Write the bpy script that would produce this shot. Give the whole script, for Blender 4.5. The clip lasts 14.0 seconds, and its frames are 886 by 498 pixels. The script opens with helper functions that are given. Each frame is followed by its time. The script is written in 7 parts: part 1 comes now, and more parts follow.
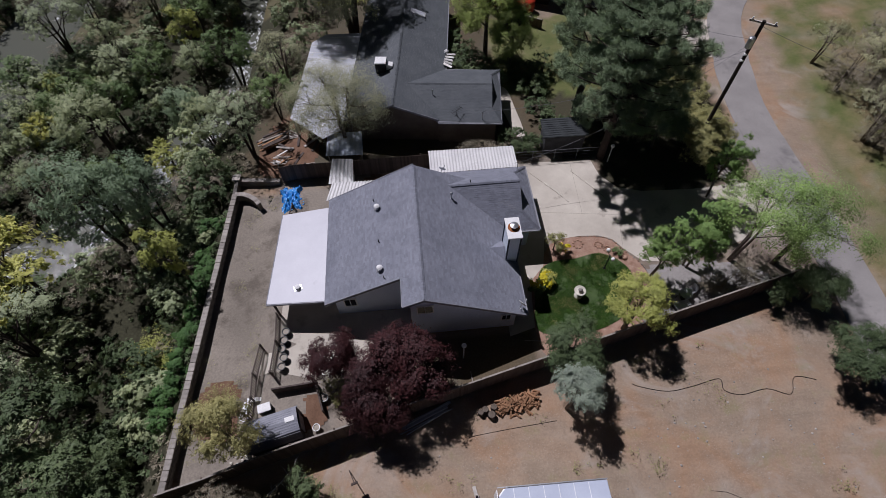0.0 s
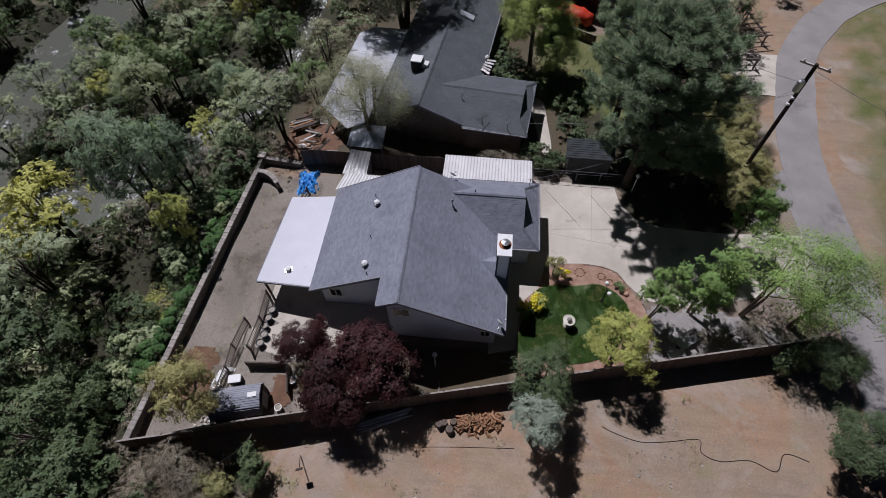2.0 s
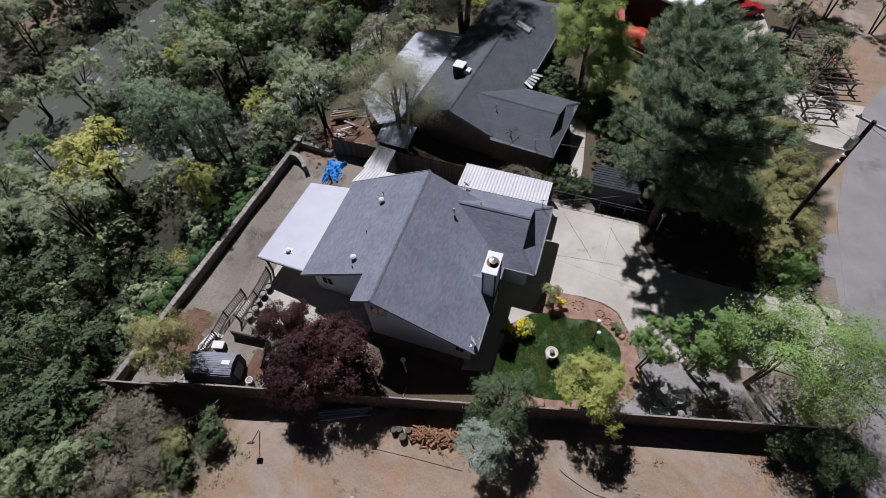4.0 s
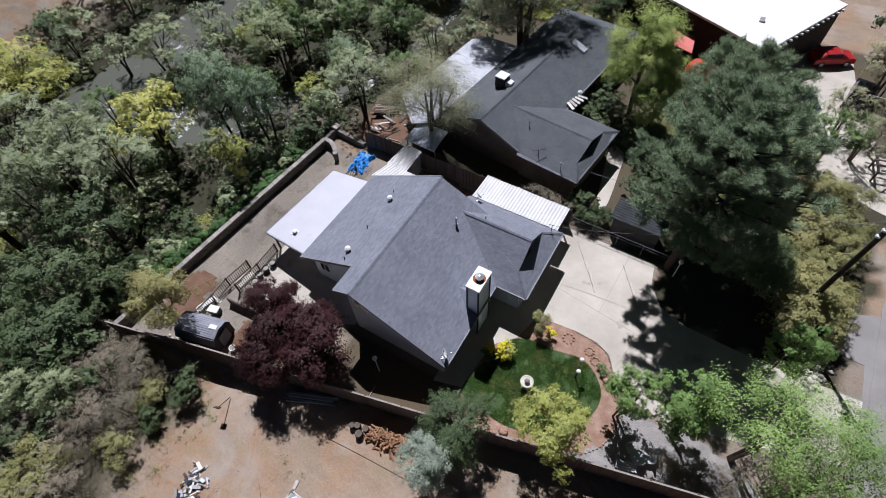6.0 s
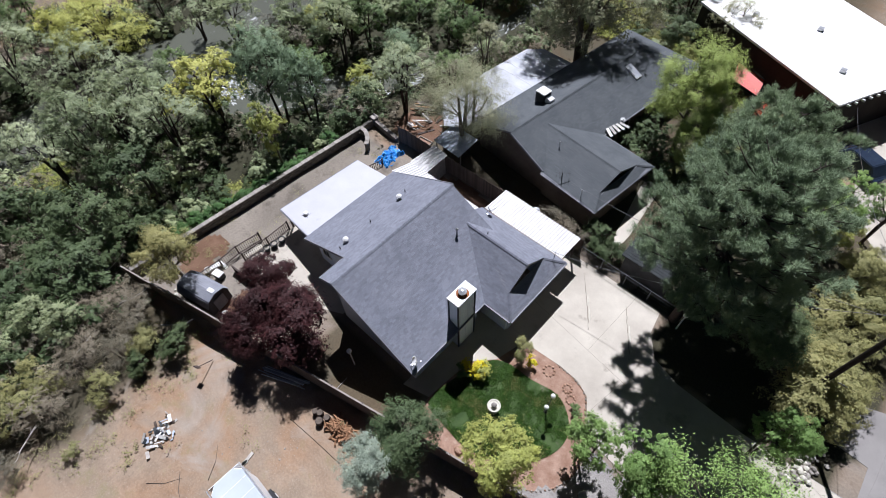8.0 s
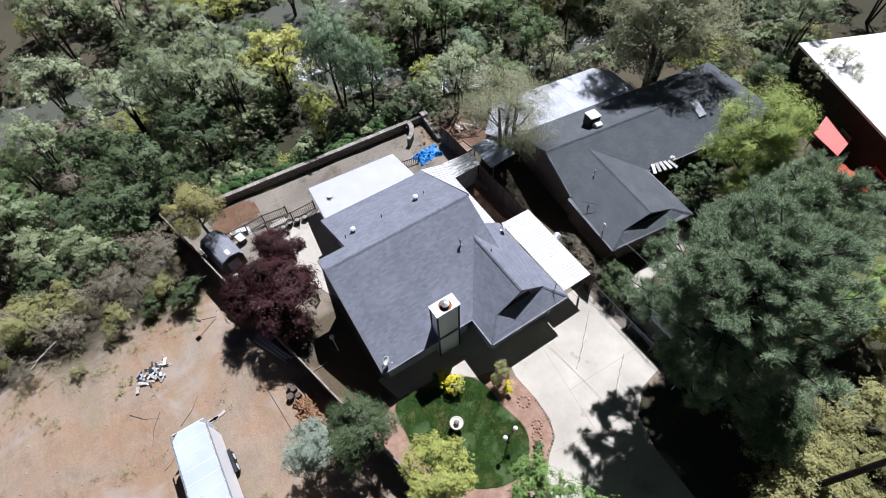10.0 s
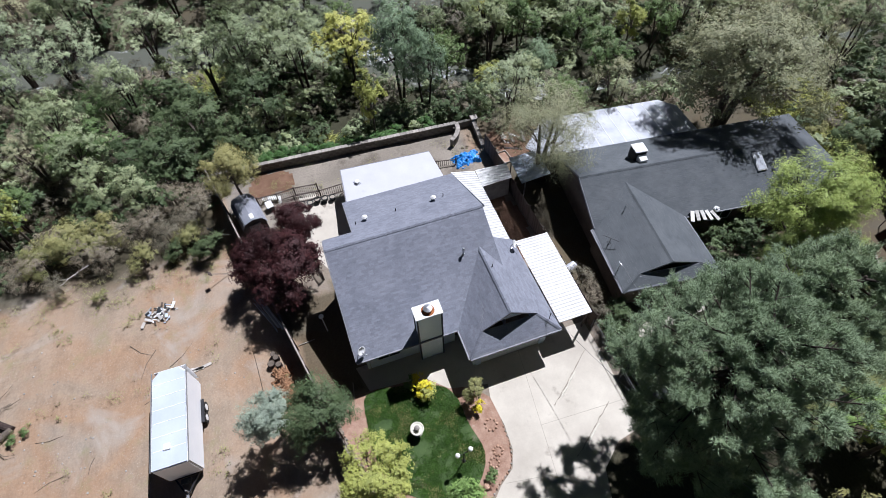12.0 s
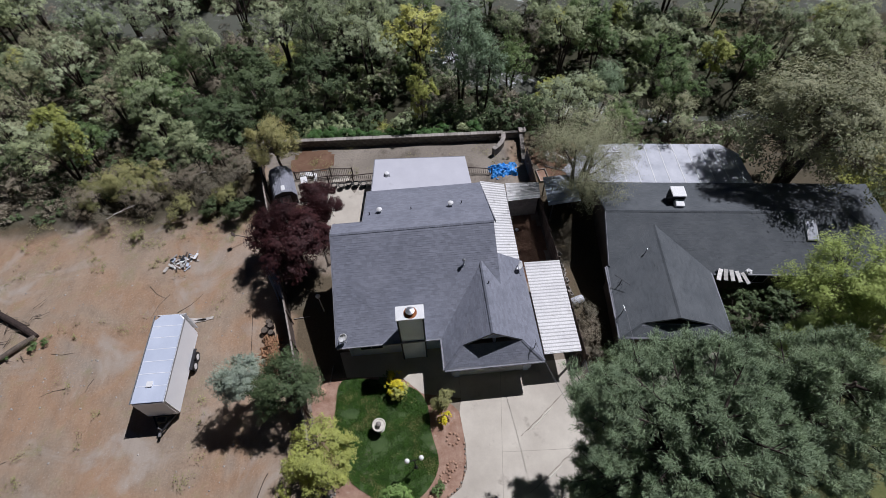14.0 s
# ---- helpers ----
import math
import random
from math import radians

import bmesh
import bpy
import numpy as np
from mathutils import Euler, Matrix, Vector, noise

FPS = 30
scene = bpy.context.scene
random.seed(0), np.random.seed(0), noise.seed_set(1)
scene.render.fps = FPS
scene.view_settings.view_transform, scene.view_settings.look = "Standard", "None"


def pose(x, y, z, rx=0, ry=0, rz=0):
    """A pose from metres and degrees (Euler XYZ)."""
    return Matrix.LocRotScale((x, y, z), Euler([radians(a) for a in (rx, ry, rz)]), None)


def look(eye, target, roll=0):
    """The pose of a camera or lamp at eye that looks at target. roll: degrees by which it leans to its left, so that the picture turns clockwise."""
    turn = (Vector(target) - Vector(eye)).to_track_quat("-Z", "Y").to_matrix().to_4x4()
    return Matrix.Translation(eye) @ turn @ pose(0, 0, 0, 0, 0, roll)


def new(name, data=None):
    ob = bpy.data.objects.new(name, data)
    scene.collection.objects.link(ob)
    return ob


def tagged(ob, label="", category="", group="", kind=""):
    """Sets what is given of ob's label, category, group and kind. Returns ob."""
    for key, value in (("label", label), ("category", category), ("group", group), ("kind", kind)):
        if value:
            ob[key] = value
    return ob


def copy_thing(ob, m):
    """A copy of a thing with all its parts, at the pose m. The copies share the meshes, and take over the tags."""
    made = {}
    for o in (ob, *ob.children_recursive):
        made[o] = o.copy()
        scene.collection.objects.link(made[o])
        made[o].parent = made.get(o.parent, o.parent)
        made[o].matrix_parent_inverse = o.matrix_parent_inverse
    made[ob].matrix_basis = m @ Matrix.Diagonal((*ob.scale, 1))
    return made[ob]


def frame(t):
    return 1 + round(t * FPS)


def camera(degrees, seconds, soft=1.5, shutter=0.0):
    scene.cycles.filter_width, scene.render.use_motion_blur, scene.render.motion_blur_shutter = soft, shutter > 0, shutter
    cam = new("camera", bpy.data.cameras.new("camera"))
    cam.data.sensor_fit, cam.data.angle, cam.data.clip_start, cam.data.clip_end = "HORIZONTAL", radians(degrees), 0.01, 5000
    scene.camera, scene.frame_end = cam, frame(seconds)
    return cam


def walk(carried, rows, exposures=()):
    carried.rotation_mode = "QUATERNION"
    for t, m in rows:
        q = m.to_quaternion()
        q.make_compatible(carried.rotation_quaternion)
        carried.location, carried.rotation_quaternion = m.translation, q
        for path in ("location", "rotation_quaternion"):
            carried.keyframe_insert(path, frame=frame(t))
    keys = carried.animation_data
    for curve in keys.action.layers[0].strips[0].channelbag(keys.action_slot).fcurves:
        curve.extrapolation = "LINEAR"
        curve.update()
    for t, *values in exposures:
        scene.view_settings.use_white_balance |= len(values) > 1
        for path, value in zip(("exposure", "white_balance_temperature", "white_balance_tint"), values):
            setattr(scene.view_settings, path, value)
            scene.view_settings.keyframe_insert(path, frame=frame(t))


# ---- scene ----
cam = camera(83.1, 14.0, soft=0.75)
PATH = [
    (0, (-3.038, -1.507, 31.656), (-2.957, -0.403, 29.99), -1.3),
    (0.5, (-2.088, -1.355, 31.631), (-2.062, -0.254, 29.962), -1.2),
    (1, (-1.048, -1.285, 31.604), (-1.076, -0.177, 29.939), -1.2),
    (1.5, (0.055, -1.093, 31.577), (-0.027, 0.01, 29.91), -1.4),
    (2, (1.335, -0.922, 31.536), (1.19, 0.18, 29.873), -1.9),
    (2.5, (2.685, -0.679, 31.468), (2.466, 0.42, 29.812), -2.8),
    (3, (3.946, -0.3, 31.393), (3.658, 0.788, 29.74), -3.3),
    (5.5, (9.31, 2.136, 30.939), (8.704, 3.127, 29.311), -4.5),
    (6, (10.136, 2.753, 30.893), (9.481, 3.718, 29.269), -4.2),
    (6.5, (10.881, 3.476, 30.883), (10.18, 4.405, 29.257), -4.0),
    (7, (11.574, 4.208, 30.902), (10.831, 5.103, 29.276), -3.6),
    (7.5, (12.209, 4.957, 30.908), (11.426, 5.817, 29.281), -3.2),
    (8, (12.883, 5.74, 30.964), (12.053, 6.561, 29.341), -3.0),
    (10.5, (15.763, 10.857, 31.178), (14.723, 11.386, 29.554), -3.4),
    (11, (16.082, 11.816, 31.133), (15.013, 12.289, 29.51), -3.0),
    (11.5, (16.49, 12.794, 31.06), (15.393, 13.206, 29.44), -2.8),
    (12, (16.833, 13.763, 31.0), (15.707, 14.113, 29.385), -2.5),
    (12.5, (17.025, 14.799, 30.977), (15.88, 15.082, 29.361), -2.3),
    (13, (17.177, 15.873, 31.04), (16.017, 16.088, 29.425), -2.1),
    (13.5, (17.249, 16.958, 31.13), (16.079, 17.106, 29.514), -2.0),
    (14, (17.238, 17.995, 31.209), (16.062, 18.08, 29.593), -1.7),
]
EXPOSURES = [(0.0, -0.57, 6000, 21), (3.0, -0.42, 5900, 19), (6.5, 0.08, 5870, 16), (11.0, 0.35, 5800, 14), (12.5, 0.2, 5800, 14), (14.0, -0.38, 5940, 16)]
walk(cam, [(t, look(eye, target, roll)) for t, eye, target, roll in PATH], EXPOSURES)

# ---- world, sun and exposure ----
world = bpy.data.worlds.new("sky")
scene.world = world
world.use_nodes = True
SUN = Vector((0.40, -0.51, -1.0)).normalized()
_sky = world.node_tree.nodes.new("ShaderNodeTexSky")
_sky.sky_type = 'NISHITA'
_sky.sun_disc = False
_sky.sun_elevation = math.asin(-SUN.z)
_sky.sun_rotation = math.atan2(-SUN.x, -SUN.y)
_sky.altitude, _sky.air_density, _sky.dust_density, _sky.ozone_density = 3000, 0.12, 0.02, 2.5
_bg = world.node_tree.nodes["Background"]
_bg.inputs[1].default_value = 0.05
world.node_tree.links.new(_sky.outputs[0], _bg.inputs[0])
sun = new("sun", bpy.data.lights.new("sun", 'SUN'))
sun.data.energy, sun.data.angle, sun.data.color = 5.0, radians(0.53), (1.0, 0.98, 0.955)
sun.rotation_euler = SUN.to_track_quat('-Z', 'Y').to_euler()


# ---- materials ----
def ramp(nt, fac, stops):
    r = nt.nodes.new("ShaderNodeValToRGB")
    e = r.color_ramp.elements
    e[0].position, e[0].color = stops[0][0], (*stops[0][1], 1)
    e[1].position, e[1].color = stops[-1][0], (*stops[-1][1], 1)
    for p, c in stops[1:-1]:
        k = e.new(p)
        k.color = (*c, 1)
    nt.links.new(fac, r.inputs[0])
    return r.outputs[0]


def noise_node(nt, scale, detail=4.0, rough=0.55, coord="Object", stretch=None, distort=0.0):
    tc = nt.nodes.new("ShaderNodeTexCoord")
    n = nt.nodes.new("ShaderNodeTexNoise")
    n.inputs["Scale"].default_value = scale
    n.inputs["Detail"].default_value = detail
    n.inputs["Roughness"].default_value = rough
    n.inputs["Distortion"].default_value = distort
    out = tc.outputs[coord]
    if stretch:
        mp = nt.nodes.new("ShaderNodeMapping")
        mp.inputs["Scale"].default_value = stretch
        nt.links.new(out, mp.inputs[0])
        out = mp.outputs[0]
    nt.links.new(out, n.inputs["Vector"])
    return n.outputs["Fac"]


def mix(nt, fac, a, b, mode='MIX'):
    m = nt.nodes.new("ShaderNodeMix")
    m.data_type, m.blend_type = 'RGBA', mode
    if isinstance(fac, (int, float)):
        m.inputs[0].default_value = fac
    else:
        nt.links.new(fac, m.inputs[0])
    for s, v in ((m.inputs[6], a), (m.inputs[7], b)):
        if isinstance(v, tuple):
            s.default_value = (*v, 1)
        else:
            nt.links.new(v, s)
    return m.outputs[2]


def bumped(nt, bsdf, height, strength, distance):
    b = nt.nodes.new("ShaderNodeBump")
    b.inputs["Strength"].default_value = strength
    b.inputs["Distance"].default_value = distance
    nt.links.new(height, b.inputs["Height"])
    nt.links.new(b.outputs[0], bsdf.inputs["Normal"])


def base(name, rough=0.8, metal=0.0, spec=0.3):
    m = bpy.data.materials.new(name)
    m.use_nodes = True
    b = m.node_tree.nodes["Principled BSDF"]
    b.inputs["Roughness"].default_value = rough
    b.inputs["Metallic"].default_value = metal
    b.inputs["Specular IOR Level"].default_value = spec
    return m, m.node_tree, b


def surface(name, dark, light, scale=3.0, fine=40.0, rough=0.8, metal=0.0, spec=0.3, bump=0.3, depth=0.01, stretch=None, stain_or_glint=None, random_amount=0.0, island=False, coord="Object", grain_mix=0.8):
    """A colour that wanders between dark and light at two scales, with relief, stains or painted glints and a shift
    from piece to piece.
    """
    m, nt, b = base(name, rough, metal, spec)
    big = noise_node(nt, scale, 4, 0.6, coord, stretch)
    small = noise_node(nt, fine, 3, 0.6, coord, stretch)
    col = ramp(nt, big, [(0.3, dark), (0.7, light)])
    grain = ramp(nt, small, [(0.25, (0.72, 0.72, 0.72)), (0.75, (1.2, 1.2, 1.2))])
    col = mix(nt, grain_mix, col, grain, 'MULTIPLY')
    if stain_or_glint:
        s = noise_node(nt, stain_or_glint[0], 5, 0.65, coord)
        f = ramp(nt, s, [(stain_or_glint[2], (0, 0, 0)), (stain_or_glint[2] + 0.12, (1, 1, 1))])
        col = mix(nt, f, col, stain_or_glint[1])
    if random_amount:
        if island:
            r = nt.nodes.new("ShaderNodeNewGeometry").outputs["Random Per Island"]
        else:
            r = nt.nodes.new("ShaderNodeObjectInfo").outputs["Random"]
        lo, hi = 1 - random_amount, 1 + random_amount
        col = mix(nt, 1.0, col, ramp(nt, r, [(0, (lo, lo, lo)), (1, (hi, hi, hi))]), 'MULTIPLY')
    nt.links.new(col, b.inputs["Base Color"])
    if bump:
        bumped(nt, b, small, bump, depth)
    return m


def foliage(name, dark, light, tip=None, translucent=0.25):
    """Leaves: a shift of colour from leaf to leaf and tree to tree, some light coming through."""
    m, nt, b = base(name, 0.6, 0.0, 0.25)
    geo = nt.nodes.new("ShaderNodeNewGeometry").outputs["Random Per Island"]
    low = tuple(0.3 * d + 0.7 * l for d, l in zip(dark, light))
    high = tuple(0.65 * l + 0.35 * t for l, t in zip(light, tip or light))
    col = ramp(nt, geo, [(0.0, low), (0.6, light), (1.0, high)])
    oi = nt.nodes.new("ShaderNodeObjectInfo").outputs["Random"]
    col = mix(nt, 1.0, col, ramp(nt, oi, [(0, (0.8, 0.83, 0.8)), (1, (1.2, 1.15, 1.1))]), 'MULTIPLY')
    big = noise_node(nt, 1.3, 4, 0.7)
    col = mix(nt, 0.9, col, ramp(nt, big, [(0.3, (0.72, 0.74, 0.72)), (0.7, (1.27, 1.25, 1.15))]), 'MULTIPLY')
    nt.links.new(col, b.inputs["Base Color"])
    tr = nt.nodes.new("ShaderNodeBsdfTranslucent")
    nt.links.new(col, tr.inputs[0])
    ms = nt.nodes.new("ShaderNodeMixShader")
    ms.inputs[0].default_value = 0.35 * translucent
    nt.links.new(b.outputs[0], ms.inputs[1])
    nt.links.new(tr.outputs[0], ms.inputs[2])
    nt.links.new(ms.outputs[0], nt.nodes["Material Output"].inputs[0])
    return m


M_SHINGLE = surface("blue_grey_shingle", (0.185, 0.195, 0.235), (0.235, 0.245, 0.29), 0.5, 18, 0.8, random_amount=0.12, island=True, bump=0.5, depth=0.01, spec=0.35)
M_SHINGLE_N = surface("dark_grey_shingle", (0.085, 0.095, 0.105), (0.115, 0.125, 0.135), 0.7, 18, 0.8, random_amount=0.09, island=True, bump=0.5, depth=0.01, spec=0.35)
M_FASCIA = surface("weathered_fascia", (0.2, 0.21, 0.24), (0.3, 0.3, 0.33), 2, 30, 0.7)
M_STUCCO = surface("pale_blue_white_siding", (0.66, 0.73, 0.88), (0.74, 0.8, 0.92), 0.8, 25, 0.75, stain_or_glint=(1.2, (0.58, 0.63, 0.74), 0.66))
M_CHIMNEY = surface("pale_blue_siding", (0.68, 0.76, 0.86), (0.75, 0.83, 0.91), 1, 30, 0.4, spec=0.6)
M_TRIM = surface("dark_blue_trim", (0.03, 0.04, 0.06), (0.05, 0.06, 0.08), 2, 30, 0.6)
M_WHITE = surface("white_paint", (0.76, 0.76, 0.76), (0.84, 0.84, 0.83), 2, 40, 0.5, stain_or_glint=(2.5, (0.55, 0.52, 0.48), 0.66))
M_PATIO_ROOF = surface("white_insulated_panel", (0.52, 0.52, 0.57), (0.58, 0.58, 0.63), 0.6, 10, 0.45, bump=0.03, grain_mix=0.12, stain_or_glint=(0.9, (0.47, 0.47, 0.51), 0.66))
M_CORRUGATED = surface("white_corrugated_sheet", (0.62, 0.61, 0.61), (0.74, 0.73, 0.72), 0.9, 14, 0.45, stain_or_glint=(2.2, (0.4, 0.38, 0.36), 0.62), stretch=(1, 1, 1))
M_CLEAR = surface("milky_plastic_sheet", (0.42, 0.44, 0.49), (0.62, 0.63, 0.68), 0.5, 9, 0.35, stain_or_glint=(0.9, (0.3, 0.3, 0.34), 0.6), grain_mix=0.15)
M_RUST = surface("rusty_steel", (0.2, 0.06, 0.02), (0.4, 0.15, 0.05), 9, 60, 0.8)
M_METAL = surface("galvanised_steel", (0.45, 0.46, 0.48), (0.62, 0.63, 0.65), 4, 60, 0.4, 0.8)
M_DARKMETAL = surface("dark_metal", (0.02, 0.02, 0.022), (0.04, 0.04, 0.045), 4, 60, 0.5, 0.3)
M_CONCRETE = surface("old_concrete", (0.44, 0.395, 0.335), (0.63, 0.58, 0.495), 0.28, 14, 0.85, stain_or_glint=(0.45, (0.34, 0.3, 0.25), 0.58), bump=0.15, grain_mix=0.18)
M_JOINT = surface("concrete_joint", (0.3, 0.265, 0.22), (0.42, 0.38, 0.32), 2, 30, 0.9)
M_ASPHALT = surface("worn_asphalt", (0.25, 0.235, 0.225), (0.34, 0.32, 0.305), 0.3, 35, 0.9, stain_or_glint=(0.25, (0.19, 0.18, 0.175), 0.58))
M_BED = surface("bark_and_soil", (0.27, 0.155, 0.105), (0.45, 0.3, 0.225), 1.5, 30, 0.95, bump=0.8, depth=0.03, stain_or_glint=(3, (0.45, 0.36, 0.28), 0.6))
M_LAWN = surface("lawn_soil", (0.045, 0.08, 0.025), (0.085, 0.13, 0.045), 1.3, 26, 0.95, bump=0.8, depth=0.03, stain_or_glint=(0.7, (0.2, 0.19, 0.13), 0.6))
M_STONE = surface("pale_stone", (0.26, 0.235, 0.21), (0.42, 0.385, 0.345), 3, 30, 0.85, random_amount=0.25, bump=0.6, depth=0.02)
M_REDSTONE = surface("reddish_stone", (0.3, 0.17, 0.11), (0.5, 0.33, 0.24), 3, 30, 0.85, random_amount=0.25, bump=0.6, depth=0.02)
M_BLOCK = surface("grey_block_wall", (0.12, 0.11, 0.098), (0.22, 0.205, 0.185), 1.2, 22, 0.9, random_amount=0.18, bump=0.6, depth=0.02)
M_FENCE = surface("weathered_brown_board", (0.075, 0.055, 0.045), (0.15, 0.115, 0.095), 2, 26, 0.85, random_amount=0.25, stretch=(1, 1, 0.15))
M_FENCETOP = surface("sunbleached_cap_board", (0.26, 0.23, 0.2), (0.4, 0.36, 0.32), 2, 26, 0.85)
M_RAIL = surface("dark_stained_timber", (0.06, 0.045, 0.04), (0.11, 0.085, 0.075), 3, 30, 0.8)
M_WOOD = surface("split_firewood", (0.22, 0.11, 0.055), (0.4, 0.235, 0.135), 4, 30, 0.85, random_amount=0.3)
M_BARK = surface("grey_bark", (0.09, 0.07, 0.055), (0.2, 0.165, 0.135), 4, 25, 0.95, bump=0.8, depth=0.02)
M_BARKDARK = surface("dark_bark", (0.03, 0.022, 0.02), (0.07, 0.05, 0.042), 4, 25, 0.95)
M_POLE = surface("creosote_pole", (0.02, 0.015, 0.013), (0.05, 0.038, 0.032), 3, 30, 0.9)
# The pale patches are white highlights of the folds, painted into the colour.
M_TARP = surface("blue_tarpaulin", (0.02, 0.17, 0.55), (0.07, 0.36, 0.82), 2, 14, 0.3, stain_or_glint=(3.5, (0.62, 0.7, 0.82), 0.58))
M_BLUEWHITE = surface("blue_tinted_sheet", (0.3, 0.38, 0.5), (0.6, 0.64, 0.72), 1.2, 14, 0.4)
M_GLASS, _nt, _b = base("dark_window_glass", 0.06, 0, 0.6)
_b.inputs["Base Color"].default_value = (0.015, 0.02, 0.028, 1)
M_SHEDROOF = surface("grey_sheet_roof", (0.22, 0.228, 0.265), (0.3, 0.308, 0.35), 1.2, 16, 0.6)
M_SHEDWALL = surface("dark_shed_wall", (0.05, 0.05, 0.055), (0.08, 0.08, 0.09), 1.2, 16, 0.7)
M_TRAILER = surface("white_trailer_skin", (0.84, 0.85, 0.87), (0.9, 0.91, 0.92), 0.6, 12, 0.35, bump=0.03, grain_mix=0.12, stain_or_glint=(0.7, (0.74, 0.75, 0.77), 0.62))
M_TRAILERROOF = surface("bluish_roof_skin", (0.5, 0.55, 0.66), (0.6, 0.65, 0.76), 0.5, 10, 0.3, bump=0.03, grain_mix=0.1, stain_or_glint=(0.5, (0.66, 0.69, 0.74), 0.6))
M_TYRE = surface("black_rubber", (0.015, 0.015, 0.015), (0.03, 0.03, 0.03), 8, 40, 0.8)
M_RED = surface("red_tarpaulin", (0.5, 0.04, 0.018), (0.68, 0.07, 0.03), 1.2, 14, 0.5)
M_REDCAR = surface("red_car_paint", (0.35, 0.02, 0.02), (0.45, 0.03, 0.03), 1, 10, 0.3, bump=0)
M_BLUECAR = surface("dark_blue_car_paint", (0.02, 0.03, 0.055), (0.03, 0.045, 0.075), 1, 10, 0.25, bump=0, spec=0.5)
M_BLACKCAR = surface("black_car_paint", (0.01, 0.01, 0.011), (0.02, 0.02, 0.021), 1, 10, 0.25, bump=0, spec=0.5)
M_BIGROOF = surface("white_roof_coating", (0.84, 0.83, 0.82), (0.9, 0.89, 0.88), 0.3, 10, 0.6, bump=0.03, grain_mix=0.1)
M_BIGWALL = surface("dark_brown_siding", (0.022, 0.018, 0.016), (0.042, 0.034, 0.03), 0.7, 18, 0.85)
M_PALEWOOD = surface("grey_weathered_lumber", (0.36, 0.33, 0.3), (0.55, 0.51, 0.47), 3, 30, 0.85, random_amount=0.25)
M_DARKSHED = surface("dark_green_grey_roof", (0.035, 0.04, 0.043), (0.06, 0.067, 0.07), 2, 25, 0.8)
M_POTTERY = surface("terracotta", (0.3, 0.13, 0.07), (0.42, 0.2, 0.11), 4, 30, 0.8)
M_TRASH = surface("scrap_board", (0.5, 0.48, 0.45), (0.75, 0.73, 0.7), 5, 30, 0.8, random_amount=0.4)
M_DARKPLASTIC = surface("dark_plastic", (0.02, 0.025, 0.03), (0.045, 0.05, 0.055), 5, 40, 0.5)
M_CABLE = surface("weathered_cable", (0.12, 0.12, 0.13), (0.2, 0.2, 0.21), 2, 20, 0.7)
M_CREAM = surface("cream_cast_stone", (0.55, 0.52, 0.44), (0.7, 0.67, 0.58), 5, 40, 0.8)
M_GRAVEL = surface("pale_gravel", (0.26, 0.24, 0.225), (0.4, 0.375, 0.35), 1.2, 16, 0.95, bump=0.9, depth=0.05)
M_REDEARTH = surface("red_brown_earth", (0.14, 0.078, 0.048), (0.22, 0.13, 0.085), 1.0, 14, 0.95, bump=0.6, depth=0.04)
M_FOAM = surface("river_foam", (0.6, 0.62, 0.64), (0.86, 0.87, 0.88), 2, 20, 0.5)
M_GLOBE, _nt, _b = base("opal_globe", 0.25, 0, 0.5)
_b.inputs["Base Color"].default_value = (0.85, 0.85, 0.82, 1)

L_GREY = foliage("grey_green_leaf", (0.15, 0.185, 0.1), (0.36, 0.42, 0.25), (0.52, 0.57, 0.37), 0.4)
L_SILVER = foliage("silvery_willow_leaf", (0.2, 0.235, 0.15), (0.46, 0.525, 0.35), (0.6, 0.65, 0.47), 0.5)
L_TEAL = foliage("teal_willow_leaf", (0.13, 0.19, 0.125), (0.29, 0.39, 0.255), (0.38, 0.47, 0.32), 0.45)
L_GREEN = foliage("mid_green_leaf", (0.07, 0.125, 0.05), (0.17, 0.255, 0.1), (0.32, 0.4, 0.18), 0.35)
L_DARK = foliage("dark_green_leaf", (0.045, 0.075, 0.035), (0.11, 0.155, 0.075), (0.2, 0.25, 0.135), 0.35)
L_BRIGHT = foliage("spring_green_leaf", (0.12, 0.2, 0.055), (0.245, 0.375, 0.12), (0.4, 0.55, 0.23), 0.5)
L_FRESH = foliage("fresh_green_leaf", (0.17, 0.23, 0.06), (0.36, 0.45, 0.14), (0.49, 0.57, 0.22), 0.5)
L_LIME = foliage("lime_green_leaf", (0.2, 0.22, 0.06), (0.42, 0.455, 0.135), (0.55, 0.58, 0.23), 0.5)
L_YELLOW = foliage("yellow_green_leaf", (0.34, 0.35, 0.1), (0.6, 0.61, 0.19), (0.7, 0.7, 0.3), 0.5)
L_GOLD = foliage("golden_leaf", (0.5, 0.42, 0.02), (0.75, 0.66, 0.04), (0.8, 0.75, 0.1), 0.3)
L_OLIVE = foliage("olive_leaf", (0.15, 0.15, 0.06), (0.33, 0.325, 0.145), (0.47, 0.455, 0.24), 0.4)
L_BLUE = foliage("silver_green_leaf", (0.14, 0.18, 0.15), (0.27, 0.33, 0.28), (0.36, 0.42, 0.37), 0.15)
L_PLUM = foliage("purple_leaf", (0.02, 0.007, 0.009), (0.05, 0.017, 0.02), (0.15, 0.045, 0.045), 0.25)
L_TWIG = foliage("pale_bud_leaf", (0.2, 0.205, 0.125), (0.4, 0.405, 0.26), (0.55, 0.55, 0.39), 0.4)
L_PINE = foliage("pine_needle", (0.115, 0.155, 0.095), (0.265, 0.345, 0.22), (0.38, 0.47, 0.3), 0.35)
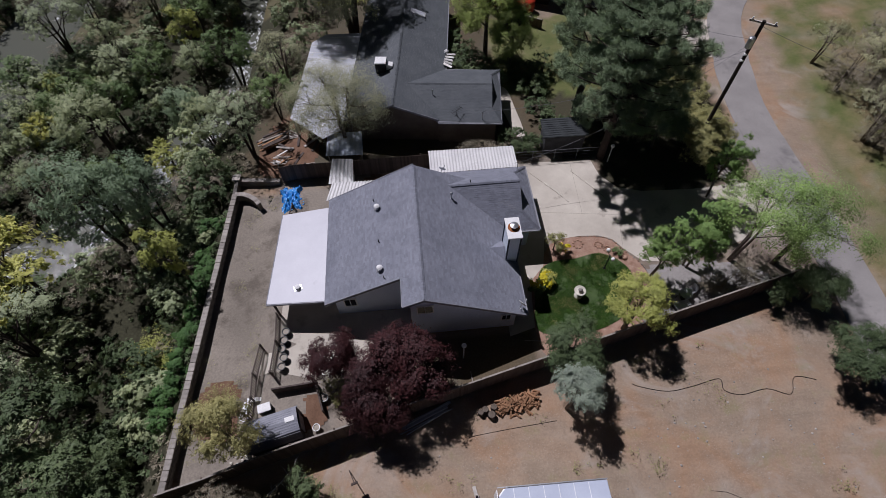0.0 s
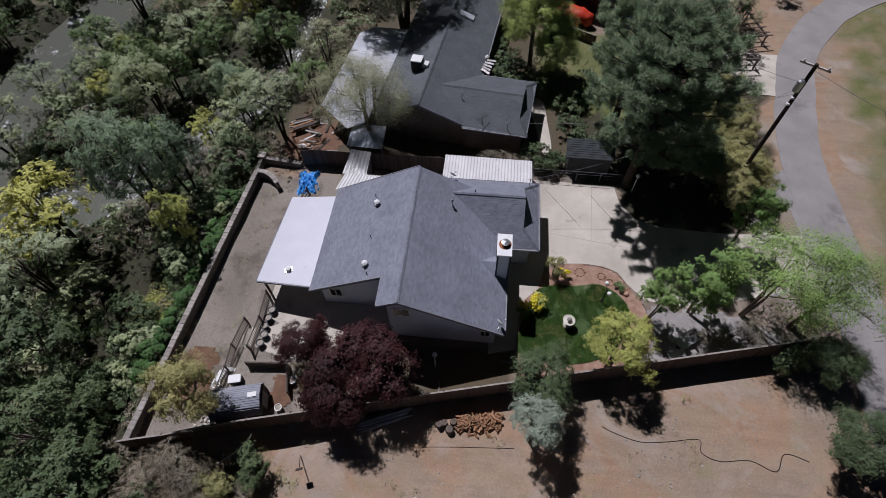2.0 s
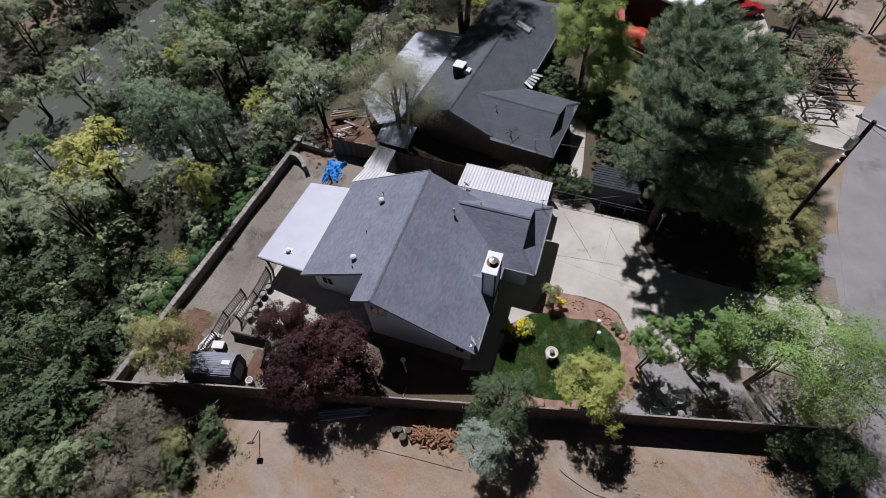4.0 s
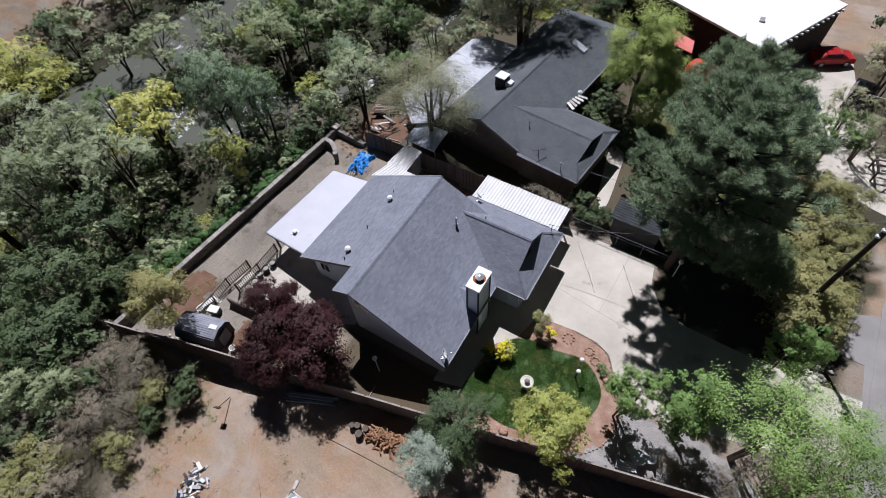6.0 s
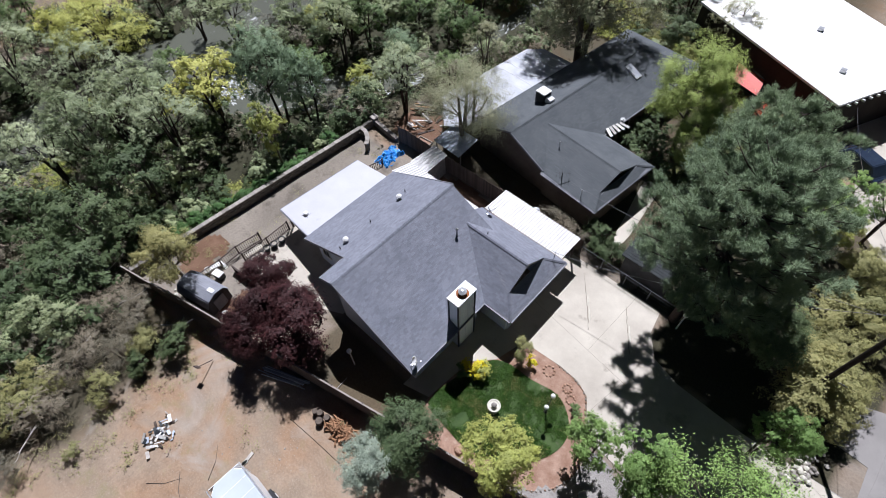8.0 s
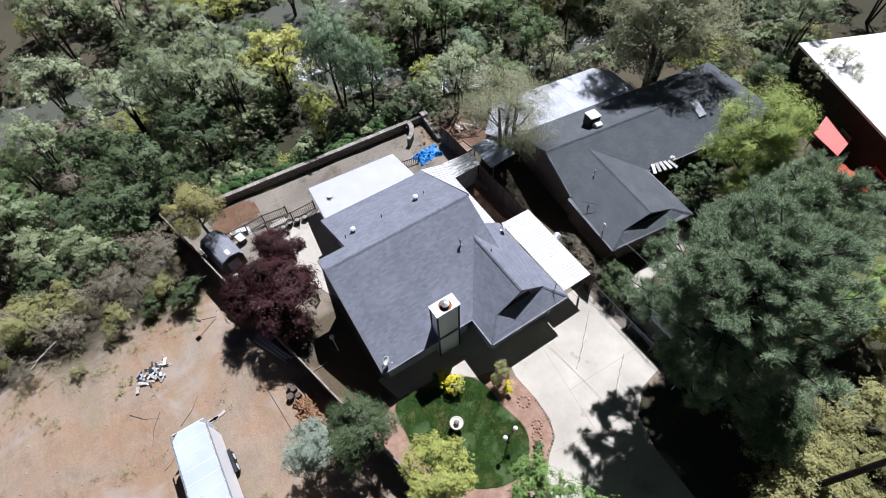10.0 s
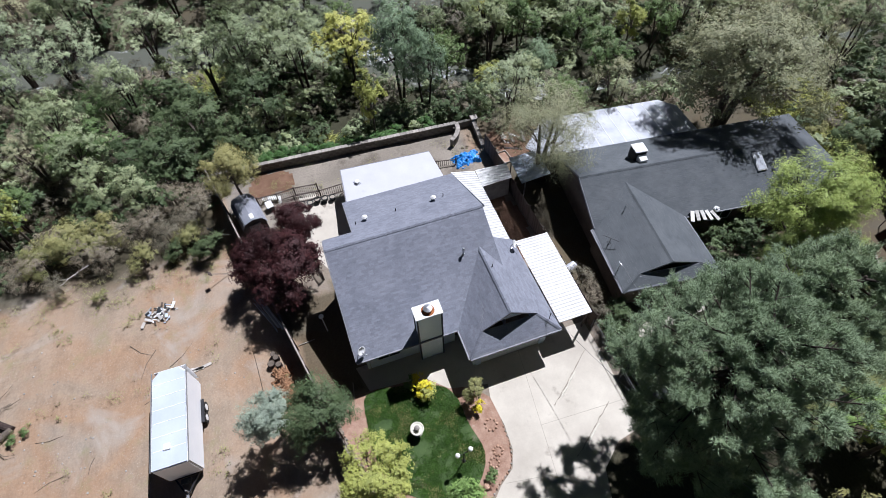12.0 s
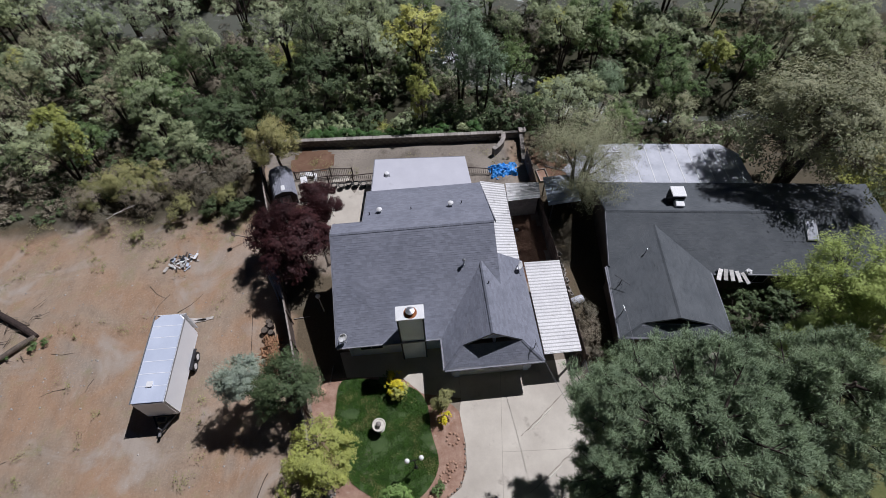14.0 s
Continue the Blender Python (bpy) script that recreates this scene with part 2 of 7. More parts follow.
L_GRASS = foliage("lawn_blade", (0.035, 0.09, 0.012), (0.07, 0.165, 0.024), (0.14, 0.25, 0.055), 0.5)
L_DRY = foliage("dry_brush", (0.11, 0.096, 0.074), (0.245, 0.215, 0.168), (0.4, 0.36, 0.295), 0.1)
L_IVY = foliage("ivy_leaf", (0.033, 0.088, 0.0275), (0.088, 0.187, 0.055), (0.165, 0.297, 0.099), 0.2)


def terrain_material():
    m, nt, b = base("earth_and_grass", 0.95, 0, 0.2)
    at = nt.nodes.new("ShaderNodeAttribute")
    at.attribute_name = "cover"
    sep = nt.nodes.new("ShaderNodeSeparateColor")
    nt.links.new(at.outputs["Color"], sep.inputs[0])
    patch = noise_node(nt, 0.13, 3, 0.5, distort=0.6)
    mid = noise_node(nt, 1.1, 5, 0.65)
    grit = noise_node(nt, 7.0, 6, 0.7)
    pebbles = noise_node(nt, 30.0, 2, 0.5)
    soil = ramp(nt, patch, [(0.3, (0.275, 0.22, 0.165)), (0.45, (0.325, 0.25, 0.185)), (0.55, (0.345, 0.23, 0.15)), (0.7, (0.325, 0.28, 0.23))])
    soil = mix(nt, 0.9, soil, ramp(nt, grit, [(0.3, (0.8, 0.8, 0.79)), (0.7, (1.15, 1.14, 1.13))]), 'MULTIPLY')
    soil = mix(nt, 0.9, soil, ramp(nt, mid, [(0.3, (0.86, 0.85, 0.84)), (0.7, (1.12, 1.12, 1.12))]), 'MULTIPLY')
    rust = noise_node(nt, 0.32, 5, 0.6, distort=0.4)
    soil = mix(nt, ramp(nt, rust, [(0.5, (0, 0, 0)), (0.7, (0.5, 0.5, 0.5))]), soil, (0.36, 0.235, 0.15))
    pale = noise_node(nt, 0.21, 5, 0.62, distort=0.8)
    soil = mix(nt, ramp(nt, pale, [(0.54, (0, 0, 0)), (0.66, (0.8, 0.8, 0.8))]), soil, (0.385, 0.335, 0.285))
    streak = noise_node(nt, 1.0, 5, 0.65, stretch=(0.16, 1.1, 1), distort=0.5)
    soil = mix(nt, 0.35, soil, ramp(nt, streak, [(0.34, (0.74, 0.73, 0.73)), (0.5, (1, 1, 1)), (0.66, (1.14, 1.15, 1.17))]), 'MULTIPLY')
    tuft = noise_node(nt, 0.55, 6, 0.7)
    green = ramp(nt, tuft, [(0.55, (0, 0, 0)), (0.72, (0.6, 0.6, 0.6))])
    soil = mix(nt, green, soil, (0.2, 0.19, 0.085))
    stones = ramp(nt, pebbles, [(0.66, (0, 0, 0)), (0.72, (1, 1, 1))])
    soil = mix(nt, stones, soil, (0.5, 0.45, 0.4))
    litter_shade = ramp(nt, grit, [(0.3, (0.03, 0.03, 0.018)), (0.6, (0.06, 0.058, 0.035)), (0.75, (0.085, 0.09, 0.045))])
    grass = ramp(nt, tuft, [(0.3, (0.09, 0.12, 0.035)), (0.55, (0.15, 0.16, 0.06)), (0.75, (0.23, 0.185, 0.11))])
    grass = mix(nt, 0.8, grass, ramp(nt, grit, [(0.3, (0.7, 0.7, 0.7)), (0.7, (1.2, 1.2, 1.2))]), 'MULTIPLY')
    yard = ramp(nt, patch, [(0.3, (0.2, 0.175, 0.145)), (0.7, (0.31, 0.27, 0.225))])
    # Dark blotches: dirt stains and tree shade painted into the yard colour.
    shade_stain = noise_node(nt, 0.42, 5, 0.7)
    yard = mix(nt, ramp(nt, shade_stain, [(0.5, (0, 0, 0)), (0.64, (0.75, 0.75, 0.75))]), yard, (0.13, 0.11, 0.09))
    yard = mix(nt, 0.8, yard, ramp(nt, grit, [(0.3, (0.75, 0.75, 0.75)), (0.7, (1.2, 1.2, 1.2))]), 'MULTIPLY')
    col = mix(nt, sep.outputs[0], soil, litter_shade)
    col = mix(nt, sep.outputs[1], col, grass)
    col = mix(nt, sep.outputs[2], col, yard)
    nt.links.new(col, b.inputs["Base Color"])
    bumped(nt, b, grit, 0.4, 0.05)
    return m


def water_material():
    m, nt, b = base("river_water", 0.12, 0, 0.5)
    n = noise_node(nt, 0.22, 5, 0.65)
    foam = noise_node(nt, 1.6, 6, 0.75, stretch=(1, 0.5, 1))
    f2 = nt.nodes.new("ShaderNodeMath")
    f2.operation = 'MULTIPLY'
    nt.links.new(n, f2.inputs[0])
    nt.links.new(foam, f2.inputs[1])
    mask = ramp(nt, f2.outputs[0], [(0.33, (0, 0, 0)), (0.4, (0.8, 0.8, 0.8))])
    col = mix(nt, mask, (0.125, 0.13, 0.105), (0.75, 0.76, 0.77))
    nt.links.new(col, b.inputs["Base Color"])
    bumped(nt, b, foam, 0.25, 0.15)
    return m


M_TERRAIN = terrain_material()
M_WATER = water_material()


# ---- builders ----
class Build:
    """Collects vertices and faces for one mesh."""

    def __init__(self):
        self.v, self.f = [], []

    def add(self, verts, faces):
        n = len(self.v)
        self.v += [tuple(p) for p in verts]
        self.f += [tuple(i + n for i in f) for f in faces]
        return self

    def box(self, c, s, m=None):
        """A box of size s round c; m turns it first."""
        hx, hy, hz = s[0] / 2, s[1] / 2, s[2] / 2
        pts = [Vector((x, y, z)) for z in (-hz, hz) for y in (-hy, hy) for x in (-hx, hx)]
        if m is not None:
            pts = [m @ p for p in pts]
        c = Vector(c)
        return self.add([p + c for p in pts], [(0, 2, 3, 1), (4, 5, 7, 6), (0, 1, 5, 4), (2, 6, 7, 3), (0, 4, 6, 2), (1, 3, 7, 5)])

    def beam(self, a, b, w, h):
        """A squared timber from a to b."""
        a, b = Vector(a), Vector(b)
        d = b - a
        m = d.to_track_quat('X', 'Z').to_matrix()
        return self.box((a + b) / 2, (d.length, w, h), m)

    def prism(self, poly, z0, z1):
        n = len(poly)
        lo = [(*p[:2], z0) for p in poly]
        hi = [(*p[:2], z1) for p in poly]
        sides = [(i, (i + 1) % n, n + (i + 1) % n, n + i) for i in range(n)]
        return self.add(lo + hi, [tuple(range(n - 1, -1, -1)), tuple(range(n, 2 * n))] + sides)

    def slab(self, top, thick):
        """A plate under a flat polygon of 3D points, thick measured straight down."""
        n = len(top)
        lo = [(p[0], p[1], p[2] - thick) for p in top]
        sides = [(i, n + i, n + (i + 1) % n, (i + 1) % n) for i in range(n)]
        return self.add(list(top) + lo, [tuple(range(n)), tuple(range(2 * n - 1, n - 1, -1))] + sides)

    def tube(self, path, radii, sides=6, closed_ends=True):
        rings = []
        for i, p in enumerate(path):
            p = Vector(p)
            d = (Vector(path[min(i + 1, len(path) - 1)]) - Vector(path[max(i - 1, 0)])).normalized()
            x = d.orthogonal().normalized()
            y = d.cross(x)
            r = radii[i] if isinstance(radii, (list, tuple)) else radii
            rings.append([p + r * (math.cos(a) * x + math.sin(a) * y) for a in (2 * math.pi * k / sides for k in range(sides))])
        verts = [p for r in rings for p in r]
        faces = []
        for i in range(len(rings) - 1):
            for k in range(sides):
                a, b = i * sides + k, i * sides + (k + 1) % sides
                faces.append((a, b, b + sides, a + sides))
        if closed_ends:
            faces += [tuple(range(sides - 1, -1, -1)), tuple(range(len(verts) - sides, len(verts)))]
        return self.add(verts, faces)

    def lathe(self, c, profile, sides=16):
        """Turns a profile of (radius, height) pairs round the upright through c."""
        verts = [(c[0] + r * math.cos(2 * math.pi * k / sides), c[1] + r * math.sin(2 * math.pi * k / sides), c[2] + z) for r, z in profile for k in range(sides)]
        faces = []
        for i in range(len(profile) - 1):
            for k in range(sides):
                a, b = i * sides + k, i * sides + (k + 1) % sides
                faces.append((a, b, b + sides, a + sides))
        faces += [tuple(range(sides - 1, -1, -1)), tuple(range(len(verts) - sides, len(verts)))]
        return self.add(verts, faces)

    def ball(self, c, r, seg=10, rings=7, squash=1.0, rough=0.0, rng=None):
        pts = []
        for i in range(1, rings):
            a = math.pi * i / rings
            for k in range(seg):
                b = 2 * math.pi * k / seg
                q = r * (1 + (rng.uniform(-rough, rough) if rng else 0))
                pts.append((c[0] + q * math.sin(a) * math.cos(b), c[1] + q * math.sin(a) * math.sin(b), c[2] + q * squash * math.cos(a)))
        top, bot = len(pts), len(pts) + 1
        pts += [(c[0], c[1], c[2] + r * squash), (c[0], c[1], c[2] - r * squash)]
        faces = []
        for i in range(rings - 2):
            for k in range(seg):
                a, b = i * seg + k, i * seg + (k + 1) % seg
                faces.append((a, a + seg, b + seg, b))
        for k in range(seg):
            faces.append((top, k, (k + 1) % seg))
            o = (rings - 2) * seg
            faces.append((bot, o + (k + 1) % seg, o + k))
        return self.add(pts, faces)

    def mesh(self, name, mat, smooth=False, bevel=0.0):
        me = bpy.data.meshes.new(name)
        me.from_pydata(self.v, [], self.f)
        if bevel:
            bm = bmesh.new()
            bm.from_mesh(me)
            bmesh.ops.remove_doubles(bm, verts=bm.verts, dist=1e-5)
            bmesh.ops.bevel(bm, geom=[e for e in bm.edges if len(e.link_faces) == 2 and e.calc_face_angle(0) > 0.5], offset=bevel, segments=2, affect='EDGES', clamp_overlap=True)
            bm.to_mesh(me)
            bm.free()
        me.materials.append(mat)
        if smooth:
            me.polygons.foreach_set("use_smooth", [True] * len(me.polygons))
        me.update()
        return me


def part(name, b, mat, parent, label="", smooth=False, bevel=0.0):
    me = b if isinstance(b, bpy.types.Mesh) else b.mesh(name, mat, smooth, bevel)
    ob = new(name, me)
    ob.parent = parent
    if label:
        tagged(ob, label)
    return ob


def thing(name, label, category, m=None, group="", kind=""):
    ob = new(name)
    ob.empty_display_size = 0.2
    if m is not None:
        ob.matrix_basis = m
    return tagged(ob, label, category, group, kind)


def solid(name, b, mat, label, category, group="", kind="", smooth=False, bevel=0.0, m=None):
    ob = new(name, b.mesh(name, mat, smooth, bevel))
    if m is not None:
        ob.matrix_basis = m
    return tagged(ob, label, category, group, kind)


def smooth_loop(pts, steps=6):
    """A closed Catmull-Rom curve through pts."""
    out, n = [], len(pts)
    for i in range(n):
        p0, p1, p2, p3 = (np.array(pts[(i + k) % n], float) for k in (-1, 0, 1, 2))
        for s in range(steps):
            t = s / steps
            out.append(tuple(0.5 * (2 * p1 + (p2 - p0) * t + (2 * p0 - 5 * p1 + 4 * p2 - p3) * t * t + (3 * p1 - p0 - 3 * p2 + p3) * t ** 3)))
    return out


def smooth_line(pts, steps=6):
    out, n = [], len(pts)
    for i in range(n - 1):
        p0, p1, p2, p3 = (np.array(pts[min(max(i + k, 0), n - 1)], float) for k in (-1, 0, 1, 2))
        for s in range(steps):
            t = s / steps
            out.append(tuple(0.5 * (2 * p1 + (p2 - p0) * t + (2 * p0 - 5 * p1 + 4 * p2 - p3) * t * t + (3 * p1 - p0 - 3 * p2 + p3) * t ** 3)))
    return out + [tuple(pts[-1])]


def inside(poly, x, y):
    hit, n = False, len(poly)
    for i in range(n):
        x0, y0 = poly[i][:2]
        x1, y1 = poly[(i + 1) % n][:2]
        if (y0 > y) != (y1 > y) and x < (x1 - x0) * (y - y0) / (y1 - y0) + x0:
            hit = not hit
    return hit


def sstep(a, b, x):
    t = min(max((x - a) / (b - a), 0.0), 1.0)
    return t * t * (3 - 2 * t)


# ---- ground ----
RIVER = smooth_line([(-66, -60), (-57, -30), (-49.5, -14), (-46.5, -5), (-47, 3), (-50, 10), (-50.5, 18), (-49.5, 26), (-50.5, 34), (-50, 44), (-48, 58), (-45, 80), (-42, 120)], 5)
RIVER_B = smooth_line([(-50, 24), (-43, 24.5), (-37.5, 23.5), (-33, 27.5), (-28.5, 32.5), (-25.5, 36.7), (-22, 43), (-20.4, 50), (-21.2, 60), (-19, 80), (-14, 120)], 5)


def gap_to(line, x, y):
    best = 1e9
    for (x0, y0), (x1, y1) in zip(line, line[1:]):
        dx, dy = x1 - x0, y1 - y0
        t = min(max(((x - x0) * dx + (y - y0) * dy) / (dx * dx + dy * dy), 0), 1)
        best = min(best, math.hypot(x - x0 - t * dx, y - y0 - t * dy))
    return best


def river_gap(x, y):
    return min(gap_to(RIVER, x, y) - 4.3, gap_to(RIVER_B, x, y) - 2.7)


def wall_x(y):
    return -19.2 + 0.054 * (y - 4.1)


def fence_y(x):
    return 8.56 + 0.243 * x


def bank_x(y):
    """Where the level ground ends and the river bank begins."""
    if y > 27:
        return -18 + 0.12 * (y - 27)
    if y > 4.1:
        return wall_x(y)
    return -19.2 + 5.5 * sstep(4.1, -6, y)


def ground_z(x, y):
    z = -0.6 * sstep(-13.0, -15.5, x)
    if y < fence_y(x):
        z = -0.5 * sstep(-3, -10, x)
    d = bank_x(y) - x
    if d > 0:
        z -= 2.9 * sstep(0, 4.5 if 4.1 < y < 27 else 9, d)
    if x < -20:
        g = river_gap(x, y)
        z = z - 1.9 * sstep(2.5, -2.5, g)
    if x < -62:
        z += 3.0 * sstep(-62, -90, x)
    if abs(x) < 90 and -70 < y < 110:
        rough = 0.04 if x > -13 else 0.12
        if not (-9.9 < x < 25 and fence_y(x) - 1 < y < 30):
            z += rough * noise.noise((x * 0.35, y * 0.35, 0))
    return z


def cover_at(x, y):
    """How much dark forest floor with painted shade, grass and bare yard dirt covers the ground."""
    wob = 1.2 * noise.noise((x * 0.4, y * 0.4, 11)) + 0.6 * noise.noise((x * 1.3, y * 1.3, 12))
    litter_shade = sstep(bank_x(y) + 0.5, bank_x(y) - 0.8, x + 0.4 * wob)
    if y < 4.0:
        litter_shade = 0.85 * sstep(-9.8, -12.2, x + 1.3 * wob)
    litter_shade = max(litter_shade, sstep(26.5, 29, y) * sstep(14, 8, x) * 0.8)
    grass = 0.0
    if x > 28 and y > 8:
        grass = sstep(30.2, 32.4, x - 0.2 * (y - 24) + 0.7 * wob) * min(1.0, max(0.15, 0.72 + 0.6 * wob))
    if 5.5 < x + wob * 0.5 < 16 and 36 < y + wob * 0.5 < 49:
        grass, litter_shade = 0.95, 0.1
    if y + wob > 55 and x + wob < 3:
        grass, litter_shade = (0.25, 0.75) if y < 62 else (0.0, 0.95)
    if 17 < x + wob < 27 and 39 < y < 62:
        litter_shade = 0.8
    if x < -62 and y > 5:
        litter_shade *= 0.3
    yard = 1.0 if (x > wall_x(y) - 0.3 and x < -9 and fence_y(x) < y < 27) else 0.0
    if -9 <= x < 30 and fence_y(x) < y < 28:
        yard = 0.7
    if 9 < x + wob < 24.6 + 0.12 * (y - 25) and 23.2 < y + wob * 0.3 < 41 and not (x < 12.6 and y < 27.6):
        litter_shade, yard = 0.95, 0.0
    # Side yard strip takes the dark floor colour in place of house shade.
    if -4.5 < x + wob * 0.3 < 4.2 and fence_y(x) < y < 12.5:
        litter_shade, yard = 0.75, 0.0
    return litter_shade, grass, yard


def axis(near_lo, near_hi, step, far):
    a = list(np.arange(near_lo, near_hi + 0.01, step))
    s, x = step, near_hi
    while x < far:
        s *= 1.35
        x += s
        a.append(x)
    s, x = step, near_lo
    while x > -far:
        s *= 1.35
        x -= s
        a.insert(0, x)
    return a


def build_ground():
    xs, ys = axis(-78, 42, 0.75, 1800), axis(-24, 66, 0.75, 1800)
    verts, cols = [], []
    for y in ys:
        for x in xs:
            verts.append((x, y, ground_z(x, y)))
            cols.append((*cover_at(x, y), 1.0))
    w = len(xs)
    faces = [(j * w + i, j * w + i + 1, (j + 1) * w + i + 1, (j + 1) * w + i) for j in range(len(ys) - 1) for i in range(w - 1)]
    b = Build()
    b.v, b.f = verts, faces
    me = b.mesh("ground", M_TERRAIN, True)
    at = me.color_attributes.new("cover", 'FLOAT_COLOR', 'POINT')
    at.data.foreach_set("color", np.array(cols, dtype=np.float32).ravel())
    tagged(new("ground", me), "tan dirt field with dry grass, falling to a wooded river bank", "ground", kind="structure")


build_ground()
solid("water", Build().add([(-160, -90, -4.3), (-8, -90, -4.3), (-8, 160, -4.3), (-160, 160, -4.3)], [(0, 1, 2, 3)]), M_WATER, "murky grey-green river with white riffles", "river", kind="structure")


def rapids():
    """Broken white water over the stones of the narrow branch."""
    rng = random.Random(14)
    b = Build()
    for k, (x, y) in enumerate(RIVER_B[6:44]):
        for j in range(34):
            a = rng.gauss(0, 1.25)
            q = RIVER_B[7 + k]
            d = Vector((q[0] - x, q[1] - y)).normalized()
            u = rng.random()
            px, py = x + (q[0] - x) * u - d.y * a, y + (q[1] - y) * u + d.x * a
            if noise.noise((px * 0.22, py * 0.22, 4)) < -0.12:
                continue
            w, l = rng.uniform(0.05, 0.16), rng.uniform(0.12, 0.5)
            m = Matrix.Rotation(math.atan2(d.y, d.x) + rng.gauss(0, 0.5), 3, 'Z')
            pts = [m @ Vector(p) for p in ((-l, 0, 0), (0, -w, 0), (l, 0, 0), (0, w, 0), (0, 0, 0.05 + 0.08 * rng.random()))]
            b.add([p + Vector((px, py, -4.3)) for p in pts], [(0, 1, 4), (1, 2, 4), (2, 3, 4), (3, 0, 4)])
    tagged(solid("white_water", b, M_FOAM, "broken white riffles over shallow river stones", "water"), kind="stuff")


rapids()


def flat_patch(name, poly, z0, z1, mat, label, category):
    return solid(name, Build().prism(poly, z0, z1), mat, label, category, kind="structure")


DRIVE = [(4.4, 19.7), (6.3, 19.65), (7.2, 19.45), (9.1, 19.6), (10.5, 19.5), (11.5, 19.05), (12.1, 18.1), (13.2, 16.9), (16, 16.6), (20, 17.6), (25.4, 19.2), (25.6, 23.6), (19.5, 23.3), (15.2, 23.5), (13.3, 24.1), (12.2, 25.6), (11.9, 27.4), (7.3, 27.5), (4.4, 27.5)]
driveway = flat_patch("driveway", DRIVE, -0.1, 0.03, M_CONCRETE, "pale stained concrete driveway with long cracks", "driveway")
for a, c in (((4.9, 22.4), (13.4, 21.2)), ((10.1, 27.3), (9.8, 21.75)), ((12.1, 18.4), (12.6, 21.3))):
    part("joint", Build().beam((*a, 0.031), (*c, 0.031), 0.022, 0.006), M_JOINT, driveway)
for k, (a, c) in enumerate((((6.3, 26.6), (9.0, 23.0)), ((9.9, 26.3), (12.2, 22.9)))):
    rng = random.Random(k)
    pts = [(a[0] + (c[0] - a[0]) * t + rng.uniform(-0.035, 0.035), a[1] + (c[1] - a[1]) * t + rng.uniform(-0.035, 0.035), 0.018) for t in np.linspace(0, 1, 14)]
    part("crack", Build().tube(pts, [0.012 + 0.035 * abs(math.sin(i * 1.3)) for i in range(14)], 5), M_JOINT, driveway, "ragged open crack")
    smear = [(p[0] + 0.1, p[1] + 0.06, 0.012) for p in pts[5:12]]
    part("patch", Build().tube(smear, [0.03 + 0.03 * abs(math.sin(i * 2.1 + k)) for i in range(len(smear))], 5), M_CREAM, driveway, "smear of pale crack filler")
flat_patch("walkway", [(2.4, 11.9), (4.2, 12.4), (4.4, 14.6), (4.6, 16.0), (5.75, 17.2), (6.1, 18.6), (6.3, 19.64), (4.4, 19.69), (2.4, 19.3)], -0.1, 0.028, M_CONCRETE, "pale concrete walkway along the house", "walkway")

ROAD_MID = smooth_line([(25.5, -30), (26.4, -8), (27.2, 8), (27.7, 18), (27.7, 26), (27.9, 32), (28.8, 37), (29.9, 41), (31.2, 45.5), (33.9, 50.2), (38.4, 55.3), (46, 60), (60, 65)], 6)


def ribbon(line, half, z):
    b = Build()
    v = []
    for i, p in enumerate(line):
        q0, q1 = line[max(i - 1, 0)], line[min(i + 1, len(line) - 1)]
        d = Vector((q1[0] - q0[0], q1[1] - q0[1])).normalized()
        w = half + 0.12 * noise.noise((p[0] * 0.5, p[1] * 0.5, 0))
        for o in (w, -w):
            x, y = p[0] - d.y * o, p[1] + d.x * o
            for dz in (z, -0.15):
                v.append((x, y, dz))
    f = []
    for i in range(len(line) - 1):
        a, c = 4 * i, 4 * i + 4
        f += [(a, a + 2, c + 2, c), (a, c, c + 1, a + 1), (a + 2, a + 3, c + 3, c + 2)]
    return b.add(v, f)


solid("road", ribbon(ROAD_MID, 1.75, 0.045), M_ASPHALT, "narrow worn grey asphalt lane", "road", kind="structure")
flat_patch("verge", [(21.8, 17.9), (25.3, 19.17), (25.5, 17.0), (26.2, 16.4), (26.2, 30.5), (23.6, 29.5), (22.9, 26.4), (25.45, 26.2), (25.55, 23.7), (22.6, 23.45), (21.6, 23.42), (21.0, 20.0)], -0.1, 0.024, M_ASPHALT, "worn grey asphalt verge where the driveway meets the lane", "verge")
solid("pavement", ribbon(smooth_line([(18, 61), (19, 55), (20.5, 50), (22, 46), (25.5, 43.5), (29.5, 43)], 6), 3.2, 0.04), M_CONCRETE, "pale concrete parking apron", "pavement", kind="structure")

BED = smooth_loop([(5.2, 17.0), (7.1, 19.4), (9.1, 19.52), (10.4, 19.42), (11.4, 18.98), (12.0, 18.05), (13.0, 16.6), (13.4, 14.4), (12.2, 12.4), (9.2, 11.2), (6.9, 10.4), (4.6, 10.3), (4.2, 12.5), (4.5, 15.2)], 5)
LAWN = smooth_loop([(4.55, 14.2), (4.45, 12.1), (6.2, 11.75), (8.0, 11.7), (10.4, 12.6), (11.8, 14.6), (12.0, 16.1), (11.3, 17.25), (10.0, 17.9), (8.2, 17.6), (6.4, 17.45), (5.35, 16.6)], 5)
flat_patch("flower_bed", BED, -0.1, 0.02, M_BED, "reddish bark and gravel flower bed edging the lawn", "flower bed")
lawn = flat_patch("lawn", LAWN, -0.1, 0.05, M_LAWN, "lush green lawn with a few bare patches", "lawn")


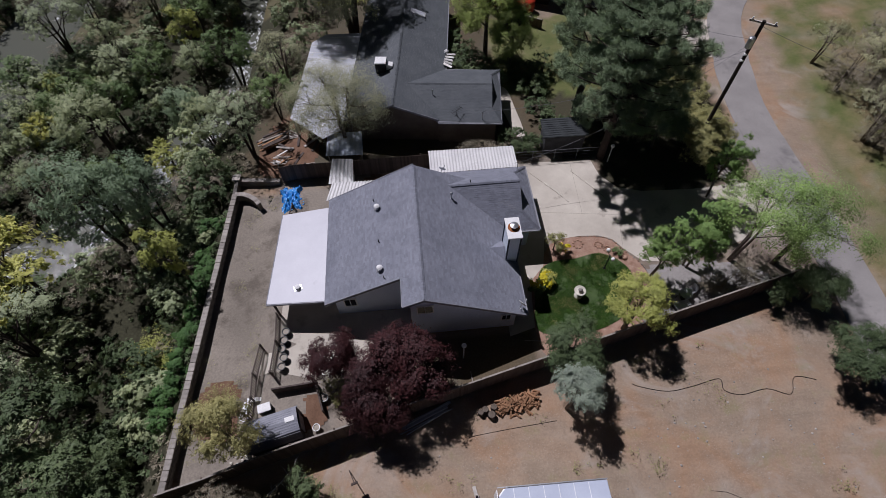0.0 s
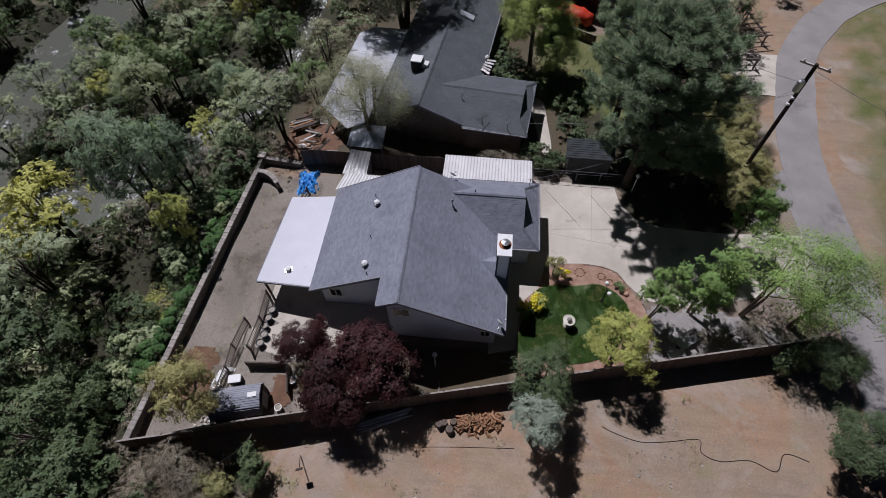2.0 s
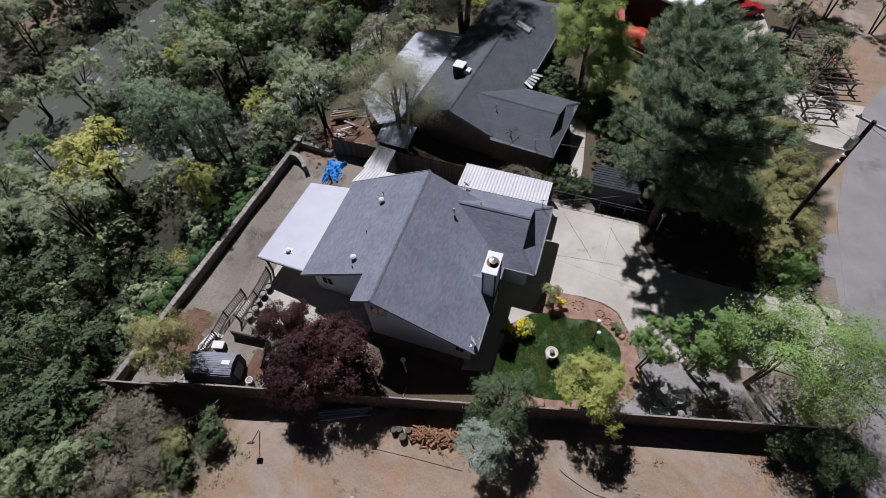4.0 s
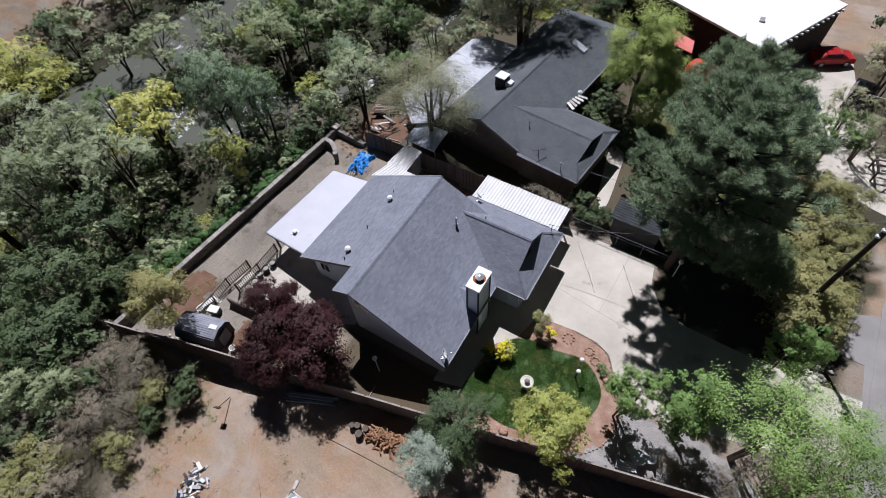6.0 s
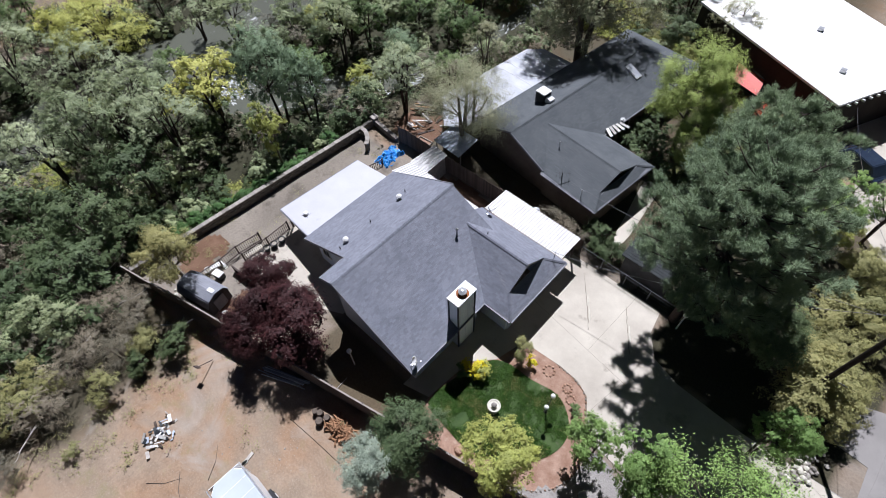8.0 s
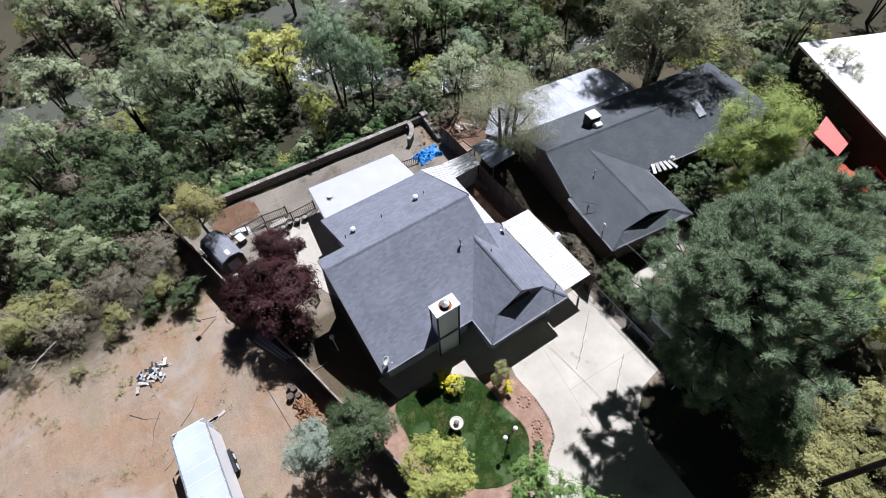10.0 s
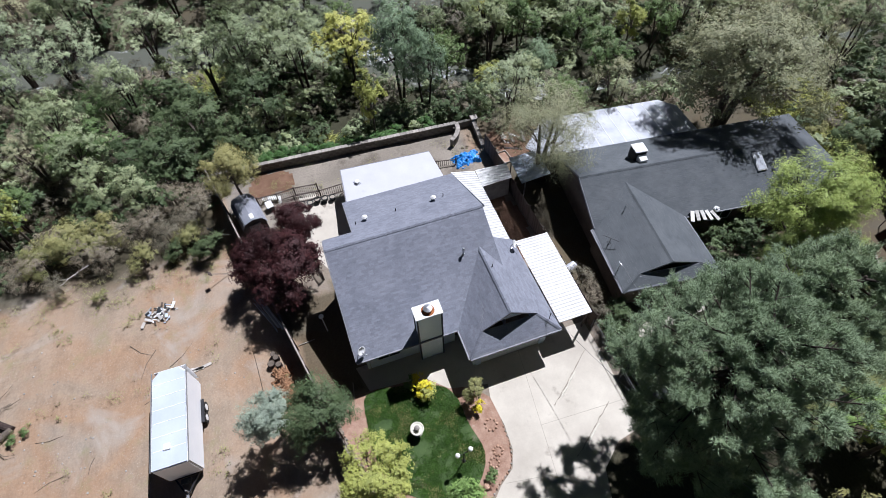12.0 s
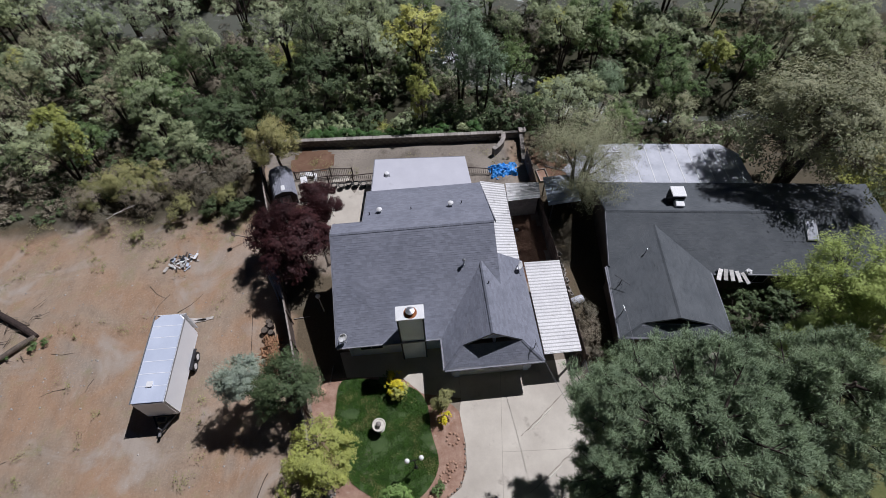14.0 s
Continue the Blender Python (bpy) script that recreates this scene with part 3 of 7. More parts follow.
def blade_field(name, poly, n, h, w, mat, label, z, seed, floor=-0.2):
    rng = np.random.default_rng(seed)
    xs = [p[0] for p in poly]
    ys = [p[1] for p in poly]
    pts = []
    while len(pts) < n:
        x, y = rng.uniform(min(xs), max(xs)), rng.uniform(min(ys), max(ys))
        if inside(poly, x, y) and noise.noise((x * 0.75, y * 0.75, 7)) + 0.5 * noise.noise((x * 2.2, y * 2.2, 9 + 4 * (floor > 0))) > floor + rng.uniform(-0.25, 0.25):
            pts.append((x, y))
    p = np.array(pts)
    a = rng.uniform(0, 6.283, n)
    hh = h * rng.uniform(0.5, 1.3, n)
    d = np.stack([np.cos(a), np.sin(a)], 1) * w
    lean = rng.normal(0, 0.6, (n, 2)) * hh[:, None]
    v = np.zeros((n, 3, 3))
    v[:, 0, :2], v[:, 1, :2], v[:, 2, :2] = p - d, p + d, p + lean
    v[:, :2, 2], v[:, 2, 2] = z, z + hh
    me = fast_mesh(name, v.reshape(-1, 3), 3, mat)
    ob = new(name, me)
    return tagged(ob, label, "grass", kind="stuff")


def fast_mesh(name, verts, corners, mat):
    """A mesh of separate faces with the same number of corners each."""
    n = len(verts)
    me = bpy.data.meshes.new(name)
    me.vertices.add(n)
    me.vertices.foreach_set("co", np.ascontiguousarray(verts, dtype=np.float32).ravel())
    me.loops.add(n)
    me.loops.foreach_set("vertex_index", np.arange(n, dtype=np.int32))
    me.polygons.add(n // corners)
    me.polygons.foreach_set("loop_start", np.arange(0, n, corners, dtype=np.int32))
    me.materials.append(mat)
    me.update(calc_edges=True)
    return me


blade_field("grass", LAWN, 52000, 0.07, 0.016, L_GRASS, "dense green lawn blades", 0.05, 3)
blade_field("grass", LAWN, 5000, 0.09, 0.02, L_OLIVE, "pale dry wisps in the lawn", 0.05, 4, 0.36)


def drape(name, poly, mat, label, category, lift=0.025, step=0.3):
    """A ragged-edged skin of another soil lying on the ground."""
    xs, ys = [p[0] for p in poly], [p[1] for p in poly]
    b, grid = Build(), {}
    i0, i1, j0, j1 = int(min(xs) / step) - 1, int(max(xs) / step) + 1, int(min(ys) / step) - 1, int(max(ys) / step) + 1
    for j in range(j0, j1):
        for i in range(i0, i1):
            x, y = i * step, j * step
            wob = 0.35 * noise.noise((x * 1.1, y * 1.1, 21))
            if inside(poly, x + step / 2 + wob, y + step / 2 - wob):
                ids = []
                for di, dj in ((0, 0), (1, 0), (1, 1), (0, 1)):
                    key = (i + di, j + dj)
                    if key not in grid:
                        gx, gy = key[0] * step, key[1] * step
                        q = 0.3 * step * noise.noise((gx * 3, gy * 3, 5))
                        grid[key] = len(b.v)
                        b.v.append((gx + q, gy - q, ground_z(gx + q, gy - q) + lift))
                    ids.append(grid[key])
                b.f.append(tuple(ids))
    return solid(name, b, mat, label, category, kind="structure", smooth=True)


drape("bare_earth", smooth_loop([(-18.2, 7.4), (-15.9, 7.2), (-15.7, 9.0), (-16.1, 10.6), (-17.6, 10.7), (-18.5, 9.2)], 4), M_REDEARTH, "patch of bare red-brown earth in the yard", "earth")
drape("gravel", smooth_loop([(10.5, 11.4), (13.6, 12.3), (18, 13.2), (21.5, 14.1), (21.5, 15.2), (18, 16.6), (15.5, 16.4), (13.5, 16.3), (13.6, 14.2), (12.3, 12.6)], 4), M_GRAVEL, "pale gravel corner inside the fence", "gravel")


# ---- roofs ----
def shingle_rows(poly, expo=0.145, tab=0.3, lift=0.02, seed=0):
    """Overlapping shingle tabs laid in courses over a flat convex polygon of 3D points."""
    rng = random.Random(seed)
    P = [Vector(p) for p in poly]
    nrm = Vector((0, 0, 0))
    for i in range(1, len(P) - 1):
        nrm += (P[i] - P[0]).cross(P[i + 1] - P[0])
    nrm.normalize()
    if nrm.z < 0:
        nrm = -nrm
    u = Vector((0, 0, 1)).cross(nrm).normalized()
    s = nrm.cross(u).normalized()
    if s.z < 0:
        s = -s
    o = P[0]
    Q = [((p - o).dot(u), (p - o).dot(s)) for p in P]
    v0, v1 = min(q[1] for q in Q), max(q[1] for q in Q)

    def span(v):
        hits = []
        for i in range(len(Q)):
            (ua, va), (ub, vb) = Q[i], Q[(i + 1) % len(Q)]
            if abs(va - vb) > 1e-6 and min(va, vb) - 1e-6 <= v <= max(va, vb) + 1e-6:
                hits.append(ua + (ub - ua) * (v - va) / (vb - va))
        return (min(hits), max(hits)) if len(hits) > 1 else None

    b = Build()
    rows = max(1, round((v1 - v0) / expo))
    step = (v1 - v0) / rows
    for r in range(rows):
        va, vb = v0 + r * step, v0 + (r + 1) * step
        A, B = span(va + 1e-4), span(vb - 1e-4)
        if not A or not B:
            continue
        lo, hi = min(A[0], B[0]), max(A[1], B[1])
        x = lo - rng.uniform(0, tab)
        while x < hi:
            e = x + tab * rng.uniform(0.85, 1.15)
            a0, a1 = min(max(x, A[0]), A[1]), min(max(e, A[0]), A[1])
            b0, b1 = min(max(x, B[0]), B[1]), min(max(e, B[0]), B[1])
            if a1 - a0 > 0.004 or b1 - b0 > 0.004:
                t = lift * rng.uniform(0.7, 1.3)
                drop = rng.uniform(-0.012, 0.012)
                pt = lambda uu, vv, h: o + uu * u + vv * s + h * nrm
                b.add([pt(a0, va + drop, 0.004), pt(a1, va + drop, 0.004), pt(a1, va + drop, t), pt(a0, va + drop, t), pt(b1, vb, 0.006), pt(b0, vb, 0.006)], [(0, 1, 2, 3), (3, 2, 4, 5)])
            x = e
    return b


def ridge_caps(a, c, seed=0, size=0.24):
    """Bent cap shingles along a ridge or hip."""
    rng = random.Random(seed)
    a, c = Vector(a), Vector(c)
    d = c - a
    n = max(2, round(d.length / 0.17))
    side = Vector((0, 0, 1)).cross(d).normalized() * (size / 2)
    b = Build()
    for i in range(n):
        p, q = a + d * (i / n), a + d * ((i + 1) / n)
        up = Vector((0, 0, 0.05 + rng.uniform(0, 0.012)))
        dn = Vector((0, 0, -0.065))
        b.add([p + side + dn + up, p + up, p - side + dn + up, q + side + dn + up * 0.6, q + up * 0.6, q - side + dn + up * 0.6, p + side + dn, p - side + dn], [(0, 1, 4, 3), (1, 2, 5, 4), (6, 0, 1), (7, 1, 2)])
    return b


def roof_plane(parent, poly, mat, seed, thick=0.16, lift=0.015):
    part("deck", Build().slab(poly, thick), M_FASCIA, parent)
    ob = part("shingles", shingle_rows(poly, lift=lift, seed=seed), mat, parent)
    tagged(ob, kind="stuff")


# ---- the house ----
house = thing("house", "single-storey pale house with blue-grey shingle gable roof", "house")
roof = part("roof", Build().beam((-3.2, 12.5, 5.62), (-3.2, 22.6, 5.62), 0.12, 0.2), M_FASCIA, house, "blue-grey asphalt shingle roof")
RZ, EZ, RX, EE, EW = 5.8, 2.58, -3.2, 3.28, -9.71
SL = (RZ - EZ) / (EE - RX)
roof_plane(roof, [(EE, 12.2, EZ), (EE, 22.85, EZ), (RX, 22.85, RZ), (RX, 12.2, RZ)], M_SHINGLE, 1)
roof_plane(roof, [(RX, 14.2, RZ), (RX, 22.9, RZ), (EW, 22.95, EZ), (EW, 14.2, EZ)], M_SHINGLE, 2)
roof_plane(roof, [(RX, 12.2, RZ), (RX, 14.2, RZ), (-4.52, 14.2, RZ - SL * 1.32), (-4.52, 12.2, RZ - SL * 1.32)], M_SHINGLE, 3)
part("ridge_cap", ridge_caps((RX, 12.2, RZ), (RX, 22.87, RZ), 4), M_SHINGLE, roof)
# garage wing with a small gable above a hipped skirt
GY, GZ, GX, GS = 21.75, 4.636, 4.28, 0.677
gval = RX + (RZ - GZ) / SL
se_, ne_ = (5.42, 18.75, EZ), (5.42, 24.84, EZ)
gl_, gr_, gp_ = (GX, GY - 1.82, GZ - 1.82 * GS), (GX, GY + 1.86, GZ - 1.86 * GS), (GX, GY, GZ)
roof_plane(roof, [(3.28, 18.75, EZ), se_, gl_, gp_, (gval, GY, GZ)], M_SHINGLE, 5)
roof_plane(roof, [ne_, (-2.0, 24.84, EZ), (-2.0, 22.9, EZ + 1.94 * GS), (gval, GY, GZ), gp_, gr_], M_SHINGLE, 6)
roof_plane(roof, [se_, ne_, gr_, gl_], M_SHINGLE, 7)
part("ridge_cap", ridge_caps((gval, GY, GZ), gp_, 8), M_SHINGLE, roof)
part("ridge_cap", ridge_caps(gl_, se_, 9), M_SHINGLE, roof)
part("ridge_cap", ridge_caps(gr_, ne_, 10), M_SHINGLE, roof)
part("gable", Build().add([(GX - 0.35, GY - 1.8, GZ - 1.8 * GS - 0.16), (GX - 0.35, GY + 1.8, GZ - 1.8 * GS - 0.16), (GX - 0.35, GY, GZ - 0.16), (GX - 0.45, GY - 1.8, GZ - 1.8 * GS - 0.16), (GX - 0.45, GY + 1.8, GZ - 1.8 * GS - 0.16), (GX - 0.45, GY, GZ - 0.16)], [(0, 1, 2), (5, 4, 3), (0, 2, 5, 3), (1, 4, 5, 2), (0, 3, 4, 1)]), M_STUCCO, house, "small shaded garage gable")
# eaves gutters and rakes
for a, c in (((EE + 0.05, 12.2, EZ - 0.05), (EE + 0.05, 18.7, EZ - 0.05)), ((5.47, 18.75, EZ - 0.05), (5.47, 24.84, EZ - 0.05)), ((3.28, 18.7, EZ - 0.05), (5.42, 18.7, EZ - 0.05))):
    part("gutter", Build().beam(a, c, 0.11, 0.11), M_FASCIA, house, "grey metal gutter", bevel=0.015)
for a, c in (((EE, 12.16, EZ - 0.08), (RX, 12.16, RZ - 0.08)), ((RX, 12.16, RZ - 0.08), (-4.52, 12.16, RZ - SL * 1.32 - 0.08)), ((-4.56, 12.2, RZ - SL * 1.32 - 0.08), (-4.56, 14.2, RZ - SL * 1.32 - 0.08)), ((-4.56, 14.16, RZ - SL * 1.36 - 0.08), (EW, 14.16, EZ - 0.08)), ((RX, 22.98, RZ - 0.08), (EW, 22.98, EZ - 0.08))):
    part("rake_board", Build().beam(a, c, 0.05, 0.2), M_FASCIA, house)


def gable_wall(y, x0, x1, eave0, eave1, peak, thick=0.16):
    b = Build()
    poly = [(x0, 0.0), (x1, 0.0), (x1, eave1), (RX, peak), (x0, eave0)] if x0 < RX < x1 else [(x0, 0.0), (x1, 0.0), (x1, eave1), (x0, eave0)]
    n = len(poly)
    v = [(x, y, z) for x, z in poly] + [(x, y + thick, z) for x, z in poly]
    f = [tuple(range(n)), tuple(range(2 * n - 1, n - 1, -1))] + [(i, i + n, (i + 1) % n + n, (i + 1) % n) for i in range(n)]
    return b.add(v, f)


def roof_at(x):
    return RZ - SL * abs(x - RX) - 0.19


part("wall", gable_wall(12.7, -4.1, 2.75, roof_at(-4.1), roof_at(2.75), RZ - 0.19), M_STUCCO, house, "pale blue-white south gable wall")
part("wall", gable_wall(14.75, -9.2, -4.1, roof_at(-9.2), roof_at(-4.1), 0), M_STUCCO, house)
part("wall", Build().box((-4.02, 13.72, roof_at(-4.1) / 2), (0.16, 1.9, roof_at(-4.1))), M_STUCCO, house)
part("wall", Build().box((2.67, 15.8, 1.2), (0.16, 5.8, 2.42)), M_STUCCO, house)
part("wall", Build().box((-9.12, 18.6, 1.2), (0.16, 7.4, 2.42)), M_STUCCO, house)
part("wall", gable_wall(22.25, -9.2, 2.75, roof_at(-9.2), roof_at(2.75), RZ - 0.19), M_STUCCO, house)
part("wall", Build().box((3.75, 19.3, 1.2), (2.1, 0.16, 2.42)), M_STUCCO, house)
part("wall", Build().box((1.5, 24.3, 1.2), (6.6, 0.16, 2.42)), M_STUCCO, house)
part("wall", Build().box((4.82, 21.8, 2.32), (0.16, 4.84, 0.2)).box((4.82, 19.55, 1.1), (0.16, 0.35, 2.24)).box((4.82, 24.05, 1.1), (0.16, 0.35, 2.24)), M_STUCCO, house, "garage front wall")
gdoor = part("garage_door", Build().box((4.78, 21.8, 1.1), (0.06, 4.16, 2.2)), M_WHITE, house, "white sectional garage door in shade")
for k in range(4):
    part("panel", Build().box((4.82, 21.8, 0.28 + 0.55 * k), (0.03, 4.05, 0.5)), M_WHITE, gdoor, bevel=0.01)


def window(c, w, h, along, parent, label="dark window with pale frame"):
    """A window on a wall; along is 'x' or 'y', the way that the wall runs."""
    fr, gl = Build(), Build()
    for dx, dz, ww, hh in ((0, h / 2, w + 0.12, 0.07), (0, -h / 2, w + 0.12, 0.07), (-w / 2, 0, 0.07, h), (w / 2, 0, 0.07, h), (0, 0, 0.04, h)):
        if along == 'x':
            fr.box((c[0] + dx, c[1], c[2] + dz), (ww, 0.1, hh))
        else:
            fr.box((c[0], c[1] + dx, c[2] + dz), (0.1, ww, hh))
    gl.box(c, (w, 0.06, h) if along == 'x' else (0.06, w, h))
    wob = part("window", gl, M_GLASS, parent, label)
    part("frame", fr, M_WHITE, wob)


window((-3.2, 12.68, 3.6), 1.0, 0.9, 'x', house)
window((2.1, 12.68, 1.5), 0.6, 0.7, 'x', house)
window((-8.2, 14.73, 1.6), 0.8, 0.9, 'x', house)
window((-4.12, 13.6, 1.5), 0.7, 1.0, 'y', house)
window((2.77, 14.2, 1.5), 1.5, 1.1, 'y', house)
window((-9.22, 17.5, 1.3), 2.4, 1.9, 'y', house, "dark sliding patio door with pale frame")

# chimney chase with cap and flue
chim = part("chimney", Build().box((2.905, 16.97, 2.72), (0.75, 1.48, 5.44)), M_CHIMNEY, house, "pale blue boxed chimney with dark corner trim", bevel=0.01)
for x in (2.52, 3.29):
    for y in (16.22, 17.72):
        part("corner_trim", Build().box((x, y, 2.72), (0.09, 0.09, 5.44)), M_TRIM, chim, "dark corner board")
for k in range(1, 9):
    part("siding_joint", Build().box((3.283, 16.25 + 0.16 * k + 0.02, 2.72), (0.012, 0.012, 5.4)), M_CHIMNEY, chim)
part("cap", Build().box((2.905, 16.97, 5.5), (0.95, 1.68, 0.11)), M_WHITE, chim, "white metal chimney cap", bevel=0.015)
part("flue", Build().lathe((2.93, 17.0, 5.55), [(0.17, 0), (0.17, 0.2), (0.27, 0.22), (0.27, 0.26), (0.05, 0.34)], 14), M_METAL, chim, "galvanised round flue cap", smooth=False)
part("rust_stain", Build().lathe((2.93, 17.0, 5.557), [(0.4, 0), (0.36, 0.012), (0.14, 0.014)], 18), M_RUST, chim, "rusty flue collar")
zc = RZ - SL * (2.5 - RX)
part("cricket", Build().add([(2.5, 16.1, zc + 0.02), (2.5, 17.8, zc + 0.02), (1.5, 16.95, zc + 0.52), (2.5, 16.95, zc + 0.55)], [(0, 2, 3), (3, 2, 1)]), M_SHINGLE, chim)


def roof_vent(x, y, z, label, h=0.3, r=0.1, cap=0.18, mat=M_WHITE):
    v = thing("roof_vent", label, "vent", group="roof vents")
    part("vent_pipe", Build().lathe((x, y, z - 0.15), [(r, 0), (r, h + 0.15)], 10), mat, v)
    part("flashing", Build().lathe((x, y, z - 0.06), [(r * 2.2, 0), (r * 1.2, 0.1)], 10), M_METAL, v)
    if cap:
        part("cap", Build().lathe((x, y, z + h - 0.02), [(cap, 0), (cap, 0.07), (cap * 0.5, 0.14), (0.02, 0.16)], 12), mat, v)


def on_roof(x):
    return RZ - SL * abs(x - RX)


roof_vent(-5.95, 20.3, on_roof(-5.95), "white round turbine vent on the shingle roof", 0.3, 0.11, 0.2)
roof_vent(-5.85, 15.3, on_roof(-5.85), "white round turbine vent on the shingle roof", 0.3, 0.11, 0.2)
roof_vent(-0.75, 20.6, on_roof(-0.75), "white-capped steel flue pipe on the shingle roof", 0.5, 0.06, 0.11, M_METAL)
for x, y in ((-5.9, 17.5), (-5.6, 14.6), (-6.2, 21.1)):
    roof_vent(x, y, on_roof(x), "thin dark plumbing vent pipe on the roof", 0.28, 0.035, 0, M_DARKMETAL)
roof_vent(0.75, 22.0, GZ - 0.2, "thin dark plumbing vent pipe on the roof", 0.3, 0.035, 0, M_DARKMETAL)


def dish(x, y, z, turn, label, size=0.33):
    d = thing("satellite_dish", label, "satellite dish", pose(x, y, z, 0, 0, turn), group="satellite dishes")
    prof = [(0.02, 0.0), (size * 0.4, 0.02), (size * 0.75, 0.06), (size, 0.11)]
    m = Matrix.Translation((0, -0.1, 0.45)) @ Euler((radians(65), 0, 0)).to_matrix().to_4x4()
    b = Build().lathe((0, 0, 0), prof + [(size, 0.12), (size * 0.75, 0.075), (size * 0.4, 0.035), (0.02, 0.015)], 16)
    b.v = [tuple(m @ Vector(p)) for p in b.v]
    part("reflector", b, M_WHITE, d, smooth=True)
    part("mast", Build().tube([(0, 0, -0.1), (0, 0.05, 0.25), (0, -0.06, 0.43)], 0.025, 6), M_METAL, d)
    part("arm", Build().tube([(0, -0.1, 0.3), (0, -0.55, 0.38)], 0.016, 5), M_METAL, d)
    part("receiver", Build().box((0, -0.57, 0.43), (0.07, 0.07, 0.13)), M_METAL, d, bevel=0.01)
    part("foot", Build().box((0, 0.02, -0.02), (0.16, 0.16, 0.05)), M_METAL, d)


dish(2.85, 12.55, on_roof(2.85) + 0.02, 130, "white satellite dish on the roof corner", 0.3)
dish(-1.15, 24.3, EZ + 0.4, 150, "grey satellite dish on the garage roof eave", 0.3)
# aerial on the garage eave
aer = thing("antenna_mast", "thin grey mast on the garage eave", "antenna", pose(4.7, 24.3, EZ + 0.35))
part("mast", Build().tube([(0, 0, -0.2), (0, 0, 0.75)], 0.025, 6), M_DARKMETAL, aer)
part("arm", Build().tube([(-0.25, 0, 0.7), (0.25, 0.05, 0.72)], 0.015, 5), M_DARKMETAL, aer)

# patio cover
patio = thing("patio_cover", "white insulated panel patio roof on dark posts", "patio cover")
PSW, PNW = (-13.67, 14.8, 2.16), (-13.2, 22.25, 2.16)
part("roof_panel", Build().slab([PSW, (-9.74, 14.5, 2.5), (-9.74, 22.35, 2.5), PNW], 0.12), M_PATIO_ROOF, patio, "white flat roof panel", bevel=0.015)
part("fascia", Build().beam((-13.68, 14.8, 2.09), (-13.22, 22.25, 2.09), 0.06, 0.16), M_FASCIA, patio)
part("fascia", Build().beam((-13.67, 14.76, 2.07), (-9.74, 14.46, 2.42), 0.05, 0.14), M_FASCIA, patio)
for y in (15.1, 18.6, 21.9):
    part("post", Build().box((-13.4 + 0.06 * (y - 15), y, 1.0), (0.12, 0.12, 2.1)), M_RAIL, patio, "dark timber post")
pv = thing("roof_vent", "white square-flanged vent on the patio roof", "vent", group="roof vents")
part("flashing", Build().box((-11.6, 15.75, 2.36), (0.55, 0.4, 0.03), Euler((0, -0.086, 0.3)).to_matrix()), M_METAL, pv)
part("cap", Build().lathe((-11.6, 15.75, 2.36), [(0.13, 0), (0.13, 0.12), (0.2, 0.14), (0.18, 0.2), (0.03, 0.24)], 12), M_WHITE, pv)
solid("patio", Build().prism([(-13.3, 10.9), (-11.2, 10.3), (-8.4, 10.6), (-4.4, 12.6), (-4.1, 14.7), (-9.2, 14.75), (-9.2, 22.4), (-13.2, 22.4)], -0.75, 0.03), M_CONCRETE, "pale concrete patio slab above the dirt yard", "patio", kind="structure")


def corrugated(name, corners, pitch, depth, mat, label, category, across='u', thick=0.012):
    """A ribbed sheet between four corners; ribs run from edge 0-1 to edge 3-2."""
    a, b_, c, d = (Vector(p) for p in corners)
    n = max(4, int((b_ - a).length / pitch)) * 4
    B = Build()
    v = []
    for i in range(n + 1):
        t = i / n
        k = i % 4
        h = depth * (1 if k in (1, 2) else 0)
        for p in (a.lerp(b_, t), d.lerp(c, t)):
            v.append(p + Vector((0, 0, h)))
            v.append(p + Vector((0, 0, h - thick)))
    f = []
    for i in range(n):
        o = 4 * i
        f += [(o, o + 4, o + 6, o + 2), (o + 1, o + 3, o + 7, o + 5), (o, o + 1, o + 5, o + 4), (o + 2, o + 6, o + 7, o + 3)]
    B.add(v, f)
    return B


carport = thing("carport", "lean-to carport with white corrugated roof", "carport")
part("roof_sheet", corrugated("sheet", [(-1.95, 25.0, 2.42), (4.9, 24.95, 2.5), (4.9, 27.28, 2.46), (-1.93, 27.5, 2.36)], 0.24, 0.035, M_CORRUGATED, "", ""), M_CORRUGATED, carport, "white ribbed sheet roof with dirt streaks")
for x in (-1.8, 1.5, 4.7):
    part("post", Build().box((x, 27.2, 1.15), (0.1, 0.1, 2.3)), M_RAIL, carport)
part("edge_beam", Build().beam((-1.95, 27.42, 2.3), (4.92, 27.22, 2.38), 0.06, 0.12), M_WHITE, carport)
part("edge_beam", Build().beam((4.93, 24.95, 2.42), (4.93, 27.28, 2.4), 0.05, 0.1), M_WHITE, carport)
sidec = thing("side_cover", "narrow white corrugated roof along the house wall", "lean-to")
part("roof_sheet", corrugated("sheet", [(-9.95, 23.0, 2.5), (-2.0, 23.0, 2.5), (-2.0, 24.75, 2.35), (-9.6, 24.9, 2.3)], 0.25, 0.045, M_CORRUGATED, "", ""), M_CORRUGATED, sidec)
for x in (-9.3, -5.8, -2.4):
    part("post", Build().box((x, 24.6, 1.1), (0.09, 0.09, 2.3)), M_RAIL, sidec)
tankshed = thing("storage_shed", "small lean-to shed with flat white roof", "shed")
part("roof_sheet", corrugated("sheet", [(-9.95, 25.1, 2.0), (-8.0, 24.95, 2.05), (-8.05, 27.5, 2.1), (-9.75, 27.75, 2.05)], 0.3, 0.03, M_CORRUGATED, "", ""), M_CORRUGATED, tankshed, "white stained sheet roof")
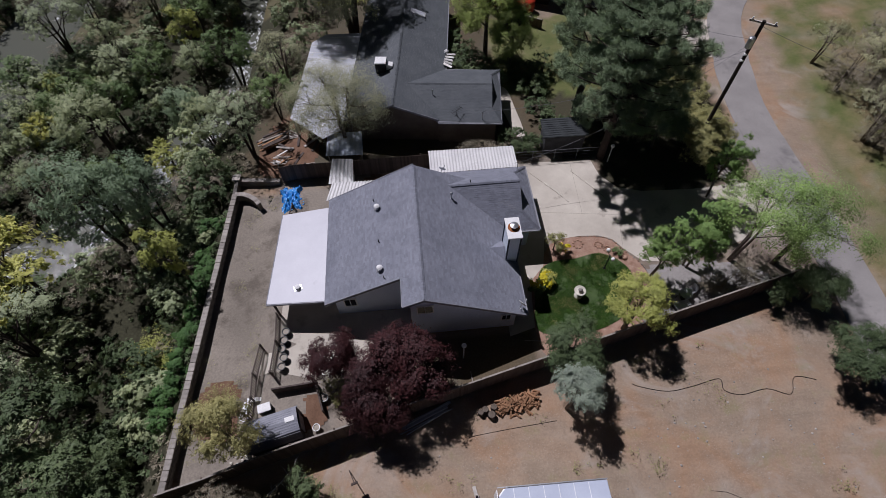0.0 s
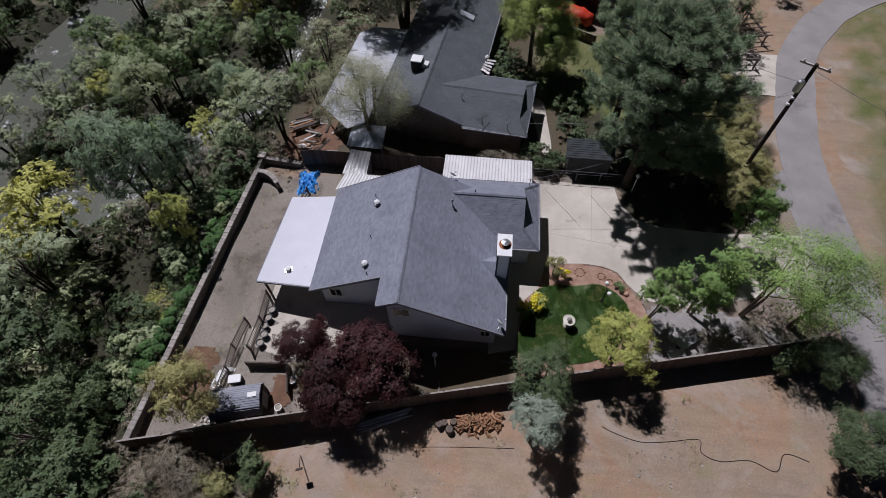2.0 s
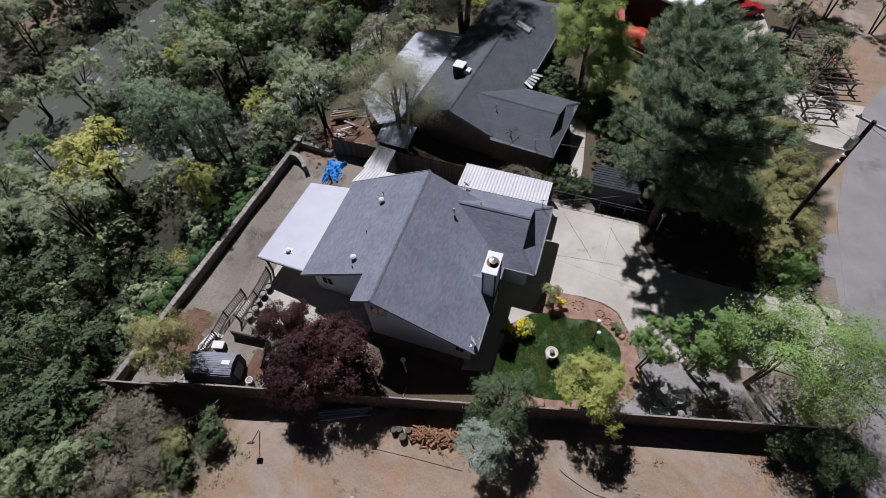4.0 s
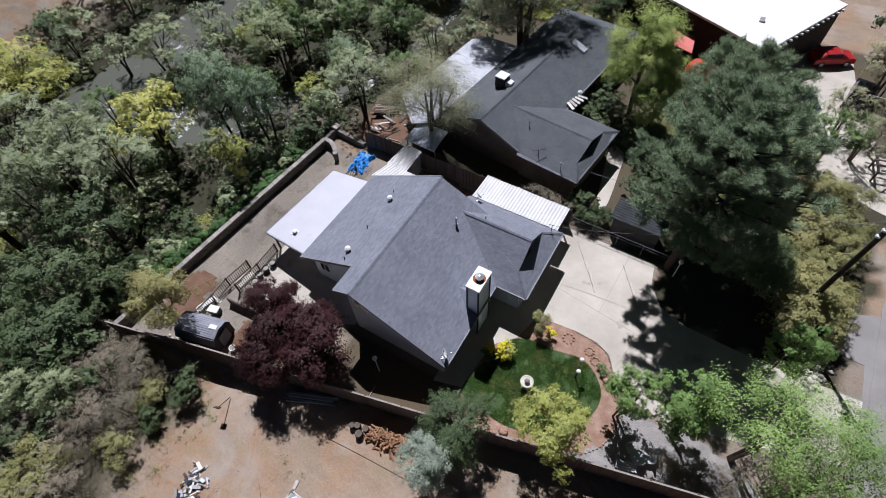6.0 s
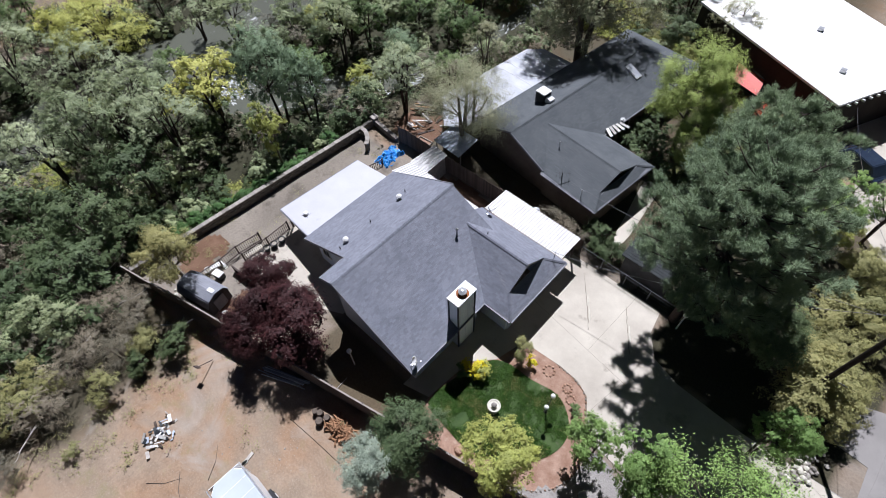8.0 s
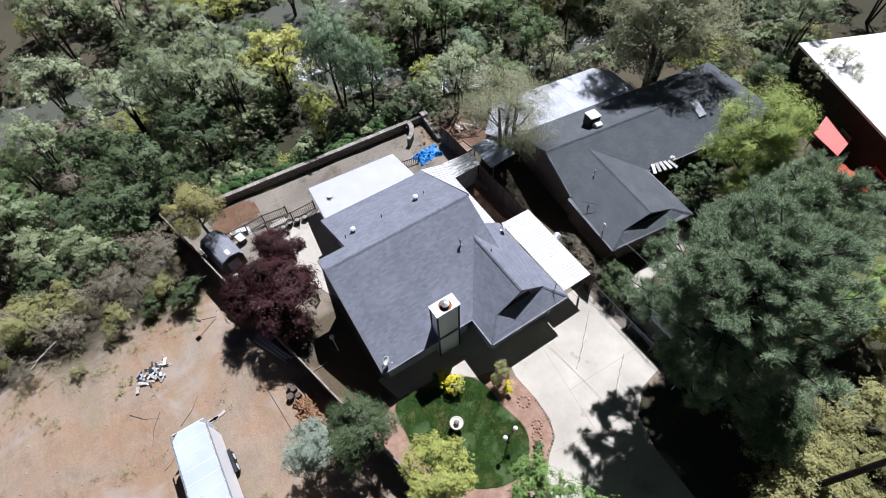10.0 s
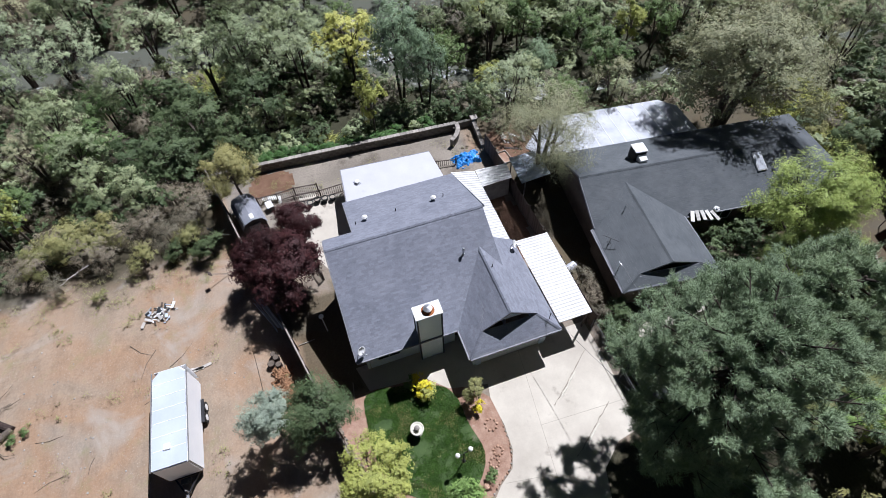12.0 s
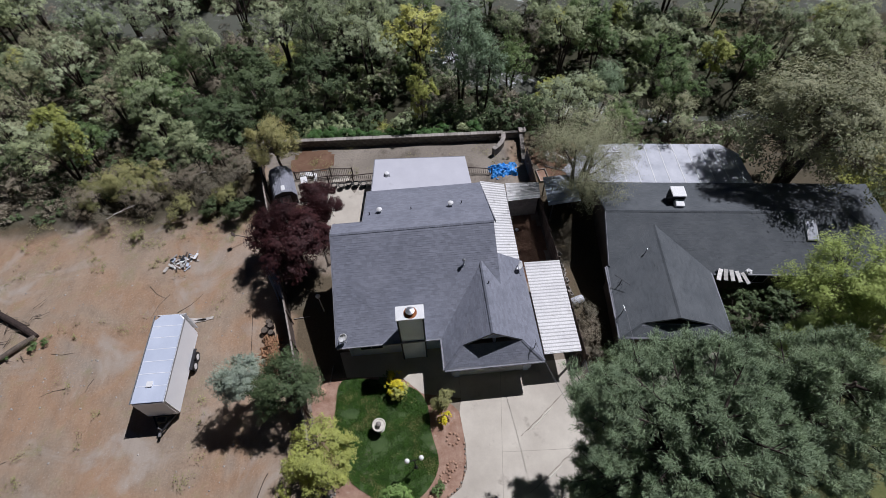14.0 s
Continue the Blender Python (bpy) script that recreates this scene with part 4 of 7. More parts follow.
part("wall", Build().prism([(-9.8, 25.2), (-8.15, 25.1), (-8.2, 27.4), (-9.65, 27.6)], -0.3, 1.98), M_PALEWOOD, tankshed)


# ---- walls and fences ----
def block_wall():
    w = thing("wall_west", "grey block garden wall with pale capping above the river bank", "wall", kind="structure")
    cap = Build().box((0, 0, 0), (0.4, 0.58, 0.09)).mesh("cap_block", M_STONE, bevel=0.015)
    blk = Build().box((0, 0, 0), (0.28, 0.58, 0.26)).mesh("block", M_BLOCK, bevel=0.012)
    rng = random.Random(4)
    y = 4.2
    while y < 26.3:
        x = wall_x(y + 0.3)
        for k in range(3):
            ob = part("block", blk, None, w)
            ob.matrix_basis = pose(x + rng.uniform(-0.01, 0.01), y + 0.3 - (0.3 if k == 1 else 0), -0.55 + 0.27 * k, 0, 0, -3)
        ob = part("cap_block", cap, None, w)
        ob.matrix_basis = pose(x, y + 0.3, 0.21 + rng.uniform(-0.012, 0.012), 0, 0, -3 + rng.uniform(-1.5, 1.5))
        y += 0.6
    part("footing", Build().prism([(wall_x(4.1) - 0.16, 4.1), (wall_x(4.1) + 0.16, 4.1), (wall_x(26.4) + 0.16, 26.4), (wall_x(26.4) - 0.16, 26.4)], -3.4, -0.66), M_BLOCK, w)


block_wall()
# curved return of the wall and its pillar
ret = thing("wall_return", "low curved grey block wall ending at a pillar", "wall", kind="structure")
rp = smooth_line([(-18.0, 26.4), (-17.2, 26.3), (-16.4, 25.8), (-15.9, 25.2)], 4)
for (x0, y0), (x1, y1) in zip(rp, rp[1:]):
    part("block", Build().beam((x0, y0, -0.25), (x1, y1, -0.25), 0.3, 0.8), M_BLOCK, ret)
    part("cap_block", Build().beam((x0, y0, 0.2), (x1, y1, 0.2), 0.4, 0.08), M_STONE, ret)
pil = thing("pillar", "dark square pillar with pale cap at the wall corner", "pillar")
part("shaft", Build().box((-18.1, 28.2, -0.9), (0.5, 0.5, 2.2)), M_BLOCK, pil, bevel=0.02)
part("cap", Build().box((-18.1, 28.2, 0.24), (0.66, 0.66, 0.1)), M_STONE, pil, bevel=0.02)
wn = thing("wall_north", "low dark block wall along the neighbouring garden", "wall", kind="structure")
part("block", Build().beam((-17.9, 28.1, -0.6), (-14.5, 27.7, -0.6), 0.3, 1.2), M_BLOCK, wn)
part("block", Build().beam((-18.1, 26.5, -0.6), (-18.1, 28.0, -0.6), 0.28, 1.4), M_BLOCK, wn)
part("cap_block", Build().beam((-17.9, 28.1, 0.03), (-14.5, 27.7, 0.03), 0.36, 0.07), M_STONE, wn)


def board_fence(name, a, c, height, label, seed, cap=True, board_w=0.15, gap=0.0):
    a, c = Vector((*a, 0)), Vector((*c, 0))
    d = (c - a)
    n = int(d.length / (board_w + gap))
    turn = math.degrees(math.atan2(d.y, d.x))
    f = thing(name, label, "fence")
    rng = random.Random(seed)
    board = Build().box((0, 0, height / 2 - 0.35), (board_w + 0.006, 0.022, height + 0.7)).mesh("board", M_FENCE)
    side = Vector((-d.y, d.x, 0)).normalized()
    for i in range(n):
        p = a + d * ((i + 0.5) / n)
        ob = part("board", board, None, f)
        base_p = p + side * 0.25
        ob.matrix_basis = pose(p.x, p.y, ground_z(base_p.x, base_p.y) - 0.02 + rng.uniform(-0.02, 0.02), rng.uniform(-0.8, 0.8), 0, turn + rng.uniform(-1.2, 1.2))
    post = Build().box((0, 0, (height + 0.05) / 2), (0.1, 0.1, height + 0.05)).mesh("post", M_FENCE)
    k = max(1, round(d.length / 2.4))
    for i in range(k + 1):
        p = a + d * (i / k) + side * 0.07
        ob = part("post", post, None, f)
        ob.matrix_basis = pose(p.x, p.y, ground_z(p.x, p.y), 0, 0, turn)
    for i in range(k):
        p, q = a + d * (i / k) + side * 0.05, a + d * ((i + 1) / k) + side * 0.05
        zp, zq = ground_z(p.x, p.y), ground_z(q.x, q.y)
        for h in (0.3, height - 0.25):
            part("rail", Build().beam((p.x, p.y, zp + h), (q.x, q.y, zq + h), 0.04, 0.09), M_FENCE, f)
        if cap:
            p, q = p - side * 0.03, q - side * 0.03
            part("cap_board", Build().beam((p.x, p.y, zp + height + 0.02), (q.x, q.y, zq + height + 0.02), 0.1, 0.03), M_FENCETOP, f, "sun-bleached cap board")
    return f


board_fence("board_fence", (-19.1, fence_y(-19.1)), (-9.0, fence_y(-9.0)), 1.75, "weathered brown board fence with pale cap board", 1)
board_fence("board_fence", (-9.0, fence_y(-9.0) - 0.03), (4.3, fence_y(4.3) - 0.03), 1.85, "weathered brown board fence with pale cap board", 2)
board_fence("board_fence", (4.3, fence_y(4.3) - 0.06), (22.6, fence_y(22.6) - 0.06), 2.0, "weathered brown board fence with pale cap board", 3)
board_fence("board_fence", (-14.2, 27.7), (-7.6, 27.65), 1.8, "dark weathered board fence between the two houses", 4, False)
board_fence("board_fence", (-7.6, 27.65), (5.0, 27.75), 1.8, "dark weathered board fence between the two houses", 5, False)


def wire_fence(a, c, height, label):
    """Posts with a top rail, thin wires and a mesh of uprights."""
    a, c = Vector((*a, 0)), Vector((*c, 0))
    d = c - a
    f = thing("wire_fence", label, "fence")
    n = max(2, round(d.length / 2.0))
    post = Build().tube([(0, 0, -0.1), (0, 0, height)], 0.035, 6).mesh("post", M_CABLE)
    for i in range(n + 1):
        ob = part("post", post, None, f)
        ob.matrix_basis = Matrix.Translation(a + d * (i / n))
    part("rail", Build().tube([a + Vector((0, 0, height)), c + Vector((0, 0, height))], 0.02, 6), M_CABLE, f, "grey top rail")
    for h in (0.12, 0.5, 0.85):
        part("wire", Build().tube([a + Vector((0, 0, h)), c + Vector((0, 0, h))], 0.007, 4), M_CABLE, f)
    upright = Build().tube([(0, 0, 0.1), (0, 0, height)], 0.004, 3).mesh("upright", M_DARKMETAL)
    k = int(d.length / 0.22)
    for i in range(1, k):
        ob = part("upright", upright, None, f)
        ob.matrix_basis = Matrix.Translation(a + d * (i / k))


wire_fence((5.0, 27.75), (12.6, 27.65), 1.15, "thin galvanised wire fence behind the driveway")


def railing(name, pts, h, label, seed, step=0.16):
    """A timber baluster railing along a line of places."""
    r = thing(name, label, "railing")
    bal = Build().box((0, 0, h / 2), (0.035, 0.035, h)).mesh("baluster", M_RAIL)
    post = Build().box((0, 0, (h + 0.12) / 2), (0.1, 0.1, h + 0.12)).mesh("post", M_RAIL)
    for i, (p, q) in enumerate(zip(pts, pts[1:])):
        p, q = Vector(p), Vector(q)
        for z in (0.12, h):
            part("rail", Build().beam(p + Vector((0, 0, z)), q + Vector((0, 0, z)), 0.07, 0.05), M_RAIL, r)
        n = int((q - p).length / step)
        for k in range(1, n):
            ob = part("baluster", bal, None, r)
            ob.matrix_basis = Matrix.Translation(p.lerp(q, k / n))
    for p in pts:
        ob = part("post", post, None, r)
        ob.matrix_basis = Matrix.Translation(p)


railing("railing", [(-14.7, 7.6, -0.5), (-14.6, 9.2, -0.45), (-14.6, 10.7, -0.3), (-14.3, 12.6, -0.2)], 0.95, "dark timber baluster railing beside the yard steps", 1)
railing("railing", [(-13.4, 10.6, 0.0), (-13.25, 12.7, 0.0), (-13.35, 14.7, 0.0)], 0.95, "dark timber baluster railing along the patio edge", 2)
railing("railing", [(-13.45, 22.4, 0.0), (-10.5, 22.6, 0.0)], 0.9, "dark timber baluster railing at the patio end", 3)
railing("railing", [(-13.45, 22.4, -0.3), (-13.1, 24.6, -0.4)], 0.95, "dark timber baluster railing beside the blue tarpaulin", 5)
railing("railing", [(-8.0, 10.5, 0.0), (-5.2, 11.3, 0.0)], 0.9, "dark timber baluster railing below the patio", 4)
steps = thing("steps", "short flight of pale concrete yard steps", "steps")
for k in range(3):
    part("step", Build().box((-13.75 - 0.3 * k, 11.6, -0.09 - 0.17 * k), (0.34, 1.4, 0.17)), M_CONCRETE, steps, bevel=0.015)
planter = thing("planter_wall", "dark timber retaining panel beside the garden shed", "planter")
part("panel", Build().beam((-13.3, 9.55, 0.15), (-10.6, 9.75, 0.15), 0.1, 1.1), M_RAIL, planter)
part("panel", Build().beam((-10.55, 9.8, 0.15), (-10.0, 7.9, 0.15), 0.1, 1.1), M_RAIL, planter)
solid("step_board", Build().box((-14.6, 9.3, -0.25), (0.9, 0.25, 0.05)), M_WHITE, "pale weathered board across the railing", "board")


def pot(x, y, z, r, h, mat, label, group=""):
    p = thing("plant_pot", label, "pot", Matrix.Translation((x, y, z)), group)
    part("body", Build().lathe((0, 0, 0), [(r * 0.7, 0), (r, h), (r * 1.08, h), (r * 1.08, h * 1.08), (r * 0.9, h * 1.08), (r * 0.85, h * 0.9)], 14), mat, p)
    part("soil", Build().lathe((0, 0, h * 0.85), [(r * 0.86, 0), (r * 0.8, 0.03), (0.02, 0.04)], 12), M_JOINT, p)


for k in range(5):
    pot(-12.85 + 0.1 * math.sin(k * 2.1), 11.1 + 0.62 * k, 0.03, 0.25, 0.38, M_DARKPLASTIC, "dark round plant pot on the patio edge", "patio pots")
for x, y, r in ((-10.4, 7.0, 0.22), (-10.0, 8.8, 0.25), (-15.1, 8.2, 0.25)):
    pot(x, y, ground_z(x, y), r, 0.35, M_WHITE, "white plant pot near the garden shed", "white pots")


# ---- garden shed ----
def garden_shed():
    s = thing("garden_shed", "small barn-roofed grey sheet garden shed", "shed", pose(-12.75, 6.95, -0.45, 0, 0, 13.7))
    L, W, H = 3.1, 1.9, 1.5
    part("wall", Build().box((0, 0, H / 2), (L - 0.1, W - 0.1, H)), M_SHEDWALL, s)
    prof = [(-W / 2 - 0.04, H - 0.1), (-W * 0.36, H + 0.5), (0, H + 0.7), (W * 0.36, H + 0.5), (W / 2 + 0.04, H - 0.1)]
    for i in range(4):
        (y0, z0), (y1, z1) = prof[i], prof[i + 1]
        part("roof_panel", Build().slab([(-L / 2, y0, z0), (L / 2, y0, z0), (L / 2, y1, z1), (-L / 2, y1, z1)], 0.05), M_SHEDROOF, s, bevel=0.01)
        for k in range(1, 5):
            y, z = y0 + (y1 - y0) * k / 5, z0 + (z1 - z0) * k / 5
            part("lap", Build().beam((-L / 2, y, z + 0.006), (L / 2, y, z + 0.006), 0.03, 0.022), M_SHEDROOF, s)
    for x in (-L / 2 + 0.08, L / 2 - 0.08):
        b = Build()
        n = len(prof)
        v = [(x - 0.02, y, z - 0.03) for y, z in prof] + [(x + 0.02, y, z - 0.03) for y, z in prof]
        b.add(v, [tuple(range(n - 1, -1, -1)), tuple(range(n, 2 * n))] + [(i, (i + 1) % n, (i + 1) % n + n, i + n) for i in range(n)])
        part("gable", b, M_SHEDWALL, s)
    part("skylight", Build().box((1.1, 0.06, H + 0.7), (0.55, 0.3, 0.03)), M_WHITE, s, "pale translucent skylight", bevel=0.008)
    part("ridge_vent", Build().box((0.1, -0.5, H + 0.57), (0.6, 0.12, 0.09), Euler((0.39, 0, 0)).to_matrix()), M_METAL, s)
    part("door", Build().box((L / 2 + 0.0, 0, 0.85), (0.05, 0.9, 1.6)), M_SHEDROOF, s)


garden_shed()

drape("bare_earth", smooth_loop([(-11.2, 6.9), (-10.2, 7.1), (-9.7, 8.2), (-10.4, 9.2), (-11.3, 8.8)], 4), M_REDEARTH, "patch of orange-brown earth beside the garden shed", "earth", step=0.2)
tub = thing("tub", "shallow white plastic tub on the yard dirt", "tub", pose(-15.15, 8.7, ground_z(-15.15, 8.7), 0, 0, 75))
part("shell", Build().prism([(-0.42, -0.2), (0.42, -0.2), (0.46, 0), (0.42, 0.2), (-0.42, 0.2), (-0.46, 0)], 0, 0.2), M_WHITE, tub, bevel=0.03)
part("rim", Build().box((0, 0, 0.2), (0.96, 0.46, 0.03)), M_WHITE, tub, bevel=0.012)
chest = thing("storage_bin", "grey and white storage bin against the garden shed", "bin", pose(-13.7, 8.5, ground_z(-13.7, 8.5), 0, 0, 14))
part("body", Build().box((0, 0, 0.28), (0.75, 0.5, 0.55)), M_DARKPLASTIC, chest, bevel=0.03)
part("lid", Build().box((0, 0, 0.58), (0.8, 0.55, 0.07)), M_WHITE, chest, "pale lid", bevel=0.02)


# ---- neighbouring house ----
NB = pose(0, 33.9, 0, 0, 0, -7)
nh = thing("neighbour_house", "long single-storey house with dark grey shingle roof", "house", NB)
NR, NE, NRX, NXE, NXW = 4.2, 2.6, -4.15, 0.0, -8.45
NS = (NR - NE) / (NXE - NRX)
nroof = part("roof", Build().beam((NRX, -2.9, NR - 0.16), (NRX, 12.5, NR - 0.16), 0.12, 0.18), M_FASCIA, nh, "dark grey asphalt shingle roof")
roof_plane(nroof, [(NXE, -3.3, NE), (NXE, 17.6, NE), (NRX, 13.4, NR), (NRX, -3.3, NR)], M_SHINGLE_N, 21, lift=0.008)
roof_plane(nroof, [(NRX, -3.3, NR), (NRX, 13.4, NR), (NXW, 17.6, NE - 0.05), (NXW, -3.3, NE - 0.05)], M_SHINGLE_N, 22, lift=0.008)
roof_plane(nroof, [(NXE, 17.6, NE), (NXW, 17.6, NE - 0.05), (NRX, 13.4, NR)], M_SHINGLE_N, 23, lift=0.008)
WZ, WX, WS = 3.82, 4.1, 0.347
wv = NRX + (NR - WZ) / NS
wse, wne = (4.94, -3.5, NE), (4.94, 3.55, NE)
wl, wr, wp = (WX, -2.15, WZ - 2.15 * WS), (WX, 2.2, WZ - 2.2 * WS), (WX, 0, WZ)
roof_plane(nroof, [(-0.45, -3.5, NE + 0.02), wse, wl, wp, (wv, 0, WZ)], M_SHINGLE_N, 24, lift=0.008)
roof_plane(nroof, [wne, (-0.1, 3.55, NE), (wv, 0, WZ), wp, wr], M_SHINGLE_N, 25, lift=0.008)
roof_plane(nroof, [wse, wne, wr, wl], M_SHINGLE_N, 26, lift=0.008)
for a, c, s_ in (((NRX, -3.3, NR), (NRX, 13.4, NR), 1), ((wv, 0, WZ), wp, 2), (wl, wse, 3), (wr, wne, 4)):
    part("ridge_cap", ridge_caps(a, c, 30 + s_), M_SHINGLE_N, nroof)
gx = WX - 0.3
part("gable", Build().add([(gx, -2.05, WZ - 2.05 * WS - 0.14), (gx, 2.05, WZ - 2.05 * WS - 0.14), (gx, 0, WZ - 0.14), (gx - 0.1, -2.05, WZ - 2.05 * WS - 0.14), (gx - 0.1, 2.05, WZ - 2.05 * WS - 0.14), (gx - 0.1, 0, WZ - 0.14)], [(0, 1, 2), (5, 4, 3), (0, 2, 5, 3), (1, 4, 5, 2), (0, 3, 4, 1)]), M_BIGWALL, nh, "small shaded gable")
for a, c in (((-0.45, -3.55, NE - 0.06), (4.94, -3.55, NE - 0.06)), ((NXE + 0.05, 3.6, NE - 0.06), (NXE + 0.05, 17.6, NE - 0.06))):
    part("gutter", Build().beam(a, c, 0.1, 0.1), M_FASCIA, nh, bevel=0.015)
part("rake_board", Build().beam((NRX, -3.34, NR - 0.1), (-0.45, -3.34, NR - 0.1 - NS * 3.7), 0.05, 0.18), M_FASCIA, nh)
M_NWALL = surface("dark_tan_siding", (0.14, 0.11, 0.09), (0.2, 0.165, 0.135), 1, 20, 0.8)


def ngable(y):
    poly = [(-8.0, 0.0), (-0.45, 0.0), (-0.45, NE + 0.0), (NRX, NR - 0.17), (-8.0, NE - 0.05)]
    n = len(poly)
    v = [(x, y, z) for x, z in poly] + [(x, y + 0.16, z) for x, z in poly]
    return Build().add(v, [tuple(range(n)), tuple(range(2 * n - 1, n - 1, -1))] + [(i, i + n, (i + 1) % n + n, (i + 1) % n) for i in range(n)])


part("wall", ngable(-2.85), M_NWALL, nh)
for c, s in (((-0.5, 10.2, 1.25), (0.16, 13.6, 2.5)), ((-7.95, 7.2, 1.2), (0.16, 19.8, 2.4)), ((-4.2, 17.1, 1.25), (7.6, 0.16, 2.5)), ((2.0, -3.0, 1.25), (4.9, 0.16, 2.5)), ((4.4, 0.0, 1.2), (0.16, 6.0, 2.4)), ((2.0, 3.05, 1.25), (4.9, 0.16, 2.5))):
    part("wall", Build().box(c, s), M_NWALL, nh)
window((-0.4, 7.0, 1.5), 1.6, 1.1, 'y', nh)
window((-0.4, 11.5, 1.5), 1.6, 1.1, 'y', nh)
ncov = thing("patio_cover", "milky plastic sheet patio roof on pale posts", "patio cover", NB)
XW, ZI, ZO = -13.2, 2.5, 2.25
zc = lambda x: ZO + (ZI - ZO) * (x - XW) / (-8.5 - XW)
for k, poly in enumerate(([(-8.5, -4.4), (-8.5, 0.0), (XW, 0.0), (XW, -2.8), (-9.9, -5.4)], [(-8.5, 0.0), (-8.5, 4.6), (XW, 4.6), (XW, 0.0)], [(-8.5, 4.6), (-8.5, 9.2), (-12.0, 9.2), (XW, 8.0), (XW, 4.6)])):
    part("roof_sheet", Build().slab([(x, y, zc(x)) for x, y in poly], 0.04), M_CLEAR, ncov, "milky stained plastic sheet")
    for j in range(4):
        y = poly[0][1] + (poly[1][1] - poly[0][1]) * (j + 0.5) / 4
        xe = XW if (k == 1 or (k == 0 and y > -2.6) or (k == 2 and y < 7.9)) else -12.0 if k == 2 else -10.6
        part("joint_strip", Build().beam((-8.5, y, zc(-8.5) + 0.012), (xe, y, zc(xe) + 0.012), 0.05, 0.02), M_WHITE, ncov)
for y in (-2.6, 0.0, 4.6, 7.8):
    part("post", Build().box((XW + 0.15, y, 0.9), (0.1, 0.1, 2.7)), M_PALEWOOD, ncov)
bc = thing("side_cover", "small blue-tinted plastic lean-to roof", "lean-to")
part("roof_sheet", corrugated("s", [(-10.3, 28.2, 1.95), (-7.25, 28.0, 2.0), (-7.3, 30.5, 2.2), (-10.2, 30.6, 2.15)], 0.4, 0.03, M_BLUEWHITE, "", ""), M_BLUEWHITE, bc)
for x in (-10.1, -7.4):
    part("post", Build().box((x, 28.4, 0.9), (0.08, 0.08, 2.0)), M_PALEWOOD, bc)


def on_roof_n(x):
    return NR - NS * abs(x - NRX)


def swamp_cooler():
    c = thing("rooftop_cooler", "pale evaporative cooler on the dark shingle roof", "cooler", NB @ pose(-5.6, 1.95, on_roof_n(-5.6)))
    part("body", Build().box((0, 0, 0.5), (0.9, 0.9, 0.9)), M_DARKMETAL, c, "dark louvred body", bevel=0.02)
    for k in range(5):
        part("louvre", Build().box((0, 0, 0.2 + 0.14 * k), (0.94, 0.94, 0.03)), M_DARKMETAL, c)
    part("lid", Build().box((0, 0, 0.99), (0.98, 0.98, 0.09)), M_WHITE, c, "white sheet-metal lid", bevel=0.02)
    part("duct", Build().box((0.7, 0.05, 0.36), (0.55, 0.6, 0.62), Euler((0, 0.2, 0)).to_matrix()), M_WHITE, c, "pale duct", bevel=0.02)
    part("stand", Build().box((0, 0, -0.05), (0.85, 0.85, 0.4)), M_DARKMETAL, c)


swamp_cooler()
sk = thing("roof_hatch", "pale mottled skylight on the dark roof", "skylight", NB @ pose(-2.9, 10.6, on_roof_n(-2.9), 0, math.degrees(math.atan(NS)), 0))
part("frame", Build().box((0, 0, 0.06), (1.5, 0.75, 0.16)), M_WHITE, sk, bevel=0.02)
part("pane", Build().box((0, 0, 0.15), (1.36, 0.62, 0.03)), M_CLEAR, sk)
roof_vent(-1.1, 33.0, 3.45, "thin pale plumbing vent pipe on the dark roof", 0.4, 0.035, 0.06, M_METAL)
roof_vent(-1.5, 46.0, 3.1, "thin white plumbing vent pipe on the dark roof", 0.4, 0.04, 0.06, M_WHITE)
yagi = thing("roof_aerial", "dark rod television aerial on the dark roof eave", "aerial", pose(0.75, 30.85, NE + 0.1, 0, 0, 40))
part("mast", Build().tube([(0, 0, -0.15), (0, 0, 0.75)], 0.03, 6), M_DARKMETAL, yagi)
part("boom", Build().tube([(-0.55, 0, 0.72), (0.6, 0, 0.72)], 0.022, 5), M_DARKMETAL, yagi)
for k in range(5):
    part("rod", Build().tube([(-0.5 + 0.25 * k, -0.42 + 0.04 * k, 0.73), (-0.5 + 0.25 * k, 0.42 - 0.04 * k, 0.73)], 0.014, 4), M_DARKMETAL, yagi)
for a in (0.5, 2.6, 4.7):
    part("brace", Build().tube([(0, 0, 0.35), (0.3 * math.cos(a), 0.3 * math.sin(a), -0.05)], 0.014, 4), M_DARKMETAL, yagi)
mast2 = thing("antenna_mast", "grey service mast on the roof corner", "antenna", pose(2.85, 30.35, NE))
part("mast", Build().tube([(0, 0, -0.1), (0, 0, 0.9)], 0.03, 6), M_METAL, mast2)
part("arm", Build().tube([(-0.2, 0, 0.85), (0.2, 0, 0.85)], 0.02, 5), M_METAL, mast2)
fan = thing("fallen_blinds", "white slats splayed over the roof edge", "blinds", NB @ pose(-0.2, 3.9, NE + 0.1))
for k in range(5):
    a = radians(150 - 13 * k)
    p = Vector((0.05 + 0.05 * k * k * 0.35, 0.15 + 0.34 * k, 0.14))
    q = Vector((0.62, 0.12 * (k - 2), -0.16))
    part("slat", Build().beam(p - q * 0.1, p + q * 1.15, 0.27, 0.03), M_TRASH, fan)
part("bunched_end", Build().ball((0.2, 1.95, 0.18), 0.2, 8, 6, 0.7, 0.3, random.Random(3)), M_WHITE, fan)
part("cord_box", Build().beam((0.05, -0.1, 0.08), (0.3, 1.9, 0.1), 0.07, 0.06), M_DARKMETAL, fan)
